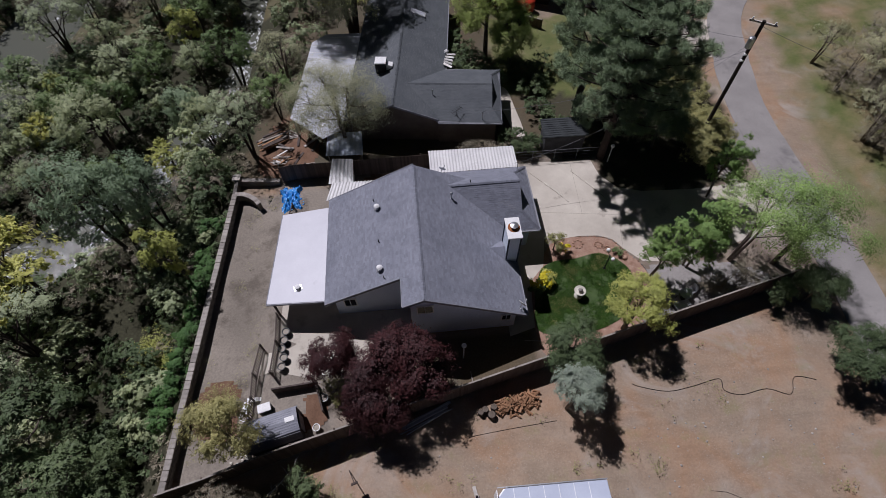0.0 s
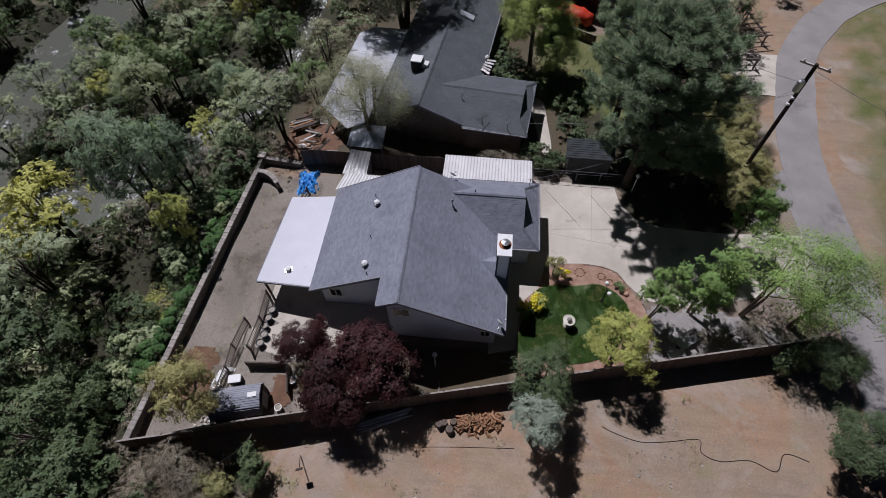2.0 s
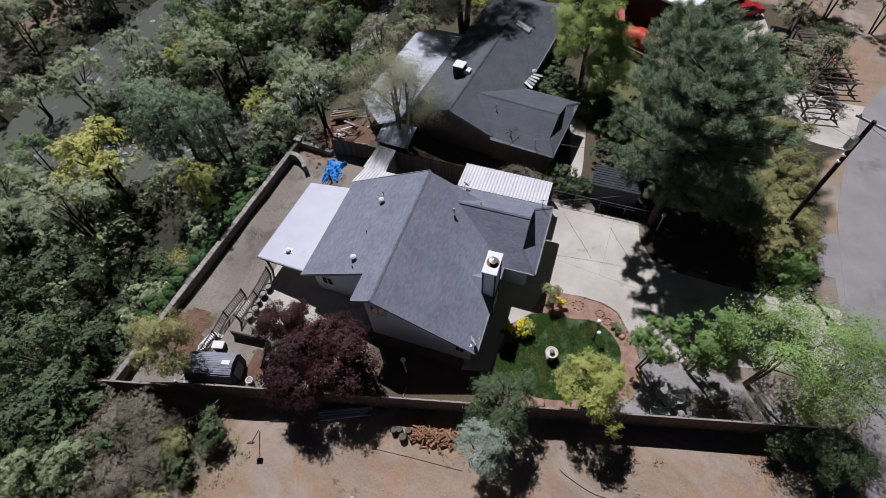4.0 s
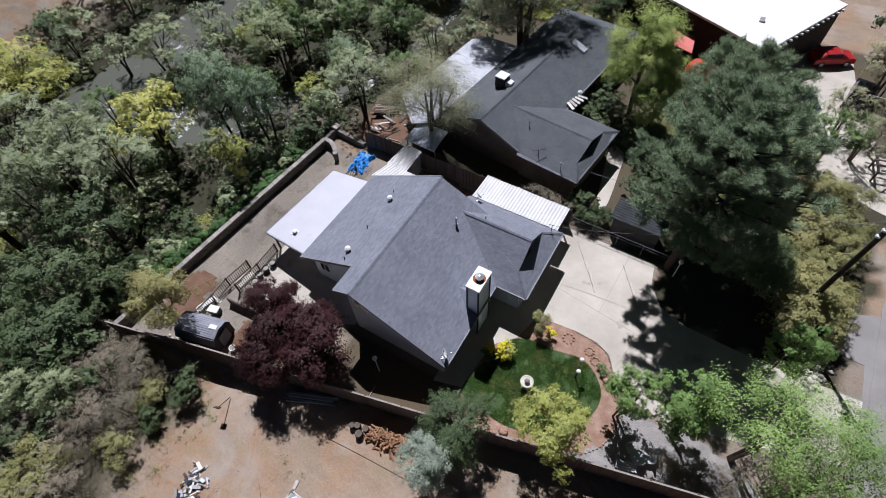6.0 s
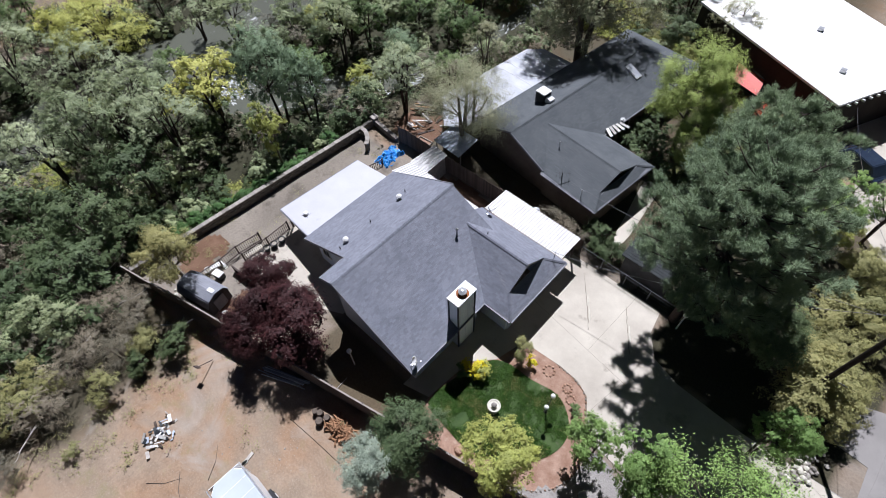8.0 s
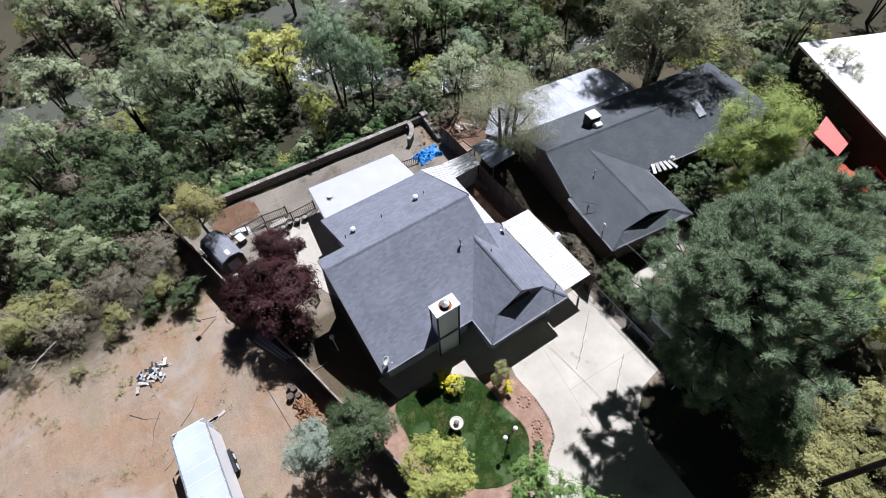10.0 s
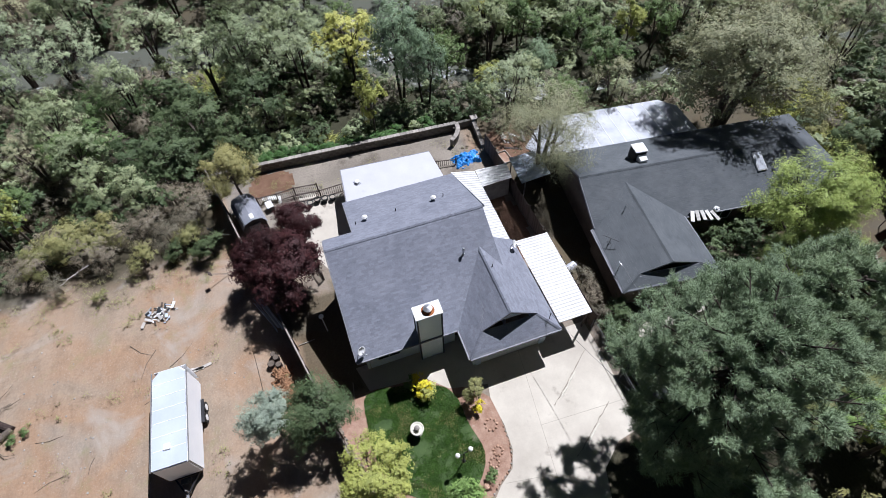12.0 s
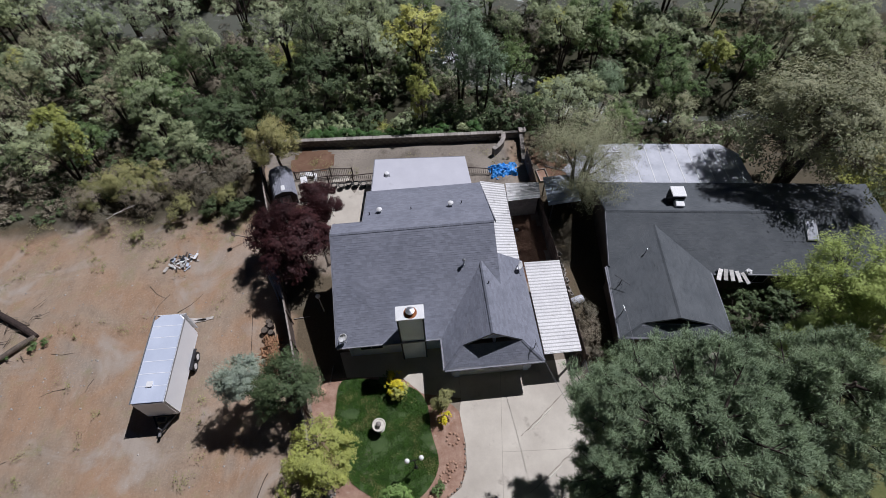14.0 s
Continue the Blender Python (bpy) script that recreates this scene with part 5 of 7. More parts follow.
solid("paving", Build().prism(smooth_loop([(4.9, 37.6), (6.2, 37.3), (6.6, 34.6), (6.9, 31.0), (6.2, 30.6), (5.6, 33.5)], 4), -0.05, 0.04), M_CONCRETE, "pale curved garden path", "path", kind="structure")

# small dark garden shed by the driveway
ds = thing("garden_shed", "low dark-roofed garden shed beside the fence", "shed")
part("wall", Build().box((9.7, 29.25, 1.0), (3.4, 1.5, 2.0)), M_SHEDWALL, ds)
part("roof", Build().slab([(7.75, 28.35, 2.0), (11.6, 28.3, 2.0), (11.65, 30.1, 2.45), (7.8, 30.15, 2.45)], 0.08), M_DARKSHED, ds)
for k in range(9):
    z = 2.02 + 0.05 * k
    part("batten", Build().beam((7.75, 28.4 + 0.2 * k, z), (11.62, 28.36 + 0.2 * k, z), 0.04, 0.03), M_DARKSHED, ds)


# ---- trailer ----
def trailer():
    t = thing("cargo_trailer", "long white enclosed cargo trailer parked on dirt", "trailer", pose(2.75, 1.3, 0, 0, 0, -0.8))
    L, W, Z0, Z1 = 5.9, 2.0, 0.5, 2.7
    plan = [(L / 2, -W / 2), (L / 2, W / 2), (-L / 2 + 0.4, W / 2), (-L / 2, W / 2 - 0.42), (-L / 2, -W / 2 + 0.42), (-L / 2 + 0.4, -W / 2)]
    part("body", Build().prism(plan, Z0, Z1), M_TRAILER, t, "white sheet body", bevel=0.09)
    part("roof", Build().prism([(x * 0.985, y * 0.93) for x, y in plan], Z1 - 0.02, Z1 + 0.012), M_TRAILERROOF, t, "bluish white sheet roof")
    for x in (-2.1, -1.3, -0.5, 0.3, 1.1, 1.9):
        part("roof_seam", Build().box((x, 0, Z1 + 0.014), (0.03, W - 0.2, 0.014)), M_TRAILER, t)
    part("roof_vent", Build().box((1.8, -0.1, Z1 + 0.05), (0.36, 0.36, 0.1)), M_WHITE, t, bevel=0.02)
    for x in (-0.92, -0.25):
        for s in (1, -1):
            w = part("wheel", Build().tube([(x, s * (W / 2 - 0.02), 0.34), (x, s * (W / 2 + 0.2), 0.34)], 0.34, 18), M_TYRE, t, "black tyre")
            part("rim", Build().tube([(x, s * (W / 2 + 0.19), 0.34), (x, s * (W / 2 + 0.215), 0.34)], 0.2, 14), M_WHITE, w, "white rim")
    for s in (1, -1):
        part("fender", Build().box((-0.58, s * (W / 2 + 0.11), 0.73), (1.5, 0.2, 0.04)), M_DARKMETAL, t, bevel=0.01)
        part("corner_trim", Build().beam((-L / 2, s * W / 2, Z1 - 0.02), (L / 2, s * W / 2, Z1 - 0.02), 0.05, 0.06), M_METAL, t)
    part("frame", Build().box((0, 0, 0.44), (L, 1.3, 0.12)), M_DARKMETAL, t)
    for s in (1, -1):
        part("drawbar", Build().beam((L / 2 - 0.1, s * 0.7, 0.45), (L / 2 + 1.1, 0, 0.45), 0.08, 0.1), M_DARKMETAL, t)
    part("jack", Build().tube([(L / 2 + 0.85, 0, 0.0), (L / 2 + 0.85, 0, 0.8)], 0.04, 8), M_METAL, t)
    part("coupler", Build().box((L / 2 + 1.15, 0, 0.46), (0.22, 0.12, 0.12)), M_METAL, t)
    part("ramp_door", Build().box((-L / 2 - 0.02, 0, 1.6), (0.04, W - 0.16, 2.0)), M_TRAILER, t, bevel=0.01)
    part("battery_box", Build().box((L / 2 + 0.3, 0, 0.6), (0.3, 0.5, 0.25)), M_DARKPLASTIC, t, bevel=0.02)


trailer()
for a, c in (((-1.1, 2.4), (-1.3, 0.9)), ((-0.9, 0.9), (-1.25, 2.9))):
    solid("plank", Build().beam((*a, 0.04), (*c, 0.04), 0.2, 0.05), M_PALEWOOD, "grey plank lying on the dirt behind the trailer", "plank", group="loose planks")


# ---- vehicles at the far yard ----
def car(m, paint, label, category, L=4.5, W=1.8, H=1.5, name="car"):
    c = thing(name, label, category, m)
    b = Build()
    prof = [(-L / 2, 0.35), (L / 2, 0.35), (L / 2, 0.8), (L * 0.28, 0.95), (L * 0.12, H), (-L * 0.3, H), (-L * 0.44, 0.98), (-L / 2, 0.9)]
    n = len(prof)
    v = [(x, -W / 2 * (0.82 if z > 1.1 else 1), z) for x, z in prof] + [(x, W / 2 * (0.82 if z > 1.1 else 1), z) for x, z in prof]
    b.add(v, [tuple(range(n)), tuple(range(2 * n - 1, n - 1, -1))] + [(i, i + n, (i + 1) % n + n, (i + 1) % n) for i in range(n)])
    part("body", b, paint, c, bevel=0.06)
    part("windscreen", Build().add([(L * 0.27, -W * 0.42, 1.0), (L * 0.27, W * 0.42, 1.0), (L * 0.135, W * 0.37, H - 0.06), (L * 0.135, -W * 0.37, H - 0.06), (L * 0.25, -W * 0.42, 0.97), (L * 0.25, W * 0.42, 0.97), (L * 0.12, W * 0.37, H - 0.1), (L * 0.12, -W * 0.37, H - 0.1)], [(0, 1, 2, 3), (7, 6, 5, 4), (0, 3, 7, 4), (1, 5, 6, 2), (3, 2, 6, 7), (0, 4, 5, 1)]), M_GLASS, c)
    for s in (1, -1):
        part("side_window", Build().box((-L * 0.08, s * W * 0.44, 1.2), (L * 0.36, 0.05, 0.34), Euler((s * 0.3, 0, 0)).to_matrix()), M_GLASS, c)
        for x in (-L * 0.3, L * 0.3):
            w = part("wheel", Build().tube([(x, s * (W / 2 - 0.18), 0.33), (x, s * (W / 2 + 0.02), 0.33)], 0.33, 14), M_TYRE, c)
            part("rim", Build().tube([(x, s * (W / 2 + 0.015), 0.33), (x, s * (W / 2 + 0.03), 0.33)], 0.2, 12), M_METAL, w)
    return c


car(pose(17.0, 50.2, 0.02, 0, 0, 150), M_BLUECAR, "dark blue estate car parked in shade", "car", 4.8, 1.9, 1.75)
car(pose(19.3, 58.8, 0.02, 0, 0, 30), M_REDCAR, "red car parked beside the dark building", "car", 3.9, 1.65, 1.35)
car(pose(22.3, 53.6, 0.02, 0, 0, 80), M_BLACKCAR, "black pickup parked on the pale apron", "pickup", 5.0, 1.9, 1.7, "pickup")
aw = thing("canopy", "sloping red canvas canopy on thin posts", "canopy")
part("cloth", Build().slab([(4.3, 54.6, 2.2), (4.8, 52.6, 1.7), (7.5, 51.7, 1.7), (7.2, 53.4, 2.2)], 0.05), M_RED, aw, "faded red canvas")
for x, y in ((4.5, 54.4), (4.9, 52.8), (7.3, 51.9), (7.0, 53.3)):
    part("post", Build().tube([(x, y, 0), (x, y, 1.75)], 0.04, 6), M_DARKMETAL, aw)


def covered_boat():
    b = Build()
    v, n = [], 10
    for i, x in enumerate(np.linspace(-1.9, 1.9, n)):
        w = 0.95 * (1 - 0.55 * max(0, (x - 0.6) / 1.3) ** 2)
        h = 1.25 + 0.35 * math.sin((x + 1.9) / 3.8 * math.pi) + 0.08 * math.sin(i * 2.3)
        v += [(x, -w, 0.25), (x, -w * 0.95, h * 0.72), (x, -w * 0.45, h), (x, w * 0.45, h * 1.02), (x, w * 0.95, h * 0.72), (x, w, 0.25)]
    f = [(i * 6 + k, i * 6 + k + 1, i * 6 + k + 7, i * 6 + k + 6) for i in range(n - 1) for k in range(5)] + [(5, 4, 3, 2, 1, 0), tuple(range(6 * n - 6, 6 * n))]
    c = thing("covered_car", "car under a bright red tarpaulin", "covered car", pose(9.6, 50.6, 0, 0, 0, -24))
    part("tarpaulin", b.add(v, f), M_RED, c, smooth=True)
    for s in (1, -1):
        for x in (-1.2, 1.1):
            part("wheel", Build().tube([(x, s * 0.75, 0.3), (x, s * 0.93, 0.3)], 0.3, 12), M_TYRE, c)


covered_boat()
board_fence("picket_fence", (7.0, 49.3), (11.5, 46.6), 1.0, "pale grey garden fence before the red tarpaulin", 11, True)

# large flat-roofed building
big = thing("workshop", "large dark-walled workshop with a white flat roof", "building", pose(13.2, 50.9, 0, 0, 0, 0))
ux, uy = Vector((-0.893, 0.45, 0)), Vector((0.42, 0.907, 0))
A, B_, C, D = Vector((0, 0, 0)), ux * 17.0, ux * 17.0 + uy * 12.5, uy * 12.0
part("wall", Build().prism([A, D, C, B_], -0.2, 4.0), M_BIGWALL, big, "dark brown siding")
part("roof", Build().prism([p + (p - (A + C) / 2).normalized() * 0.25 for p in (A, D, C, B_)], 4.0, 4.22), M_BIGROOF, big, "white coated flat roof", bevel=0.02)
for p in (ux * 3 + uy * 3.5, ux * 8.5 + uy * 6.5, ux * 13 + uy * 3):
    part("roof_vent", Build().box(p + Vector((0, 0, 4.35)), (0.45, 0.45, 0.28)), M_METAL, big, bevel=0.02)
for k in range(14):
    p = uy * (0.8 + 0.8 * k)
    part("bracket", Build().box(p + Vector((0.32, -0.15, 4.02)), (0.25, 0.12, 0.16)), M_WHITE, big)
for k in range(3):
    p = ux * (3 + 4.5 * k) - uy * 0.03
    part("window", Build().box(p + Vector((0, 0, 1.6)), (1.4, 0.08, 1.0), Euler((0, 0, -0.467)).to_matrix()), M_GLASS, big)


# ---- weathered timber frames by the lane ----
def lumber(cx, cy, turn, nx, ny, label, seed):
    rng = random.Random(seed)
    t = thing("timber_frame", label, "pergola", pose(cx, cy, 0, 0, 0, turn))
    L, W = nx, ny
    for y in np.arange(-W / 2, W / 2 + 0.1, 0.75):
        part("slat", Build().beam((-L / 2 + rng.uniform(-0.3, 0.3), y, 1.25 + rng.uniform(-0.1, 0.2)), (L / 2 + rng.uniform(-0.3, 0.3), y + rng.uniform(-0.1, 0.1), 1.25 + rng.uniform(-0.1, 0.2)), 0.14, 0.05), M_FENCE, t)
    for x in (-L / 2 + 0.3, L / 2 - 0.3):
        part("beam", Build().beam((x, -W / 2, 1.12), (x, W / 2, 1.12), 0.12, 0.16), M_RAIL, t)
        for y in (-W / 2 + 0.2, 0, W / 2 - 0.2):
            part("post", Build().box((x, y, 0.55), (0.12, 0.12, 1.15)), M_RAIL, t)
    for k in range(5):
        p = Vector((rng.uniform(-L / 2, L / 2), rng.uniform(-W / 2, W / 2), 1.42))
        a = rng.uniform(0, 3.14)
        part("loose_board", Build().beam(p, p + Vector((1.3 * math.cos(a), 1.3 * math.sin(a), 0.12)), 0.12, 0.04), M_PALEWOOD, t)


lumber(26.2, 51.5, 12, 3.4, 8.5, "weathered open timber frame with slats", 1)
lumber(25.2, 45.2, 8, 3.0, 3.6, "low weathered timber platform frame", 2)


# ---- utility pole and lines ----
PX, PY, PH = 21.0, 27.6, 12.0
up = thing("utility_pole", "tall dark timber utility pole with crossarm and transformer", "utility pole")
part("pole", Build().tube([(PX, PY, -0.3), (PX, PY, PH)], [0.17, 0.12], 10), M_POLE, up)
part("crossarm", Build().beam((PX - 0.75, PY + 0.5, PH - 0.15), (PX + 0.75, PY - 0.5, PH - 0.15), 0.1, 0.12), M_PALEWOOD, up, "pale timber crossarm")
for s in (-0.9, 0.9):
    part("insulator", Build().lathe((PX + 0.75 * s * 0.9, PY - 0.5 * s * 0.9, PH - 0.1), [(0.05, 0), (0.07, 0.08), (0.04, 0.2)], 8), M_WHITE, up)
part("transformer", Build().lathe((PX - 0.3, PY - 0.15, PH - 1.9), [(0.2, 0), (0.22, 0.05), (0.22, 0.75), (0.12, 0.85)], 12), M_METAL, up, "grey transformer can")
for k in range(2):
    part("bracket", Build().box((PX - 0.12, PY - 0.05, PH - 2.5 - 0.5 * k), (0.2, 0.2, 0.12)), M_WHITE, up)
part("street_arm", Build().tube([(PX, PY, 3.4), (PX + 0.9, PY - 0.2, 3.7)], 0.03, 6), M_METAL, up)


def cable(name, a, c, sag, label, r=0.011):
    pts = [Vector(a).lerp(Vector(c), t) - Vector((0, 0, sag * 4 * t * (1 - t))) for t in np.linspace(0, 1, 14)]
    return solid(name, Build().tube(pts, r, 4), M_CABLE, label, "cable", group="overhead lines")


cable("cable", (PX, PY, PH - 2.2), (2.9, 30.4, NE + 0.9), 1.0, "thin grey service line from pole to roof")
cable("cable", (PX, PY, PH - 1.6), (4.7, 24.3, EZ + 1.05), 1.2, "thin grey service line from pole to garage")
cable("cable", (PX, PY, PH - 0.4), (46, 15, 8.5), 1.2, "thin overhead line crossing the lane")
cable("cable", (PX, PY, PH - 1.4), (14.5, 51.9, 3.9), 1.3, "thin grey service line to the workshop")


# ---- garden things ----
bb = thing("bird_bath", "round white stone fountain bird bath on the lawn", "bird bath", Matrix.Translation((7.7, 14.5, 0.04)))
part("pedestal", Build().lathe((0, 0, 0), [(0.3, 0), (0.3, 0.06), (0.14, 0.12), (0.11, 0.45), (0.18, 0.56)], 16), M_CREAM, bb, smooth=True)
part("bowl", Build().lathe((0, 0, 0.55), [(0.13, 0), (0.36, 0.1), (0.42, 0.2), (0.36, 0.2), (0.3, 0.12), (0.1, 0.09)], 24), M_CREAM, bb, smooth=True)
part("water", Build().lathe((0, 0, 0.69), [(0.32, 0), (0.02, 0.004)], 20), M_CREAM, bb)
part("finial", Build().lathe((0, 0, 0.63), [(0.12, 0), (0.06, 0.15), (0.17, 0.25), (0.13, 0.28), (0.04, 0.36)], 12), M_STONE, bb, smooth=True)
lp = thing("garden_lamp", "dark two-globe garden lamp post on the lawn edge", "lamp post", Matrix.Translation((10.15, 16.55, 0.04)))
part("post", Build().tube([(0, 0, 0), (0, 0, 1.75)], [0.045, 0.035], 8), M_DARKMETAL, lp)
part("base", Build().lathe((0, 0, 0), [(0.13, 0), (0.12, 0.06), (0.05, 0.12)], 10), M_DARKMETAL, lp)
part("arm", Build().tube([(0.05, -0.4, 1.72), (0, 0, 1.62), (-0.05, 0.4, 1.72)], 0.025, 6), M_DARKMETAL, lp)
for s in (-1, 1):
    part("globe", Build().ball((-0.05 * s, 0.4 * s, 1.86), 0.15, 12, 8), M_GLOBE, lp, "white opal globe", smooth=True)
lp2 = thing("garden_lamp", "single white globe lamp post in the side yard", "lamp post", Matrix.Translation((-0.95, 10.7, 0)))
part("post", Build().tube([(0, 0, 0), (0, 0, 1.9)], [0.05, 0.035], 8), M_WHITE, lp2)
part("globe", Build().ball((0, 0, 2.05), 0.17, 12, 8), M_GLOBE, lp2, smooth=True)
for a, c in (((-0.6, 9.75, 0.05), (-0.5, 8.62, 0.06)), ((3.3, 11.5, 0.05), (4.4, 11.35, 0.06))):
    solid("pole", Build().tube([a, c], 0.03, 6), M_FENCETOP, "thin pale pole lying in the side yard", "pole", group="loose poles")
lp3 = thing("garden_lamp", "single white globe lamp post beside the driveway", "lamp post", Matrix.Translation((13.3, 27.0, 0)))
part("post", Build().tube([(0, 0, 0), (0, 0, 1.7)], [0.05, 0.035], 8), M_WHITE, lp3)
part("globe", Build().ball((0, 0, 1.83), 0.17, 12, 8), M_GLOBE, lp3, smooth=True)
for k, (x, y) in enumerate(((8.75, 18.85), (10.3, 18.65), (10.85, 18.2))):
    rr = 0.36 if k == 0 else 0.27
    rg = thing("stone_ring", "ring of pale stones round a planting hole", "stone ring", group="stone rings")
    for j in range(9):
        a = j * 0.698
        rng = random.Random(k * 20 + j)
        part("stone", Build().ball((x + rr * math.cos(a), y + rr * math.sin(a), 0.05), 0.085, 7, 5, 0.7, 0.25, rng), M_REDSTONE, rg)
edge = thing("lawn_edging", "border of small rounded pale edging stones", "edging", kind="structure")
es = [Build().ball((0, 0, 0), 0.085, 7, 5, 0.7, 0.22, random.Random(60 + k)).mesh("stone", M_REDSTONE if k % 2 else M_STONE) for k in range(4)]
rng = random.Random(9)
for (x0, y0), (x1, y1) in zip(BED[10:52], BED[11:53]):
    n = max(1, int(math.hypot(x1 - x0, y1 - y0) / 0.2))
    for k in range(n):
        ob = part("stone", es[rng.randrange(4)], None, edge)
        s = rng.uniform(0.5, 0.95)
        ob.matrix_basis = Matrix.Translation((x0 + (x1 - x0) * k / n, y0 + (y1 - y0) * k / n, 0.05)) @ Euler((rng.uniform(0, 6), rng.uniform(0, 6), 0)).to_matrix().to_4x4() @ Matrix.Diagonal((s, s, s, 1))
for x, y, r in ((7.74, 11.3, 0.3), (9.4, 11.3, 0.2), (5.0, 10.9, 0.22), (11.9, 17.3, 0.2)):
    solid("boulder", Build().ball((x, y, 0.1), r, 9, 7, 0.7, 0.12, random.Random(int(x * 10))), M_REDSTONE, "reddish garden boulder in the flower bed", "boulder", group="boulders")
# outdoor table and chairs in the gravel corner
tb = thing("garden_table", "round glass-topped metal garden table", "table", Matrix.Translation((15.0, 13.6, 0)))
part("top", Build().lathe((0, 0, 0.7), [(0.42, 0), (0.44, 0.02), (0.02, 0.03)], 18), M_METAL, tb)
part("leg", Build().tube([(0, 0, 0), (0, 0, 0.7)], 0.04, 8), M_DARKMETAL, tb)
part("base", Build().lathe((0, 0, 0), [(0.28, 0), (0.05, 0.06)], 12), M_DARKMETAL, tb)


def garden_chair(m):
    c = thing("garden_chair", "grey metal garden chair", "chair", m, "garden chairs")
    part("seat", Build().box((0, 0, 0.43), (0.46, 0.46, 0.04)), M_METAL, c, bevel=0.01)
    part("backrest", Build().box((0, 0.23, 0.7), (0.46, 0.04, 0.5), Euler((-0.15, 0, 0)).to_matrix()), M_METAL, c, bevel=0.01)
    for x in (-0.2, 0.2):
        for y in (-0.2, 0.2):
            part("leg", Build().tube([(x, y, 0), (x * 0.95, y * 0.95, 0.42)], 0.018, 5), M_DARKMETAL, c)
    return c


chair = garden_chair(pose(15.6, 13.9, 0, 0, 0, -70))
copy_thing(chair, pose(14.5, 13.95, 0, 0, 0, 50))
bench = thing("garden_bench", "small slatted grey garden bench", "bench", pose(14.6, 12.95, 0, 0, 0, 14))
for k in range(4):
    part("slat", Build().box((0, -0.2 + 0.13 * k, 0.42), (1.15, 0.1, 0.03)), M_METAL, bench)
for x in (-0.5, 0.5):
    part("leg", Build().box((x, 0, 0.2), (0.06, 0.45, 0.4)), M_DARKMETAL, bench)

# ---- loose things along the fence ----
wp = thing("woodpile", "heap of split orange-brown firewood on the dirt", "woodpile")
logs = [Build().tube([(-0.22, 0, 0), (0.22, 0, 0)], [r, r * 0.95], 5).mesh("log", M_WOOD) for r in (0.05, 0.065, 0.08)]
rng = random.Random(12)
for k in range(170):
    t = rng.random()
    x = 0.9 + 2.4 * t + rng.gauss(0, 0.18)
    y = 7.15 + 0.24 * (x - 1) + rng.gauss(0, 0.28) - (0.35 if t > 0.5 else 0) * rng.random()
    ob = part("log", logs[rng.randrange(3)], None, wp)
    h = max(0, 0.38 - 0.5 * abs(y - 7.15 - 0.24 * (x - 1)))
    ob.matrix_basis = pose(x, y, ground_z(x, y) + 0.06 + rng.random() * h, rng.uniform(0, 90), rng.uniform(-25, 25), rng.uniform(0, 180))
for k, (x, y, r) in enumerate(((0.35, 6.75, 0.24), (0.0, 7.1, 0.2), (-0.3, 6.95, 0.18), (0.55, 7.2, 0.2))):
    st = thing("log_round", "dark sawn log round beside the woodpile", "log", Matrix.Translation((x, y, ground_z(x, y))), "log rounds")
    part("bark", Build().lathe((0, 0, 0), [(r, 0), (r * 1.03, 0.2), (r, 0.42)], 12), M_BARKDARK, st)
    part("cut_face", Build().lathe((0, 0, 0.42), [(r * 0.92, 0.0), (r * 0.9, 0.012)], 12), M_BARK, st)
pp = thing("pipe_stack", "stack of grey pipes and poles on the ground", "pipes")
for k in range(14):
    rng = random.Random(k)
    y = 0.09 * (k % 7)
    a = rng.uniform(-0.05, 0.05)
    c0 = Vector((-3.7 + rng.uniform(-0.2, 0.2), 6.75 + y, ground_z(-3.7, 6.7) + 0.05 + 0.08 * (k // 7)))
    d = Vector((math.cos(0.4 + a), math.sin(0.4 + a), 0)) * rng.uniform(1.3, 1.75)
    part("pipe", Build().tube([c0 - d, c0 + d], 0.035, 7), M_METAL if k % 3 else M_WHITE, pp)
scrap = thing("scrap_pile", "scattered heap of pale boards and rubbish on dirt", "rubbish heap")
for k in range(60):
    rng = random.Random(200 + k)
    x, y = -6.5 + rng.gauss(0, 0.4), -0.4 + rng.gauss(0, 0.55)
    s = (rng.uniform(0.12, 0.6), rng.uniform(0.04, 0.22), 0.03)
    part("scrap_board", Build().box((x, y, ground_z(x, y) + 0.04 + 0.03 * (k % 7)), s, Euler((rng.uniform(-0.3, 0.3), rng.uniform(-0.3, 0.3), rng.uniform(0, 3.1))).to_matrix()), (M_TRASH, M_PALEWOOD, M_FENCE, M_BLUEWHITE, M_WHITE, M_DARKPLASTIC)[k % 6], scrap)
shovel = thing("shovel", "dark broad-bladed shovel standing in the dirt", "shovel", Matrix.Translation((-8.0, 3.6, ground_z(-8, 3.6))))
part("handle", Build().tube([(-0.5, 0.9, 0.05), (0, 0, 1.2)], 0.028, 6), M_RAIL, shovel)
part("blade", Build().box((0.02, -0.04, 1.3), (0.4, 0.07, 0.36), Euler((0.5, 0, 0.3)).to_matrix()), M_RAIL, shovel, bevel=0.03)


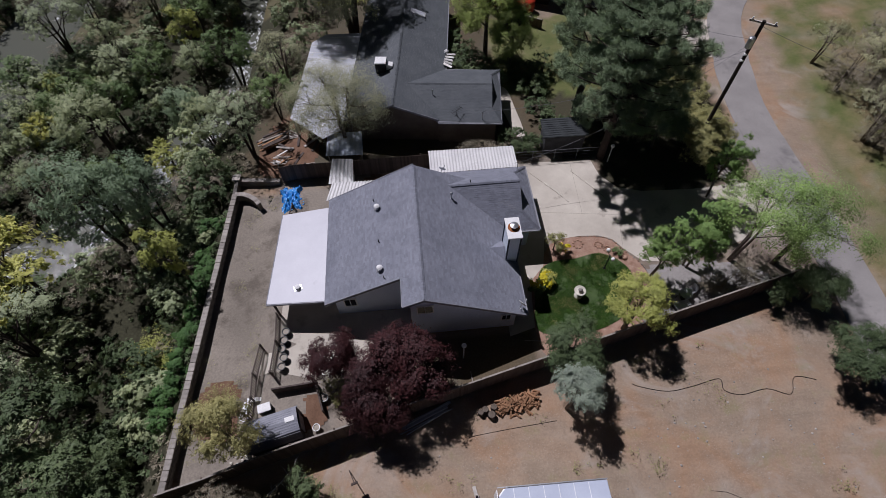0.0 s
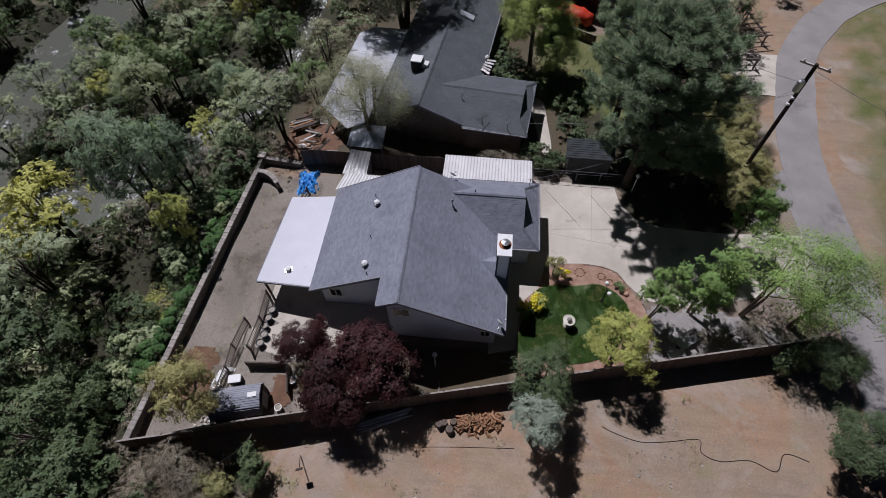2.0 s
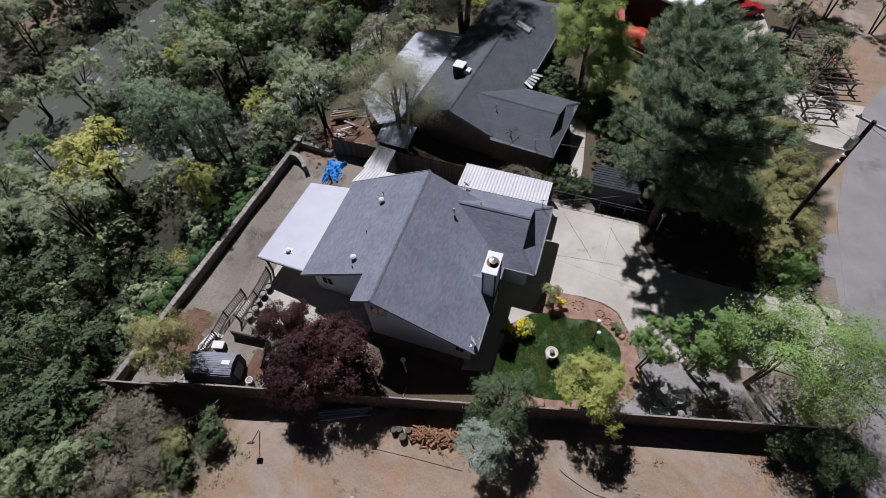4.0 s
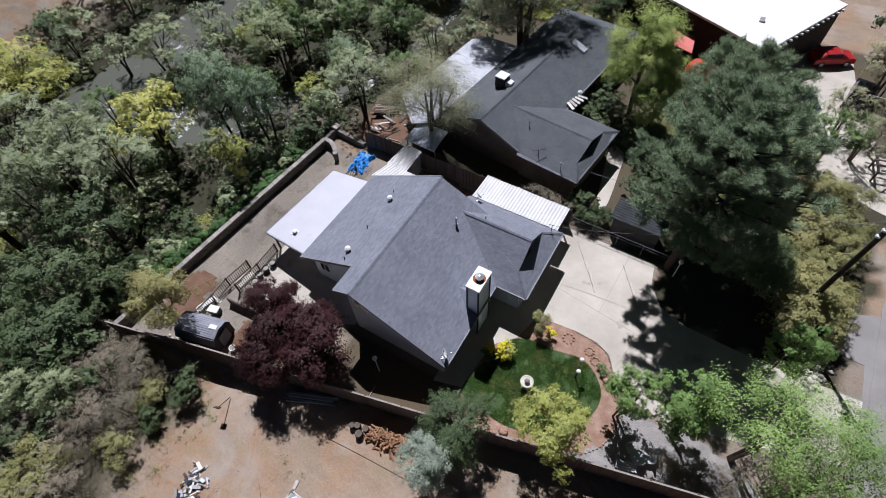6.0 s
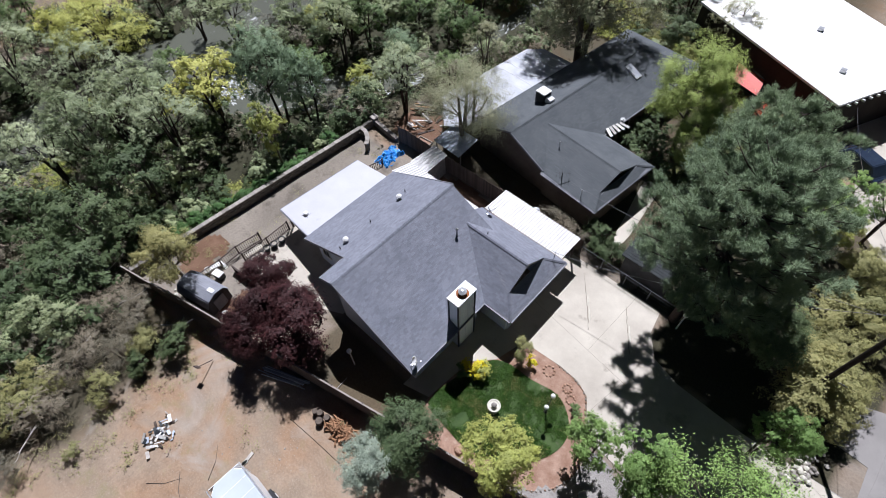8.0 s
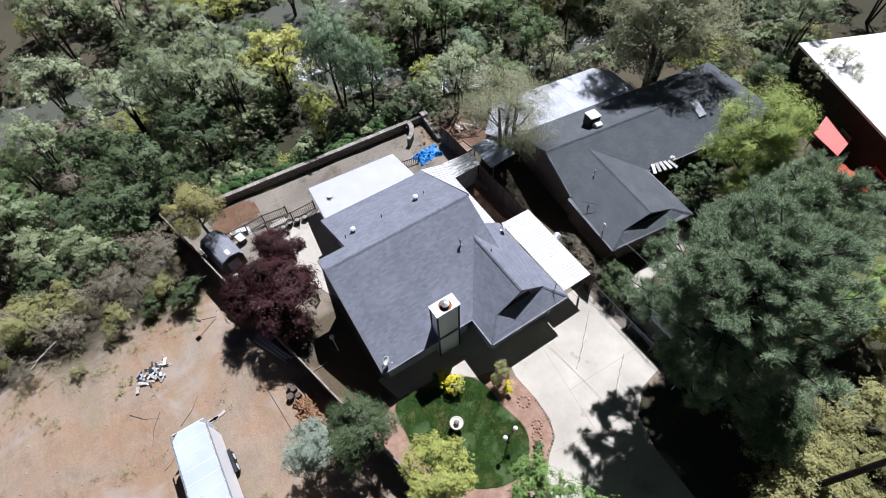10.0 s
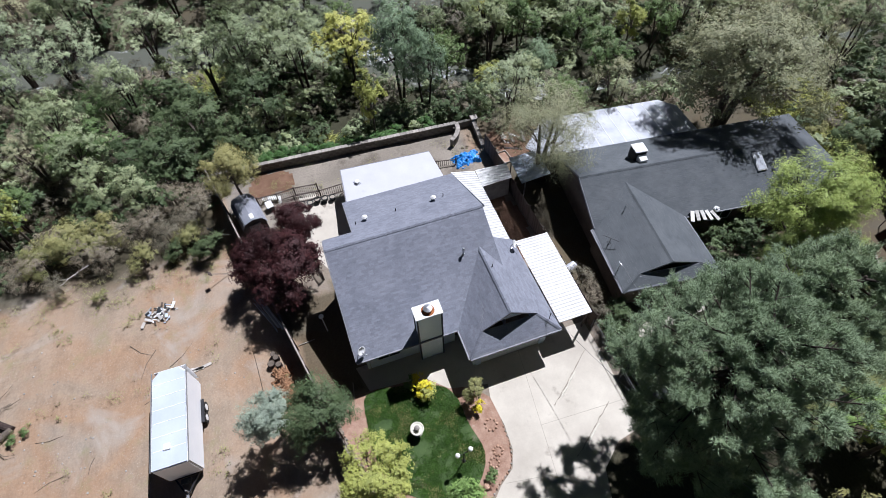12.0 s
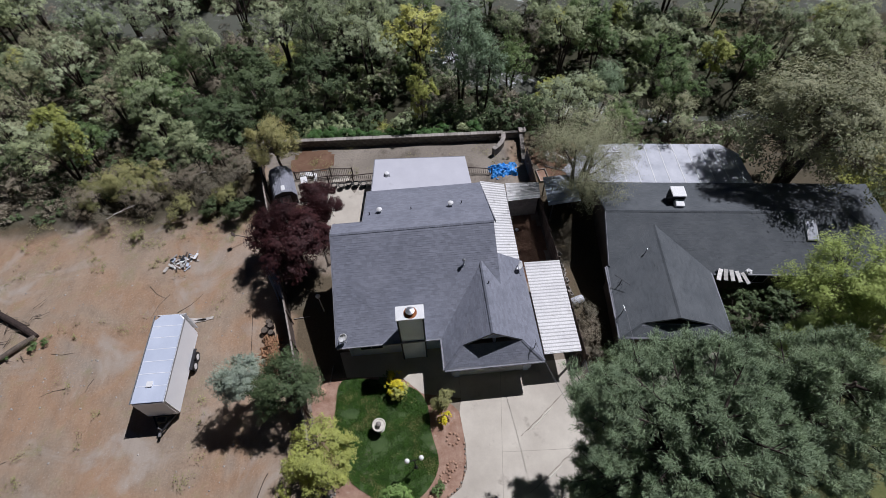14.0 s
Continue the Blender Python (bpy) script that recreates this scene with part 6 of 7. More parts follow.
def tarp_heap():
    n = 44
    b = Build()
    rng = np.random.default_rng(5)
    v = []
    for j in range(n):
        for i in range(n):
            u, w = i / (n - 1) * 2 - 1, j / (n - 1) * 2 - 1
            r = max(abs(u), abs(w))
            h = 0.75 * (1 - r ** 2.2) + 0.4 * noise.noise((u * 2.6, w * 2.6, 1)) + 0.36 * abs(noise.noise((u * 5, w * 5, 4))) + 0.16 * abs(noise.noise((u * 13, w * 11, 6)))
            v.append((u * 0.98 * (1 + 0.12 * noise.noise((w * 2, 0, 9))), w * 1.5 * (1 + 0.12 * noise.noise((u * 2, 5, 9))), max(0.02, h)))
    b.add(v, [(j * n + i, j * n + i + 1, (j + 1) * n + i + 1, (j + 1) * n + i) for j in range(n - 1) for i in range(n - 1)])
    ob = solid("tarpaulin", b, M_TARP, "crumpled bright blue tarpaulin over a heap", "tarpaulin", smooth=True, m=pose(-13.3, 25.6, -0.5, 0, 0, 6))


tarp_heap()
for k in range(9):
    rng = random.Random(500 + k)
    x, y = -16.5 + rng.random() * 6, 28.6 + rng.random() * 4.5
    a = rng.uniform(0, 3.1)
    solid("plank", Build().beam((x, y, ground_z(x, y) + 0.1), (x + 1.6 * math.cos(a), y + 1.6 * math.sin(a), ground_z(x, y) + 0.12), 0.2, 0.06), M_PALEWOOD if k % 2 else M_RAIL, "old plank lying in the neighbouring dirt yard", "plank", group="yard planks")
stack = thing("lumber_stack", "untidy stack of long brown boards in the dirt yard", "lumber", pose(-15.6, 33.0, -0.3, 0, 0, 32))
for k in range(18):
    rng = random.Random(610 + k)
    part("board", Build().box((rng.uniform(-0.3, 0.3), -0.75 + 0.26 * (k % 6) + rng.uniform(-0.06, 0.06), 0.06 + 0.09 * (k // 6)), (rng.uniform(1.8, 3.0), 0.18, 0.06), Euler((0, 0, rng.uniform(-0.12, 0.12))).to_matrix()), (M_FENCE, M_RAIL, M_WOOD, M_FENCETOP)[k % 4], stack)
heap = thing("board_heap", "loose heap of pale broken boards on red-brown dirt", "boards", pose(-14.6, 30.3, -0.3, 0, 0, -20))
for k in range(16):
    rng = random.Random(640 + k)
    part("board", Build().box((rng.gauss(0, 0.5), rng.gauss(0, 0.45), 0.08 + 0.03 * (k % 6)), (rng.uniform(0.5, 1.3), rng.uniform(0.08, 0.2), 0.03), Euler((rng.uniform(-0.15, 0.15), rng.uniform(-0.15, 0.15), rng.gauss(0.3, 0.5))).to_matrix()), (M_PALEWOOD, M_FENCETOP, M_TRASH, M_WOOD)[k % 4], heap)
pallet = thing("pallet", "weathered wooden pallet lying beside the house", "pallet", pose(-13.6, 33.3, -0.15, 0, 0, 10))
for k in range(6):
    part("slat", Build().box((0, -0.5 + 0.2 * k, 0.13), (1.15, 0.1, 0.025)), M_PALEWOOD, pallet)
for x in (-0.52, 0, 0.52):
    part("bearer", Build().box((x, 0, 0.06), (0.1, 1.12, 0.11)), M_FENCE, pallet)
frame_low = thing("bed_frame", "low timber planting-bed frame against the fence", "planter", pose(-12.3, 28.9, -0.1, 0, 0, 5))
for c, d in (((-0.7, -0.4, 0.15), (0.7, -0.4, 0.15)), ((-0.7, 0.4, 0.15), (0.7, 0.4, 0.15)), ((-0.7, -0.4, 0.15), (-0.7, 0.4, 0.15)), ((0.7, -0.4, 0.15), (0.7, 0.4, 0.15))):
    part("side", Build().beam(c, d, 0.06, 0.2), M_FENCETOP, frame_low)
part("soil", Build().box((0, 0, 0.08), (1.3, 0.74, 0.1)), M_BED, frame_low)
row = thing("block_row", "row of grey concrete blocks along the fence", "blocks")
blk = Build().box((-0.14, 0, 0), (0.1, 0.2, 0.2)).box((0.14, 0, 0), (0.1, 0.2, 0.2)).box((0, 0.085, 0), (0.2, 0.03, 0.2)).box((0, -0.085, 0), (0.2, 0.03, 0.2)).mesh("block", M_STONE)
for k in range(16):
    rng = random.Random(670 + k)
    ob = part("block", blk, None, row)
    ob.matrix_basis = pose(-3.9 + 0.24 * k + rng.uniform(-0.08, 0.08), 28.25 + rng.uniform(-0.12, 0.12), 0.1 + (0.2 if k % 5 == 0 else 0), 0, 0, rng.uniform(0, 90))
drape("bare_earth", smooth_loop([(-16.6, 29.2), (-12.5, 29.0), (-11.2, 31.5), (-12.2, 35.2), (-14.6, 36.4), (-16.4, 33.6)], 4), M_REDEARTH, "patch of red-brown earth in the neighbouring yard", "earth")
drape("bare_earth", smooth_loop([(-7.6, 25.2), (-2.4, 25.2), (-2.3, 27.2), (-7.6, 27.3)], 4), M_REDEARTH, "strip of red-brown earth between house and fence", "earth")
solid("ball", Build().ball((-6.6, 25.6, 0.16), 0.14, 10, 7), M_WHITE, "small white ball on the side yard dirt", "ball", smooth=True)
white_rocks = thing("rock_pile", "heap of pale rocks under the yard-corner tree", "rocks")
for k in range(22):
    rng = random.Random(690 + k)
    x, y = -15.0 + rng.gauss(0, 0.45), 6.2 + rng.gauss(0, 0.4)
    part("rock", Build().ball((x, y, ground_z(x, y) + 0.06), rng.uniform(0.09, 0.18), 7, 5, 0.7, 0.22, rng), M_CREAM if k % 3 else M_STONE, white_rocks)
barrel = thing("barrel", "pale grey plastic barrel lying beside the fence", "barrel", pose(0.3, 28.6, 0.35, 90, 0, 20))
part("body", Build().lathe((0, 0, -0.45), [(0.27, 0), (0.3, 0.1), (0.31, 0.45), (0.3, 0.8), (0.27, 0.9)], 14), M_CLEAR, barrel)
part("band", Build().lathe((0, 0, -0.2), [(0.32, 0), (0.32, 0.04)], 14), M_METAL, barrel)
gw = thing("wall_rocks", "pile of pale rounded rocks along the driveway edge", "rocks")
for k in range(95):
    rng = random.Random(900 + k)
    x, y = 22.6 + rng.gauss(0, 0.35), 22.2 + 3.2 * rng.random()
    part("rock", Build().ball((x, y, 0.1 + 0.15 * rng.random()), rng.uniform(0.08, 0.17), 7, 5, 0.7, 0.2, rng), M_CREAM if k % 2 else M_STONE, gw)

def ground_line(pts, r, lift=0.02):
    return Build().tube([(x, y, ground_z(x, y) + lift) for x, y in smooth_line(pts, 5)], r, 5)


solid("hose", ground_line([(9.6, 7.9), (10.15, 7.64), (11.78, 7.22), (13.5, 7.4), (15.27, 7.7), (15.3, 6.95), (16.3, 6.57), (18.0, 6.78), (19.37, 6.31), (20.1, 7.35), (21.4, 7.05)], 0.022), M_POLE, "long dark garden hose lying on the dirt field", "hose")
solid("cable", ground_line([(-1.2, 5.6), (-0.84, 5.67), (1.28, 5.87), (4.31, 6.09)], 0.016), M_POLE, "dark cable lying on the dirt near the woodpile", "cable")
fb = thing("fallen_branch", "thick forked dead brown branch on the dirt", "branch")
part("limb", Build().tube([(-4.6, -13.6, 0.2), (-3.0, -12.4, 0.3), (-1.8, -10.4, 0.22), (-0.9, -9.1, 0.12)], [0.2, 0.21, 0.24, 0.2], 10), M_BARKDARK, fb)
part("limb", Build().tube([(-0.95, -9.15, 0.15), (-0.2, -10.0, 0.25), (0.7, -10.9, 0.35), (1.5, -12.2, 0.3)], [0.2, 0.2, 0.16, 0.12], 10), M_BARK, fb)
for k in range(22):
    rng = random.Random(700 + k)
    p = Vector((rng.uniform(-3.4, 1.6), rng.uniform(-12.5, -8.9), 0.12))
    a = rng.uniform(0, 6.28)
    part("twig", Build().tube([p, p + Vector((0.5 * math.cos(a), 0.5 * math.sin(a), 0.12)), p + Vector((1.0 * math.cos(a + 0.3), 1.0 * math.sin(a + 0.3), 0.02))], [0.03, 0.02, 0.008], 5), M_BARK, fb)
for k in range(16):
    rng = random.Random(740 + k)
    x, y = rng.uniform(-9, 20), rng.uniform(-9, 6)
    a = rng.uniform(0, 6.28)
    if -1.5 < x < 7 and 0 < y < 3:
        continue
    p = Vector((x, y, ground_z(x, y) + 0.02))
    d = Vector((math.cos(a), math.sin(a), 0)) * rng.uniform(0.4, 1.1)
    tw = solid("twig", Build().tube([p - d, p + Vector((d.y, -d.x, 0)) * 0.15, p + d], [0.02, 0.016, 0.006], 5), M_BARK, "thin dead twig lying on the dirt field", "twig", "field twigs")
peb = [Build().ball((0, 0, 0), 0.06, 6, 4, 0.6, 0.25, random.Random(80 + k)).mesh("pebble", M_STONE) for k in range(3)]
ps = thing("field_stones", "scattered small pale stones on the dirt field", "stones")
for k in range(220):
    rng = random.Random(3000 + k)
    cx, cy = rng.choice(((12, 4), (16, 7.5), (2, -6), (-4, -8), (8, 3), (-2, 4), (19, 4), (4, -9)))
    x, y = cx + rng.gauss(0, 2.6), cy + rng.gauss(0, 2.0)
    if y > fence_y(x) - 1 or (-1.5 < x < 7 and 0 < y < 3):
        continue
    ob = part("pebble", peb[k % 3], None, ps)
    q = rng.uniform(0.4, 1.3)
    ob.matrix_basis = pose(x, y, ground_z(x, y), 0, 0, rng.uniform(0, 360)) @ Matrix.Diagonal((q, q, q, 1))

# low pale wall beyond the brush
solid("garden_wall", Build().beam((-9.8, 62.2, 0.45), (-5.6, 73.5, 0.45), 0.3, 1.1), M_STONE, "long low pale stone wall in the brush", "wall", kind="structure")


# ---- trees and shrubs ----
def leaf_cloud(centres, radii, per, size, rng, slim=0.55, droop=0.0, flat=0.7, spray=13, tight=0.2, ways=None):
    """Small leaf faces gathered in sprays, the sprays gathered in clumps."""
    m = max(2, per // spray)
    k = len(centres) * m
    rs = np.repeat(radii, m)[:, None]
    ds = rng.normal(0, 1, (k, 3)) + np.array([0, 0, 0.35])
    ds /= np.linalg.norm(ds, axis=1)[:, None]
    sub = np.repeat(centres, m, 0) + ds * rs * rng.uniform(0.45, 1.05, (k, 1)) * np.array([1, 1, flat])
    n = k * spray
    d = np.repeat(ds, spray, 0)
    p = np.repeat(sub, spray, 0) + rng.normal(0, 1, (n, 3)) * np.repeat(rs, spray, 0) * tight * np.array([1, 1, 0.8])
    nrm = 0.4 * d + rng.normal(0, 0.24, (n, 3)) + np.array([-0.12, 0.14, 0.5])
    if ways is not None:
        nrm += 0.6 * np.repeat(ways, m * spray, 0)
    nrm /= np.linalg.norm(nrm, axis=1)[:, None]
    a = rng.normal(0, 1, (n, 3)) - np.array([0, 0, droop * 2])
    a -= nrm * np.sum(a * nrm, axis=1)[:, None]
    a /= np.linalg.norm(a, axis=1)[:, None]
    q = np.cross(nrm, a)
    s = size * rng.uniform(0.6, 1.4, (n, 1))
    v = np.empty((n, 3, 3))
    v[:, 0] = p - a * s
    v[:, 1] = p + q * s * slim + a * s * 0.7
    v[:, 2] = p - q * s * slim + a * s * 0.7
    return v.reshape(-1, 3)


def needle_cloud(tips, ways, per, length, width, rng):
    """Brushes of long needles that fan out from the end of each shoot."""
    n = len(tips) * per
    w = np.repeat(ways, per, 0) + rng.normal(0, 0.75, (n, 3))
    w /= np.linalg.norm(w, axis=1)[:, None]
    root = np.repeat(tips, per, 0) - np.repeat(ways, per, 0) * rng.uniform(0, 0.4, (n, 1)) + rng.normal(0, 0.085, (n, 3))
    q = np.cross(w, np.array([-0.2, 0.25, 1.0]) + rng.normal(0, 0.3, (n, 3)))
    q /= np.linalg.norm(q, axis=1)[:, None]
    ln = length * rng.uniform(0.6, 1.3, (n, 1))
    v = np.empty((n, 3, 3))
    v[:, 0] = root - q * width
    v[:, 1] = root + q * width
    v[:, 2] = root + w * ln
    return v.reshape(-1, 3)


def limbs(hubs, centres, owner, top_h, r0, rng, stems=1, thin=1.0):
    """A trunk or several stems, a limb to the hub of each lobe, and a twig from there to each clump of leaves."""
    b = Build()
    axes = []
    for s in range(stems):
        ang = 6.283 * s / stems + rng.uniform(0, 1)
        spread = 0.0 if stems == 1 else 0.25
        top = Vector((spread * top_h * math.cos(ang) * 0.5, spread * top_h * math.sin(ang) * 0.5, top_h))
        mid = top * 0.5 + Vector((rng.uniform(-0.12, 0.12) * top_h * 0.4, rng.uniform(-0.12, 0.12) * top_h * 0.4, 0))
        b.tube([(0.1 * math.cos(ang) * (stems > 1), 0.1 * math.sin(ang) * (stems > 1), -0.4), tuple(mid), tuple(top)], [r0, r0 * 0.75, r0 * 0.3], 6)
        axes.append((mid, top))
    for i, h in enumerate(hubs):
        h = Vector(h)
        mid, top = min(axes, key=lambda a: (a[1] - h).length)
        st = mid.lerp(top, rng.uniform(0.0, 0.7))
        bend = st.lerp(h, 0.55) + Vector((rng.uniform(-0.2, 0.2), rng.uniform(-0.2, 0.2), rng.uniform(-0.25, 0.05))) * (h - st).length * 0.5
        w = r0 * rng.uniform(0.35, 0.5) * (0.5 + 0.5 * thin)
        b.tube([tuple(st), tuple(bend), tuple(h)], [w, w * 0.75, w * 0.45], 5, False)
        for c, o in zip(centres, owner):
            if o == i:
                c = Vector(c)
                k = bend.lerp(h, rng.uniform(0.3, 1.0))
                u = w * rng.uniform(0.3, 0.5) * thin
                b.tube([tuple(k), tuple(k.lerp(c, 0.55) + Vector((rng.uniform(-0.1, 0.1), rng.uniform(-0.1, 0.1), rng.uniform(-0.12, 0.08))) * (c - k).length), tuple(c)], [u, u * 0.6, u * 0.25], 3, False)
    return b


def tree_template(name, seed, height, rx, rz, leaf, bark, n_clumps, per, size, clump=0.34, crown_lift=0.0, droop=0.0, slim=0.55, stems=1, trunk=0.14, label="", category="tree", lobes=7, uneven=0.3, flat=0.75, thin=1.0, tight=0.15):
    """A tree whose crown is several rounded lobes with gaps between them, each a shell of leaf clumps."""
    rng = np.random.default_rng(seed)
    pr = random.Random(seed)
    cz = height - rz
    dims = np.array([rx, rx, rz])
    hubs, sizes = [], []
    for i in range(lobes):
        up = 1 - 1.45 * (i + 0.5) / lobes
        a = 2.39996 * i + pr.uniform(-0.35, 0.35)
        side = math.sqrt(max(0.0, 1 - up * up))
        q = 1 + uneven * pr.uniform(-1, 0.7)
        hubs.append(np.array([side * math.cos(a), side * math.sin(a), up]) * dims * 0.56 * q + np.array([0, 0, cz]))
        sizes.append(pr.uniform(0.42, 0.58) * (1.25 if lobes < 5 else 1.0))
    hubs = np.array(hubs) if lobes > 1 else np.array([[0, 0, cz]])
    sizes = np.array(sizes) if lobes > 1 else np.array([0.85])
    owner = rng.integers(0, len(hubs), n_clumps)
    d = rng.normal(0, 1, (n_clumps, 3))
    out = (hubs[owner] - np.array([0, 0, cz])) / dims
    d += 1.1 * out + np.array([0, 0, 0.3])
    d /= np.linalg.norm(d, axis=1)[:, None]
    c = hubs[owner] + d * dims * (sizes[owner] * rng.uniform(0.5, 1.0, n_clumps))[:, None]
    c[:, 2] = np.maximum(c[:, 2], 0.25 + crown_lift)
    r = clump * rx * rng.uniform(0.6, 1.2, n_clumps)
    t = thing(name, label, category)
    part("trunk", limbs(hubs, c, owner, height * 0.72, trunk, pr, stems=stems, thin=thin), bark, t, smooth=True)
    part("crown", fast_mesh("crown", leaf_cloud(c, r, per, size, rng, slim, droop, flat, 13, tight, d), 3, leaf), leaf, t)
    return t


def put(t, x, y, s=1.0, turn=0.0, z=None, sz=None):
    """Moves a template to its place, or copies it if it stands already."""
    z = ground_z(x, y) if z is None else z
    m = pose(x, y, z, 0, 0, turn) @ Matrix.Diagonal((s, s, sz or s, 1))
    if "placed" in t:
        ob = copy_from(t, m)
    else:
        t.matrix_basis = m
        t["placed"] = 1
        ob = t
    return ob


def copy_from(t, m):
    ob = copy_thing(t, Matrix.Identity(4))
    ob.matrix_basis = m
    return ob


# plum trees
plum = tree_template("plum_tree", 11, 4.9, 2.35, 1.9, L_PLUM, M_BARKDARK, 80, 330, 0.068, 0.3, 0.7, label="purple-leaved plum tree inside the board fence", stems=2)
put(plum, -4.6, 9.4, 1.06, 20, 0)
put(plum, -6.5, 7.9, 0.92, 140, 0)
put(plum, -9.2, 10.5, 0.7, 250, 0, 0.8)
plum["group"] = "plum trees"


# the large pine
def pine(name, seed, height, reach, label, boughs=110, plumes=4, tufts=9, per=46):
    """A pine with a lobed crown: boughs carry plumes, and each plume is a dome of needle tufts."""
    rng = np.random.default_rng(seed)
    pr = random.Random(seed)
    t = thing(name, label, "pine tree")
    b = Build()
    b.tube([(0, 0, -0.5), (0.15, 0.1, height * 0.5), (0.05, -0.1, height * 0.96)], [0.36, 0.24, 0.05], 9)
    tips, ways = [], []
    for k in range(boughs):
        f = (k + 0.5) / boughs
        z = height * (0.32 + 0.65 * f ** 0.85)
        rise = (z - 0.62 * height) / (0.36 * height if z > 0.62 * height else 0.37 * height)
        a = k * 2.39996 + pr.uniform(-0.4, 0.4)
        lobe = 1 + 0.4 * noise.noise((math.cos(a) * 2.4, math.sin(a) * 2.4, f * 5 + seed))
        w = reach * math.sqrt(max(0.03, 1 - rise * rise)) * lobe
        out = w * pr.uniform(0.78, 1.0) if k % 3 else w * pr.uniform(0.3, 0.6)
        st = Vector((0.1, 0, max(1.0, z - 0.3 * out)))
        end = Vector((out * math.cos(a), out * math.sin(a), z + 0.14 * out))
        mid = st.lerp(end, 0.55) - Vector((0, 0, 0.25))
        b.tube([tuple(st), tuple(mid), tuple(end)], [0.07, 0.045, 0.015], 4, False)
        side = Vector((-math.sin(a), math.cos(a), 0))
        for j in range(plumes):
            u = (1.0, 0.72, 0.5, 0.25, 0.85)[j % 5] + pr.uniform(-0.1, 0.08)
            lat = (0.0, 0.75, -0.75, 0.0, 0.5)[j % 5] * pr.uniform(0.6, 1.3)
            p = mid.lerp(end, u) + side * lat + Vector((0, 0, pr.uniform(-0.15, 0.2)))
            b.tube([tuple(mid.lerp(end, max(0.0, u - 0.3))), tuple(p)], [0.025, 0.01], 3, False)
            size = pr.uniform(0.34, 0.56)
            for i in range(tufts):
                d = Vector((pr.gauss(0, 1), pr.gauss(0, 1), pr.gauss(0.45, 0.8))).normalized()
                q = p + Vector((d.x, d.y, d.z * 0.65)) * size * pr.uniform(0.6, 1.0)
                way = (d * 0.7 + Vector((math.cos(a) * 0.25, math.sin(a) * 0.25, 0.65))).normalized()
                tips.append(tuple(q))
                ways.append(tuple(way))
    part("trunk", b, M_BARKDARK, t, smooth=True)
    v = needle_cloud(np.array(tips), np.array(ways), per, 0.17, 0.015, rng)
    part("crown", fast_mesh("crown", v, 3, L_PINE), L_PINE, t)
    return t


pn = pine("pine_tree", 31, 15.3, 5.1, "huge grey-green pine casting deep shade on the driveway", 122, 5, 9, 58)
put(pn, 12.8, 27.5, 1.0, 0, 0)
pn2 = pine("pine_tree", 36, 14.2, 3.8, "tall grey-green pine behind the huge one", 72, 5, 9, 54)
put(pn2, 11.9, 33.2, 1.0, 0, 0)

darkbush = tree_template("oak_tree", 41, 4.8, 1.95, 1.75, L_DARK, M_BARK, 70, 300, 0.055, 0.32, 0.6, label="small dense dark green oak at the board fence")
put(darkbush, 5.7, 9.4, 1.0, 0, 0)
blue = tree_template("silver_shrub_tree", 42, 5.1, 1.45, 1.25, L_BLUE, M_BARK, 70, 300, 0.045, 0.3, 2.0, label="rounded silver-green small tree on bare dirt", uneven=0.15)
put(blue, 5.1, 6.8, 1.0, 0, 0)
yel = tree_template("maple_tree", 43, 5.5, 2.0, 1.65, L_LIME, M_BARK, 80, 230, 0.055, 0.26, 1.3, label="lime-green young maple in the front garden", stems=2)
put(yel, 10.2, 11.8, 1.0, 0, 0)
bright = tree_template("young_tree", 44, 5.4, 1.55, 2.5, L_BRIGHT, M_BARK, 64, 208, 0.055, 0.26, 0.4, label="spring-green young tree beside the driveway", trunk=0.08, stems=2)
put(bright, 13.1, 15.5, 0.92, 0, 0, 1.16)
put(bright, 16.0, 16.1, 1.15, 100, 0, 1.3)
put(bright, 20.3, 22.4, 1.0, 200, 0, 1.25)
put(bright, 16.9, 40.2, 1.25, 60, 0)
put(bright, 16.0, 37.6, 1.1, 300, 0)
airy = tree_template("mesquite_tree", 45, 6.6, 3.6, 2.2, L_BRIGHT, M_BARK, 120, 117, 0.055, 0.2, 1.3, thin=0.6, tight=0.3, label="airy light green tree with visible branches by the lane", trunk=0.12, stems=3)
put(airy, 19.6, 16.4, 1.0, 0, 0, 1.28)
put(airy, 22.6, 15.8, 0.95, 120, 0, 1.2)
olive = tree_template("olive_tree", 46, 4.6, 1.95, 1.6, L_OLIVE, M_BARK, 60, 260, 0.055, 0.3, 0.7, label="tan-olive leafy tree in the dirt yard corner")
put(olive, -15.1, 6.7, 1.0, 0, sz=1.42)
for x, y, s, t in ((20.6, 30.6, 0.55, 60), (20.8, 37.4, 0.85, 200), (20.4, 34.6, 0.6, 300), (22.6, 33.6, 0.6, 30)):
    put(olive, x, y, s, t, 0)
bare = tree_template("bare_tree", 47, 7.4, 3.6, 2.9, L_TWIG, M_BARK, 210, 208, 0.06, 0.22, 1.4, label="nearly leafless grey tree beside the patio roofs", trunk=0.2, stems=3, slim=0.26, thin=0.5, tight=0.26, lobes=9)
put(bare, -8.7, 30.5, 1.15, 0, 0)
ngreen = tree_template("willow_tree", 48, 10.2, 3.3, 4.4, L_FRESH, M_BARK, 160, 364, 0.07, 0.25, 0.8, label="tall bright green tree beside the dark-roofed house", trunk=0.25, droop=0.3, lobes=10, uneven=0.15, slim=0.4)
put(ngreen, 4.9, 42.2, 1.0, 0, 0)
put(ngreen, 7.0, 40.4, 0.66, 90, 0)
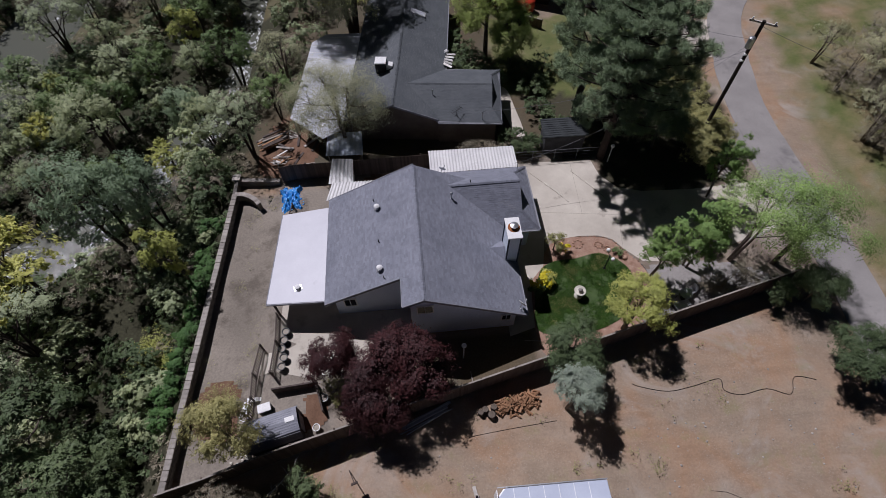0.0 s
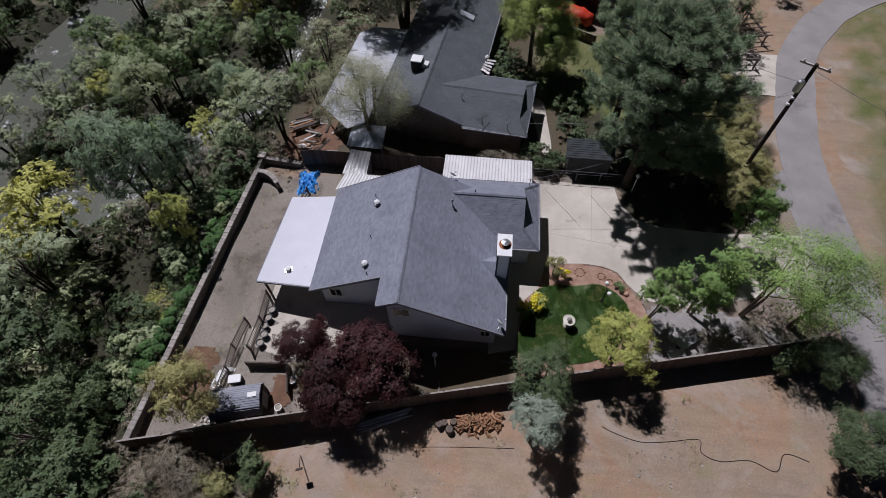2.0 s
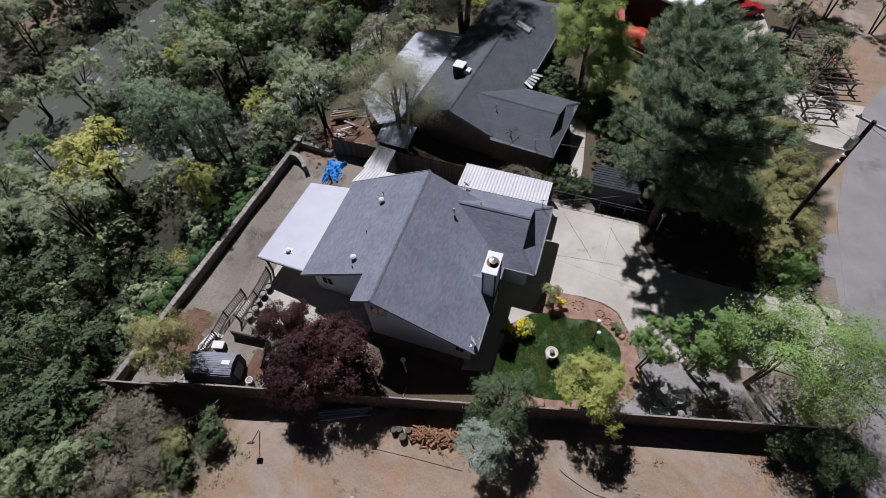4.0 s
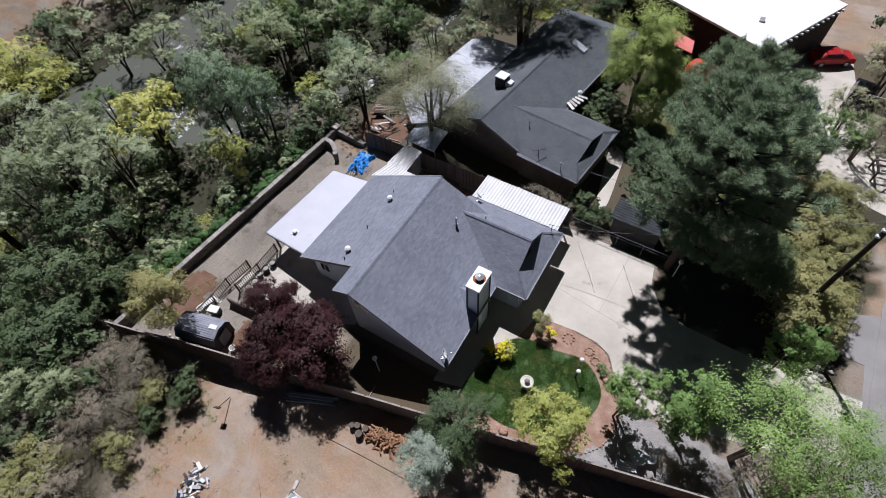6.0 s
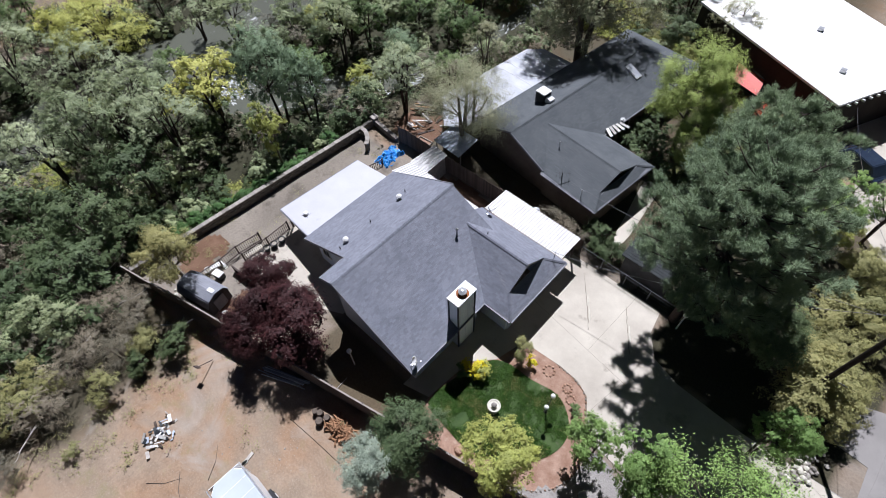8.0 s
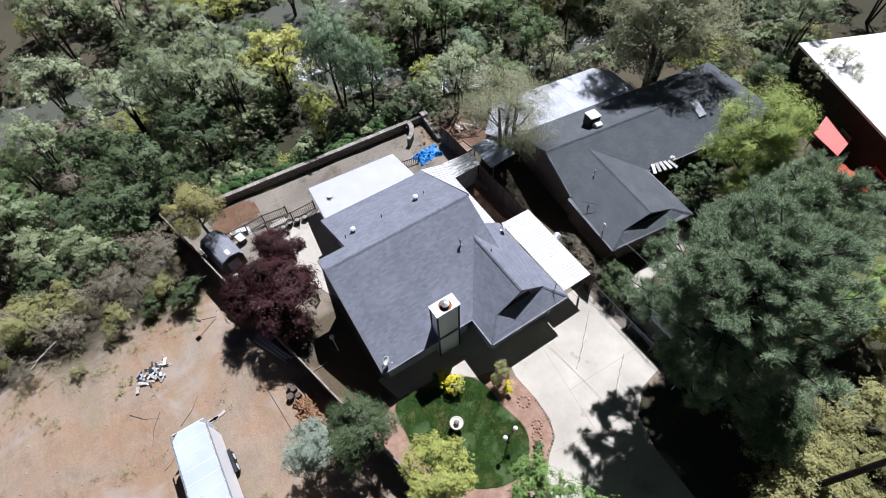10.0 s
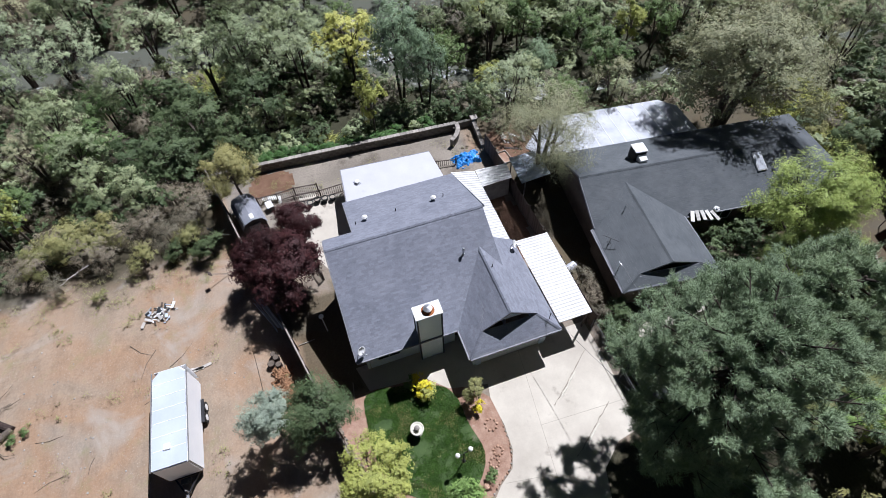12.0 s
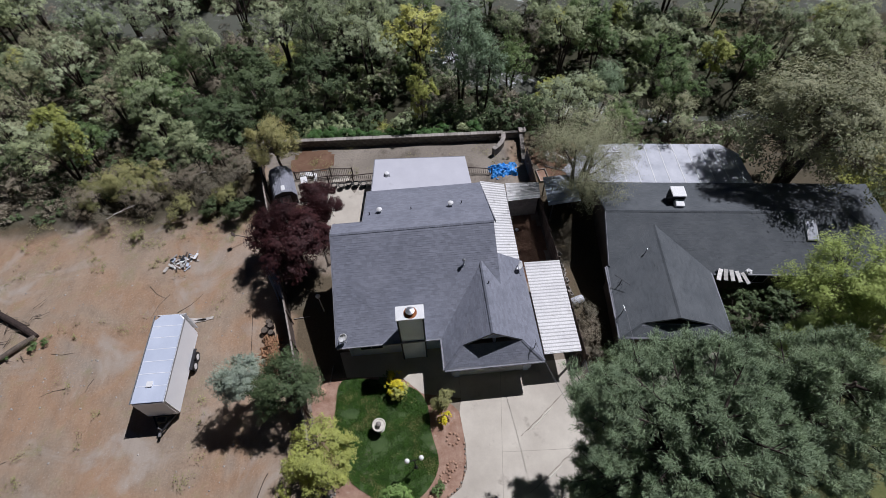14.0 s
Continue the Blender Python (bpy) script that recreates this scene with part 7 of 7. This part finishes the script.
oak = tree_template("oak_tree", 49, 10.5, 5.2, 4.2, L_TWIG, M_BARK, 240, 169, 0.085, 0.18, 2.0, label="broad grey-green oak just coming into leaf", trunk=0.34, stems=2, slim=0.48, thin=0.6, tight=0.2, lobes=11)
put(oak, -8.3, 47.4, 1.15, 0, -0.3)
dense = tree_template("oak_tree", 50, 6.0, 2.7, 2.3, L_DARK, M_BARK, 80, 260, 0.07, 0.3, 0.8, label="dense dark green tree at the field edge")
put(dense, 23.0, 7.6, 0.72, 0, 0)
put(dense, 23.4, 12.6, 0.6, 140, 0)
put(dense, 17.6, 28.3, 0.85, 80, 0)

# shrubs
shrub = tree_template("shrub", 61, 1.7, 0.95, 0.85, L_DARK, M_BARK, 34, 200, 0.042, 0.36, 0.2, label="rounded grey-green shrub on the dirt", category="shrub", trunk=0.04, stems=3, lobes=3)
brush = tree_template("shrub", 62, 1.9, 1.2, 0.95, L_OLIVE, M_BARK, 34, 180, 0.042, 0.34, 0.2, label="dry olive brush at the field edge", category="shrub", trunk=0.04, stems=3, lobes=3)
dry = tree_template("dry_bush", 63, 1.8, 1.4, 0.9, L_DRY, M_BARK, 44, 91, 0.065, 0.3, 0.1, label="tangle of dry grey brushwood", category="bush", trunk=0.04, stems=4, slim=0.12, lobes=3)
for x, y, s, t in ((-10.8, 3.5, 1.2, 0), (-11.6, 1.0, 0.9, 40), (21.3, 13.0, 1.2, 90), (23.6, 13.2, 1.3, 200), (5.5, 29.3, 1.3, 30), (7.0, 28.9, 1.0, 120)):
    put(shrub, x, y, s, t)
for x, y, s, t in ((-12.7, 2.0, 0.95, 0), (-11.6, -1.4, 1.0, 50), (21.4, 31.0, 1.5, 20), (20.6, 33.6, 1.7, 120), (22.2, 35.8, 1.5, 220), (-9.5, -4.6, 0.45, 0), (22.6, 38.5, 1.4, 10), (21.6, 28.4, 1.5, 60), (20.0, 29.6, 1.5, 160), (22.4, 29.8, 1.2, 260)):
    put(brush, x, y, s, t)
for x, y, s, t in ((-14.6, 2.6, 1.3, 0), (-16.3, 3.0, 1.2, 60), (-13.8, -1.6, 1.4, 120), (3.0, 28.6, 0.9, 0), (1.4, 28.7, 0.8, 70), (4.6, 28.4, 0.7, 100), (18.2, 14.3, 1.0, 30), (16.9, 14.0, 0.8, 200), (19.6, 14.5, 0.9, 300), (15.9, 29.6, 1.3, 50), (14.2, 30.6, 1.2, 150)):
    put(dry, x, y, s, t)
round_b = tree_template("shrub", 64, 1.9, 0.62, 0.8, L_OLIVE, M_BARK, 30, 220, 0.03, 0.42, 0.5, label="clipped rounded olive shrub at the lawn corner", category="shrub", trunk=0.05, uneven=0.1, lobes=3)
put(round_b, 6.75, 18.55, 1.0, 0, 0.02)
gold = tree_template("shrub", 65, 0.85, 0.5, 0.42, L_GOLD, M_BARK, 26, 90, 0.045, 0.42, 0.1, label="golden yellow-leaved shrub in the flower bed", category="shrub", trunk=0.03, uneven=0.15, lobes=3)
put(gold, 7.55, 18.5, 0.75, 0, 0.02)
put(gold, 5.15, 15.55, 1.35, 60, 0.02)
gold2 = tree_template("shrub", 66, 1.25, 0.5, 0.6, L_YELLOW, M_BARK, 26, 90, 0.045, 0.42, 0.15, label="yellow-green bushy shrub in the flower bed", category="shrub", trunk=0.03, uneven=0.15, lobes=3)
put(gold2, 5.75, 15.9, 1.05, 0, 0.02)
low = tree_template("shrub", 67, 0.5, 0.34, 0.28, L_GREEN, M_BARK, 20, 80, 0.035, 0.45, 0.05, label="small clipped green shrub in the flower bed", category="shrub", trunk=0.02, uneven=0.1, lobes=3)
put(low, 11.5, 17.75, 1.0, 0, 0.02)
put(low, 4.75, 15.0, 1.3, 0, 0.02)
put(low, -0.1, -9.0, 0.9, 40)
put(low, -0.4, -8.3, 0.8, 80)
put(low, 0.5, -10.6, 0.7, 150)

# wooded river bank
wood = [
    tree_template("riverside_tree", 71, 7.6, 2.6, 2.9, L_GREY, M_BARKDARK, 60, 104, 0.1, 0.25, 0.6, droop=0.15, label="grey-green willow on the river bank", stems=3, trunk=0.12, slim=0.36),
    tree_template("riverside_tree", 72, 6.6, 2.5, 2.4, L_GREEN, M_BARKDARK, 56, 104, 0.1, 0.26, 0.5, label="mid-green alder on the river bank", stems=2, slim=0.42),
    tree_template("riverside_tree", 73, 5.6, 2.4, 2.0, L_YELLOW, M_BARKDARK, 56, 91, 0.105, 0.25, 0.9, droop=0.2, label="yellow-green willow on the river bank", stems=3, trunk=0.12, slim=0.4),
    tree_template("riverside_tree", 74, 6.6, 2.7, 2.5, L_TWIG, M_BARK, 60, 78, 0.1, 0.24, 1.0, label="half-bare grey tree on the river bank", stems=3, slim=0.25),
    tree_template("riverside_tree", 75, 5.4, 2.3, 2.2, L_DARK, M_BARK, 50, 91, 0.11, 0.3, 0.6, label="dark green tree on the river bank", stems=2, slim=0.45),
    tree_template("riverside_tree", 76, 6.0, 1.5, 2.4, L_LIME, M_BARK, 44, 104, 0.1, 0.32, 1.0, label="slender lime-green tree on the river bank", droop=0.3, slim=0.4),
    tree_template("riverside_tree", 77, 7.2, 3.0, 2.3, L_SILVER, M_BARKDARK, 76, 65, 0.1, 0.2, 1.2, droop=0.1, label="airy silvery willow with dark forked limbs on the river bank", stems=4, trunk=0.13, uneven=0.4, slim=0.3),
    tree_template("riverside_tree", 78, 7.4, 2.5, 3.1, L_TEAL, M_BARKDARK, 66, 143, 0.095, 0.28, 0.8, label="dense blue-green willow on the river bank", stems=2, trunk=0.14, uneven=0.25, slim=0.36),
]
wood_big = tree_template("riverside_tree", 79, 9.5, 6.4, 3.6, L_YELLOW, M_BARKDARK, 130, 143, 0.115, 0.17, 1.8, droop=0.2, label="broad yellow-green willow with dark forked limbs on the far bank", stems=4, trunk=0.22, uneven=0.35, slim=0.36, lobes=11)
sage_big = tree_template("riverside_tree", 80, 8.6, 5.4, 3.4, L_SILVER, M_BARKDARK, 120, 91, 0.105, 0.15, 1.6, droop=0.1, label="broad airy sage willow with dark forked limbs by the water", stems=4, trunk=0.2, uneven=0.35, slim=0.3, lobes=11)
under = [
    tree_template("undergrowth", 81, 2.1, 1.8, 1.2, L_GREY, M_BARK, 24, 65, 0.12, 0.36, 0.2, label="grey-green thicket under the trees", category="bush", trunk=0.04, stems=3, lobes=4),
    tree_template("undergrowth", 82, 1.9, 1.9, 1.1, L_DARK, M_BARK, 24, 65, 0.12, 0.36, 0.2, label="dark green thicket under the trees", category="bush", trunk=0.04, stems=3, lobes=4),
    tree_template("undergrowth", 83, 1.7, 1.9, 1.0, L_DRY, M_BARK, 26, 52, 0.12, 0.34, 0.2, label="dry brown thicket under the trees", category="bush", trunk=0.04, stems=4, slim=0.2, lobes=4),
]
for t in wood + under + [wood_big, sage_big]:
    t["group"] = "riverside wood"
SPOTS = [  # kind, x, y, scale
    (7, -24.2, 25.4, 1.0), (7, -26.7, 23.5, 1.25), (5, -20.8, 19.2, 0.9), (6, -17.2, 31.4, 0.95), (4, -20.9, 29.6, 0.6), (1, -19.8, 42.3, 1.0), (7, -24.5, 38.0, 0.8),
    (2, -32.6, 19.6, 1.5), (2, -35.2, 20.6, 0.9), (2, -25.6, 32.7, 0.85), (1, -30.2, 29.5, 1.1), (1, -34.0, 38.5, 1.1), (0, -22.0, 35.2, 0.75),
    (4, -28.0, 9.6, 1.25), (4, -24.8, 6.4, 0.95), (6, -30.2, 14.2, 1.2), (0, -34.0, 8.6, 1.3), (0, -37.0, 13.5, 1.1), (6, -35.0, 5.0, 1.2), (1, -15.2, 36.0, 0.75), (3, -14.6, 40.0, 0.9), (5, -22.2, -14.6, 1.2), (5, -17.6, -10.6, 0.85), (1, -20.5, -12.0, 0.8),
    # The kind 4 trees ending this row put shade into leaf colour.
    (6, -43.0, -1.0, 1.3), (6, -47.0, -16.0, 1.3), (4, -45.5, 2.6, 0.8), (0, -24.8, -7.0, 0.9), (0, -20.2, -5.0, 0.75), (0, -16.8, -1.0, 0.55), (0, -19.6, -2.2, 0.6), (0, -29.0, -9.0, 1.05), (3, -34.0, -20.0, 1.2), (4, -27.0, 0.6, 0.95), (4, -23.2, 0.2, 0.85), (4, -21.6, 3.6, 0.75), (4, -25.0, -3.2, 0.9), (4, -29.8, 3.2, 1.0),
    (6, -54.0, 8.0, 1.3), (0, -55.5, 1.0, 1.2), (6, -53.0, -8.0, 1.2), (2, -57.5, 14.0, 1.1), (6, -50.0, 27.5, 0.9), (6, -31.0, -16.0, 1.2),
]
pr = random.Random(77)
BIG = [(wood_big, -53.0, 17.5, 1.0), (sage_big, -45.5, 12.0, 1.05), (sage_big, -36.0, 11.5, 0.9), (sage_big, -42.5, -10.0, 1.0)]
taken = [(x, y, 2.2 * s) for _, x, y, s in SPOTS] + [(x, y, 5.0 * s) for _, x, y, s in BIG]
for t, x, y, s in BIG:
    put(t, x, y, s, pr.uniform(0, 360))
for k, x, y, s in SPOTS:
    put(wood[k], x, y, s, pr.uniform(0, 360), sz=s * (1.45 if k == 5 and x > -21 else 1.3 if k == 7 else 1.0))
tries = 0
VIEWED = [(-10, -22), (-58, -42), (-80, 22), (-58, 70), (-8, 72), (-8, 30), (-16, 3)]
while tries < 5000 and len(taken) < 160:
    tries += 1
    x, y = pr.uniform(-78, -12), pr.uniform(-42, 72)
    if not inside(VIEWED, x, y):
        continue
    if x > bank_x(y) - 2.6 or river_gap(x, y) < 1.2:
        continue
    if 20 < y < 33 and x > -27 or 5 < y < 27 and x > -25:
        continue
    s = pr.uniform(0.65, 1.2)
    if any(math.hypot(x - a, y - b) < 0.53 * (r + 2.2 * s) for a, b, r in taken):
        continue
    if x < -60 and y > 12 and pr.random() < 0.6:
        continue
    if x > -30 and 9 < y < 19 and pr.random() < 0.5:
        continue
    # Dark-leaved kinds prevail here; their colour stands in for the wood's shaded side.
    if -31 < x < -18 and -5 < y < 9:
        w = (0.08, 0.12, 0, 0.05, 0.75, 0, 0, 0)
    elif x < -40:
        w = (0.3, 0.14, 0.12, 0.08, 0.08, 0.04, 0.24, 0)
    elif x > -32 and y > 8:
        w = (0.4, 0.25, 0.0, 0.12, 0.14, 0.03, 0.06, 0)
    elif y > 8:
        w = (0.34, 0.25, 0.08, 0.08, 0.13, 0.04, 0.08, 0)
    else:
        w = (0.2, 0.14, 0.02, 0.2, 0.36, 0.02, 0.06, 0)
    put(wood[pr.choices(range(8), w)[0]], x, y, s, pr.uniform(0, 360), sz=s * pr.uniform(0.75, 1.1))
    taken.append((x, y, 2.2 * s))
count = tries = 0
while count < 190 and tries < 12000:
    tries += 1
    x, y = pr.uniform(-66, -12), pr.uniform(-36, 66)
    if not inside(VIEWED, x, y):
        continue
    edge_x = bank_x(y) if y > 4 else -12.5
    if x > edge_x - (4.2 if 6 < y < 27 else 1.3) or river_gap(x, y) < 0.3:
        continue
    # Dark thickets prevail in the same stretch, painting its shade in leaf colour.
    put(under[pr.choices(range(3), (0.4, 0.3, 0.3) if y > 8 else (0.1, 0.8, 0.1) if -31 < x < -18 and y > -5 else (0.34, 0.16, 0.5))[0]], x, y, pr.uniform(0.8, 1.6), pr.uniform(0, 360))
    count += 1
for x, y, s in ((-12.6, -4.2, 1.1), (-13.4, 0.4, 1.2), (-11.2, -7.5, 0.9), (-13.0, -9.5, 1.4), (-28.6, -6.0, 1.7), (-19, -4.5, 1.5), (-15.2, -1.0, 1.3), (-17.0, 1.0, 1.3)):
    put(dry, x, y, s, 70 * s)


for k in range(26):
    y = 7.0 + 0.85 * k + pr.uniform(-0.4, 0.4)
    x = wall_x(y) - pr.uniform(2.6, 6.5)
    if river_gap(x, y) > 0.5 and not (12.5 < y < 16.5 and x > -25):
        put(under[(1, 0, 1)[k % 3]], x, y, pr.uniform(0.7, 1.15), pr.uniform(0, 360))


def ground_cover(name, n, mat, label, seed, size, test, box):
    """A low carpet of leaves and stalks over the bank."""
    rng = np.random.default_rng(seed)
    r2 = random.Random(seed)
    pts = []
    while len(pts) < n // 40:
        x, y = r2.uniform(box[0], box[1]), r2.uniform(box[2], box[3])
        if test(x, y):
            pts.append((x, y, ground_z(x, y) + 0.15))
    v = leaf_cloud(np.array(pts), rng.uniform(0.35, 0.9, len(pts)), 40, size, rng, 0.4, 0.0, 0.45)
    tagged(new(name, fast_mesh(name, v, 3, mat)), label, "undergrowth", kind="stuff")


def on_bank(x, y):
    return inside(VIEWED, x, y) and x < (bank_x(y) - 0.6 if y > 4 else -12.0) and river_gap(x, y) > -0.2


ground_cover("ground_cover", 90000, L_DARK, "low green cover over the shaded river bank", 5, 0.15, on_bank, (-62, -11, -34, 62))
ground_cover("dead_grass", 50000, L_DRY, "tangled dry stalks over the river bank", 6, 0.15, lambda x, y: on_bank(x, y) and (y < 10 or noise.noise((x * 0.2, y * 0.2, 3)) > 0.1), (-50, -10, -30, 40))
ground_cover("meadow", 26000, L_LIME, "bright green brush beyond the roofs", 7, 0.12, lambda x, y: x < 0.5 - (y - 54) * 0.1, (-13, 1, 53.5, 61))
ground_cover("weeds", 9000, L_OLIVE, "thin dry weeds along the field edge", 8, 0.05, lambda x, y: y < fence_y(x) - 0.5 and (x < -8.5 or noise.noise((x * 0.5, y * 0.5, 8)) > 0.35), (-11.5, 23, -14, 12))
ground_cover("yard_weeds", 3000, L_OLIVE, "thin weeds in the dirt yard", 9, 0.035, lambda x, y: fence_y(x) + 0.3 < y and wall_x(y) + 0.3 < x and noise.noise((x * 0.7, y * 0.7, 8)) > 0.25, (-19, -14.5, 5, 26))
ground_cover("bank_grass", 5000, L_LIME, "sunlit yellow-green grass at the foot of the wall", 15, 0.07, lambda x, y: math.hypot((x + 23.6) / 1.6, (y - 14.3) / 2.2) < 1 + 0.4 * noise.noise((x, y, 2)), (-26, -21, 11, 18))
ground_cover("bank_grass", 9000, L_LIME, "sunlit yellow-green grass by the river", 16, 0.09, lambda x, y: math.hypot((x + 39) / 4.0, (y - 3.6) / 2.6) < 1 + 0.4 * noise.noise((x * 0.5, y * 0.5, 2)), (-45, -33, -1, 8))
# ivy along the outer face of the wall
ivy = tree_template("ivy", 84, 1.3, 0.8, 0.7, L_IVY, M_BARK, 22, 150, 0.05, 0.4, 0.1, label="bright green ivy growing over the river bank wall", category="ivy", trunk=0.03, stems=3, lobes=3)
for k in range(30):
    y = 8.6 + 0.56 * k + pr.uniform(-0.3, 0.3)
    if 21.5 < y < 23:
        continue
    put(ivy, wall_x(y) - 0.85 - pr.uniform(0, 0.7) - 0.5 * (k % 2), y, pr.uniform(0.75, 1.15), pr.uniform(0, 360), -1.3 + pr.uniform(-0.4, 0.1) - 0.4 * (k % 2))
# far trees north and east of the lane
for x, y, k, s in ((2, 58, 3, 0.9), (-4, 62, 0, 1.0), (-2.5, 55.5, 4, 0.7), (36, 27, 3, 0.9), (40, 33, 3, 1.0), (39.5, 20, 4, 0.9), (37, 38, 3, 0.7), (27.5, 60.5, 4, 0.9), (31.5, 58.5, 1, 0.8), (24, 62, 4, 1.1), (20, 42.5, 1, 0.9), (17.6, 38, 5, 1.0), (25.0, 47.5, 3, 0.8), (26.0, 51.5, 4, 0.8), (21.0, 48.0, 3, 0.7), (23.5, 55.0, 3, 0.9), (34, 6, 4, 0.9), (1, 70, 1, 1), (14, 72, 0, 1.1), (-20, 64, 3, 1.2)):
    put(wood[k], x, y, s, pr.uniform(0, 360))

for x, y, s, t in ((-14.9, -7.4, 1.5, 10), (-15.0, -4.2, 1.3, 140), (-13.6, -8.6, 1.2, 220), (-14.2, -5.9, 1.4, 300), (-13.0, 2.2, 0.8, 40)):
    put(brush, x, y, s, t)
for x, y, q, t in ((20.4, 27.2, 1.9, 10), (21.6, 26.6, 1.6, 80), (20.9, 28.6, 1.8, 200), (22.2, 28.0, 1.5, 300)):
    put(brush, x, y, q, t)
# brush beyond the dark-roofed house
for k in range(34):
    x, y = pr.uniform(-12, 0), pr.uniform(54.5, 70)
    put((under[0], under[1], brush, under[2])[k % 4], x, y, pr.uniform(0.7, 1.2), pr.uniform(0, 360))
gold_b = tree_template("shrub", 68, 1.1, 0.9, 0.5, L_OLIVE, M_BARK, 26, 104, 0.05, 0.4, 0.1, label="golden dry shrub between the plum trees", category="shrub", trunk=0.03, stems=3, lobes=3)
put(gold_b, -9.2, 9.2, 1.0, 0, 0)
for x, y, s, t in ((2.6, 38.6, 0.9, 0), (3.2, 40.6, 0.9, 60), (1.6, 41.2, 0.8, 120), (5.0, 38.6, 0.8, 20), (0.6, 44.6, 0.9, 200), (2.2, 43.4, 0.9, 300)):
    put(under[1], x, y, s, t)
for x, y, q, t in ((3.4, 36.8, 0.7, 0), (8.4, 33.6, 0.7, 50), (8.8, 36.4, 0.85, 110), (9.4, 32.0, 0.65, 170), (8.2, 39.0, 0.8, 220), (10.2, 39.5, 0.9, 280)):
    put(under[1], x, y, q, t)
# bare brush in the field beyond the lane
for x, y, s, t in ((39.3, 35.6, 1.9, 0), (39.1, 32.3, 2.0, 60), (41.6, 34.0, 2.2, 130), (43.5, 38.2, 2.2, 200), (36.6, 26.4, 1.6, 20), (38.4, 28.6, 1.8, 90), (40.8, 30.0, 2.0, 150), (37.6, 23.4, 1.6, 250), (42.5, 27.0, 2.0, 310), (37.2, 33.8, 1.4, 340), (40.0, 24.8, 1.8, 45), (35.2, 21.4, 1.2, 75)):
    put(dry, x, y, s, t)
for x, y, k, s in ((-29.3, 64.0, 0, 1.1), (-25.6, 59.2, 6, 1.0), (-25.0, 64.2, 3, 1.1), (-30.0, 58.6, 0, 1.0), (-26.3, 53.8, 1, 0.9), (-13.0, 66.0, 0, 0.9), (-12.5, 72.0, 4, 1.0), (-8.0, 77.0, 1, 1.0), (-3.0, 75.0, 0, 1.0), (-16.0, 58.0, 3, 0.9), (-14.0, 53.5, 0, 0.8), (22.6, 45.2, 3, 0.7)):
    put(wood[k], x, y, s, pr.uniform(0, 360))


# grey dead limbs lying in the brush at the edge of the wood
def dead_limb(seed):
    r = random.Random(seed)
    t = thing("dead_limb", "bleached grey dead limb lying in the brush", "branch")
    t["group"] = "dead limbs"
    p, a = Vector((0, 0, 0.1)), 0.0
    pts = [tuple(p)]
    for k in range(4):
        a += r.uniform(-0.4, 0.4)
        p = p + Vector((0.75 * math.cos(a), 0.75 * math.sin(a), r.uniform(-0.05, 0.3)))
        pts.append(tuple(p))
    part("limb", Build().tube(pts, [0.08, 0.07, 0.055, 0.04, 0.02], 6), M_PALEWOOD, t)
    for k in range(6):
        q = Vector(pts[1 + k % 4])
        b = r.uniform(0, 6.28)
        e = q + Vector((r.uniform(0.4, 1.0) * math.cos(b), r.uniform(0.4, 1.0) * math.sin(b), r.uniform(0.1, 0.5)))
        part("twig", Build().tube([tuple(q), tuple(q.lerp(e, 0.5) + Vector((0.05, 0.05, 0.06))), tuple(e)], [0.03, 0.02, 0.008], 5), M_PALEWOOD, t)
    return t


limb_a, limb_b = dead_limb(1), dead_limb(2)
for k in range(14):
    x = pr.uniform(-21, -11.5)
    y = pr.uniform(-9, 4.0) if x < -13 else pr.uniform(-6, 3)
    put((limb_a, limb_b)[k % 2], x, y, pr.uniform(0.45, 0.8), pr.uniform(0, 360), ground_z(x, y) + pr.uniform(0.3, 1.0))
# low growth behind the dark-roofed house
for k in range(30):
    x, y = pr.uniform(-23, -12), pr.uniform(37, 70)
    if river_gap(x, y) < 0.4 or x > -12.5 + 0.05 * (y - 40):
        continue
    put(under[(0, 1, 0, 2)[k % 4]], x, y, pr.uniform(0.7, 1.3), pr.uniform(0, 360))
for x, y, k, s in ((-19.5, 71.6, 1, 1.1), (-17.4, 64.2, 0, 1.0), (-21.5, 66.0, 4, 1.0), (-16.5, 69.0, 3, 0.9)):
    put(wood[k], x, y, s, pr.uniform(0, 360))
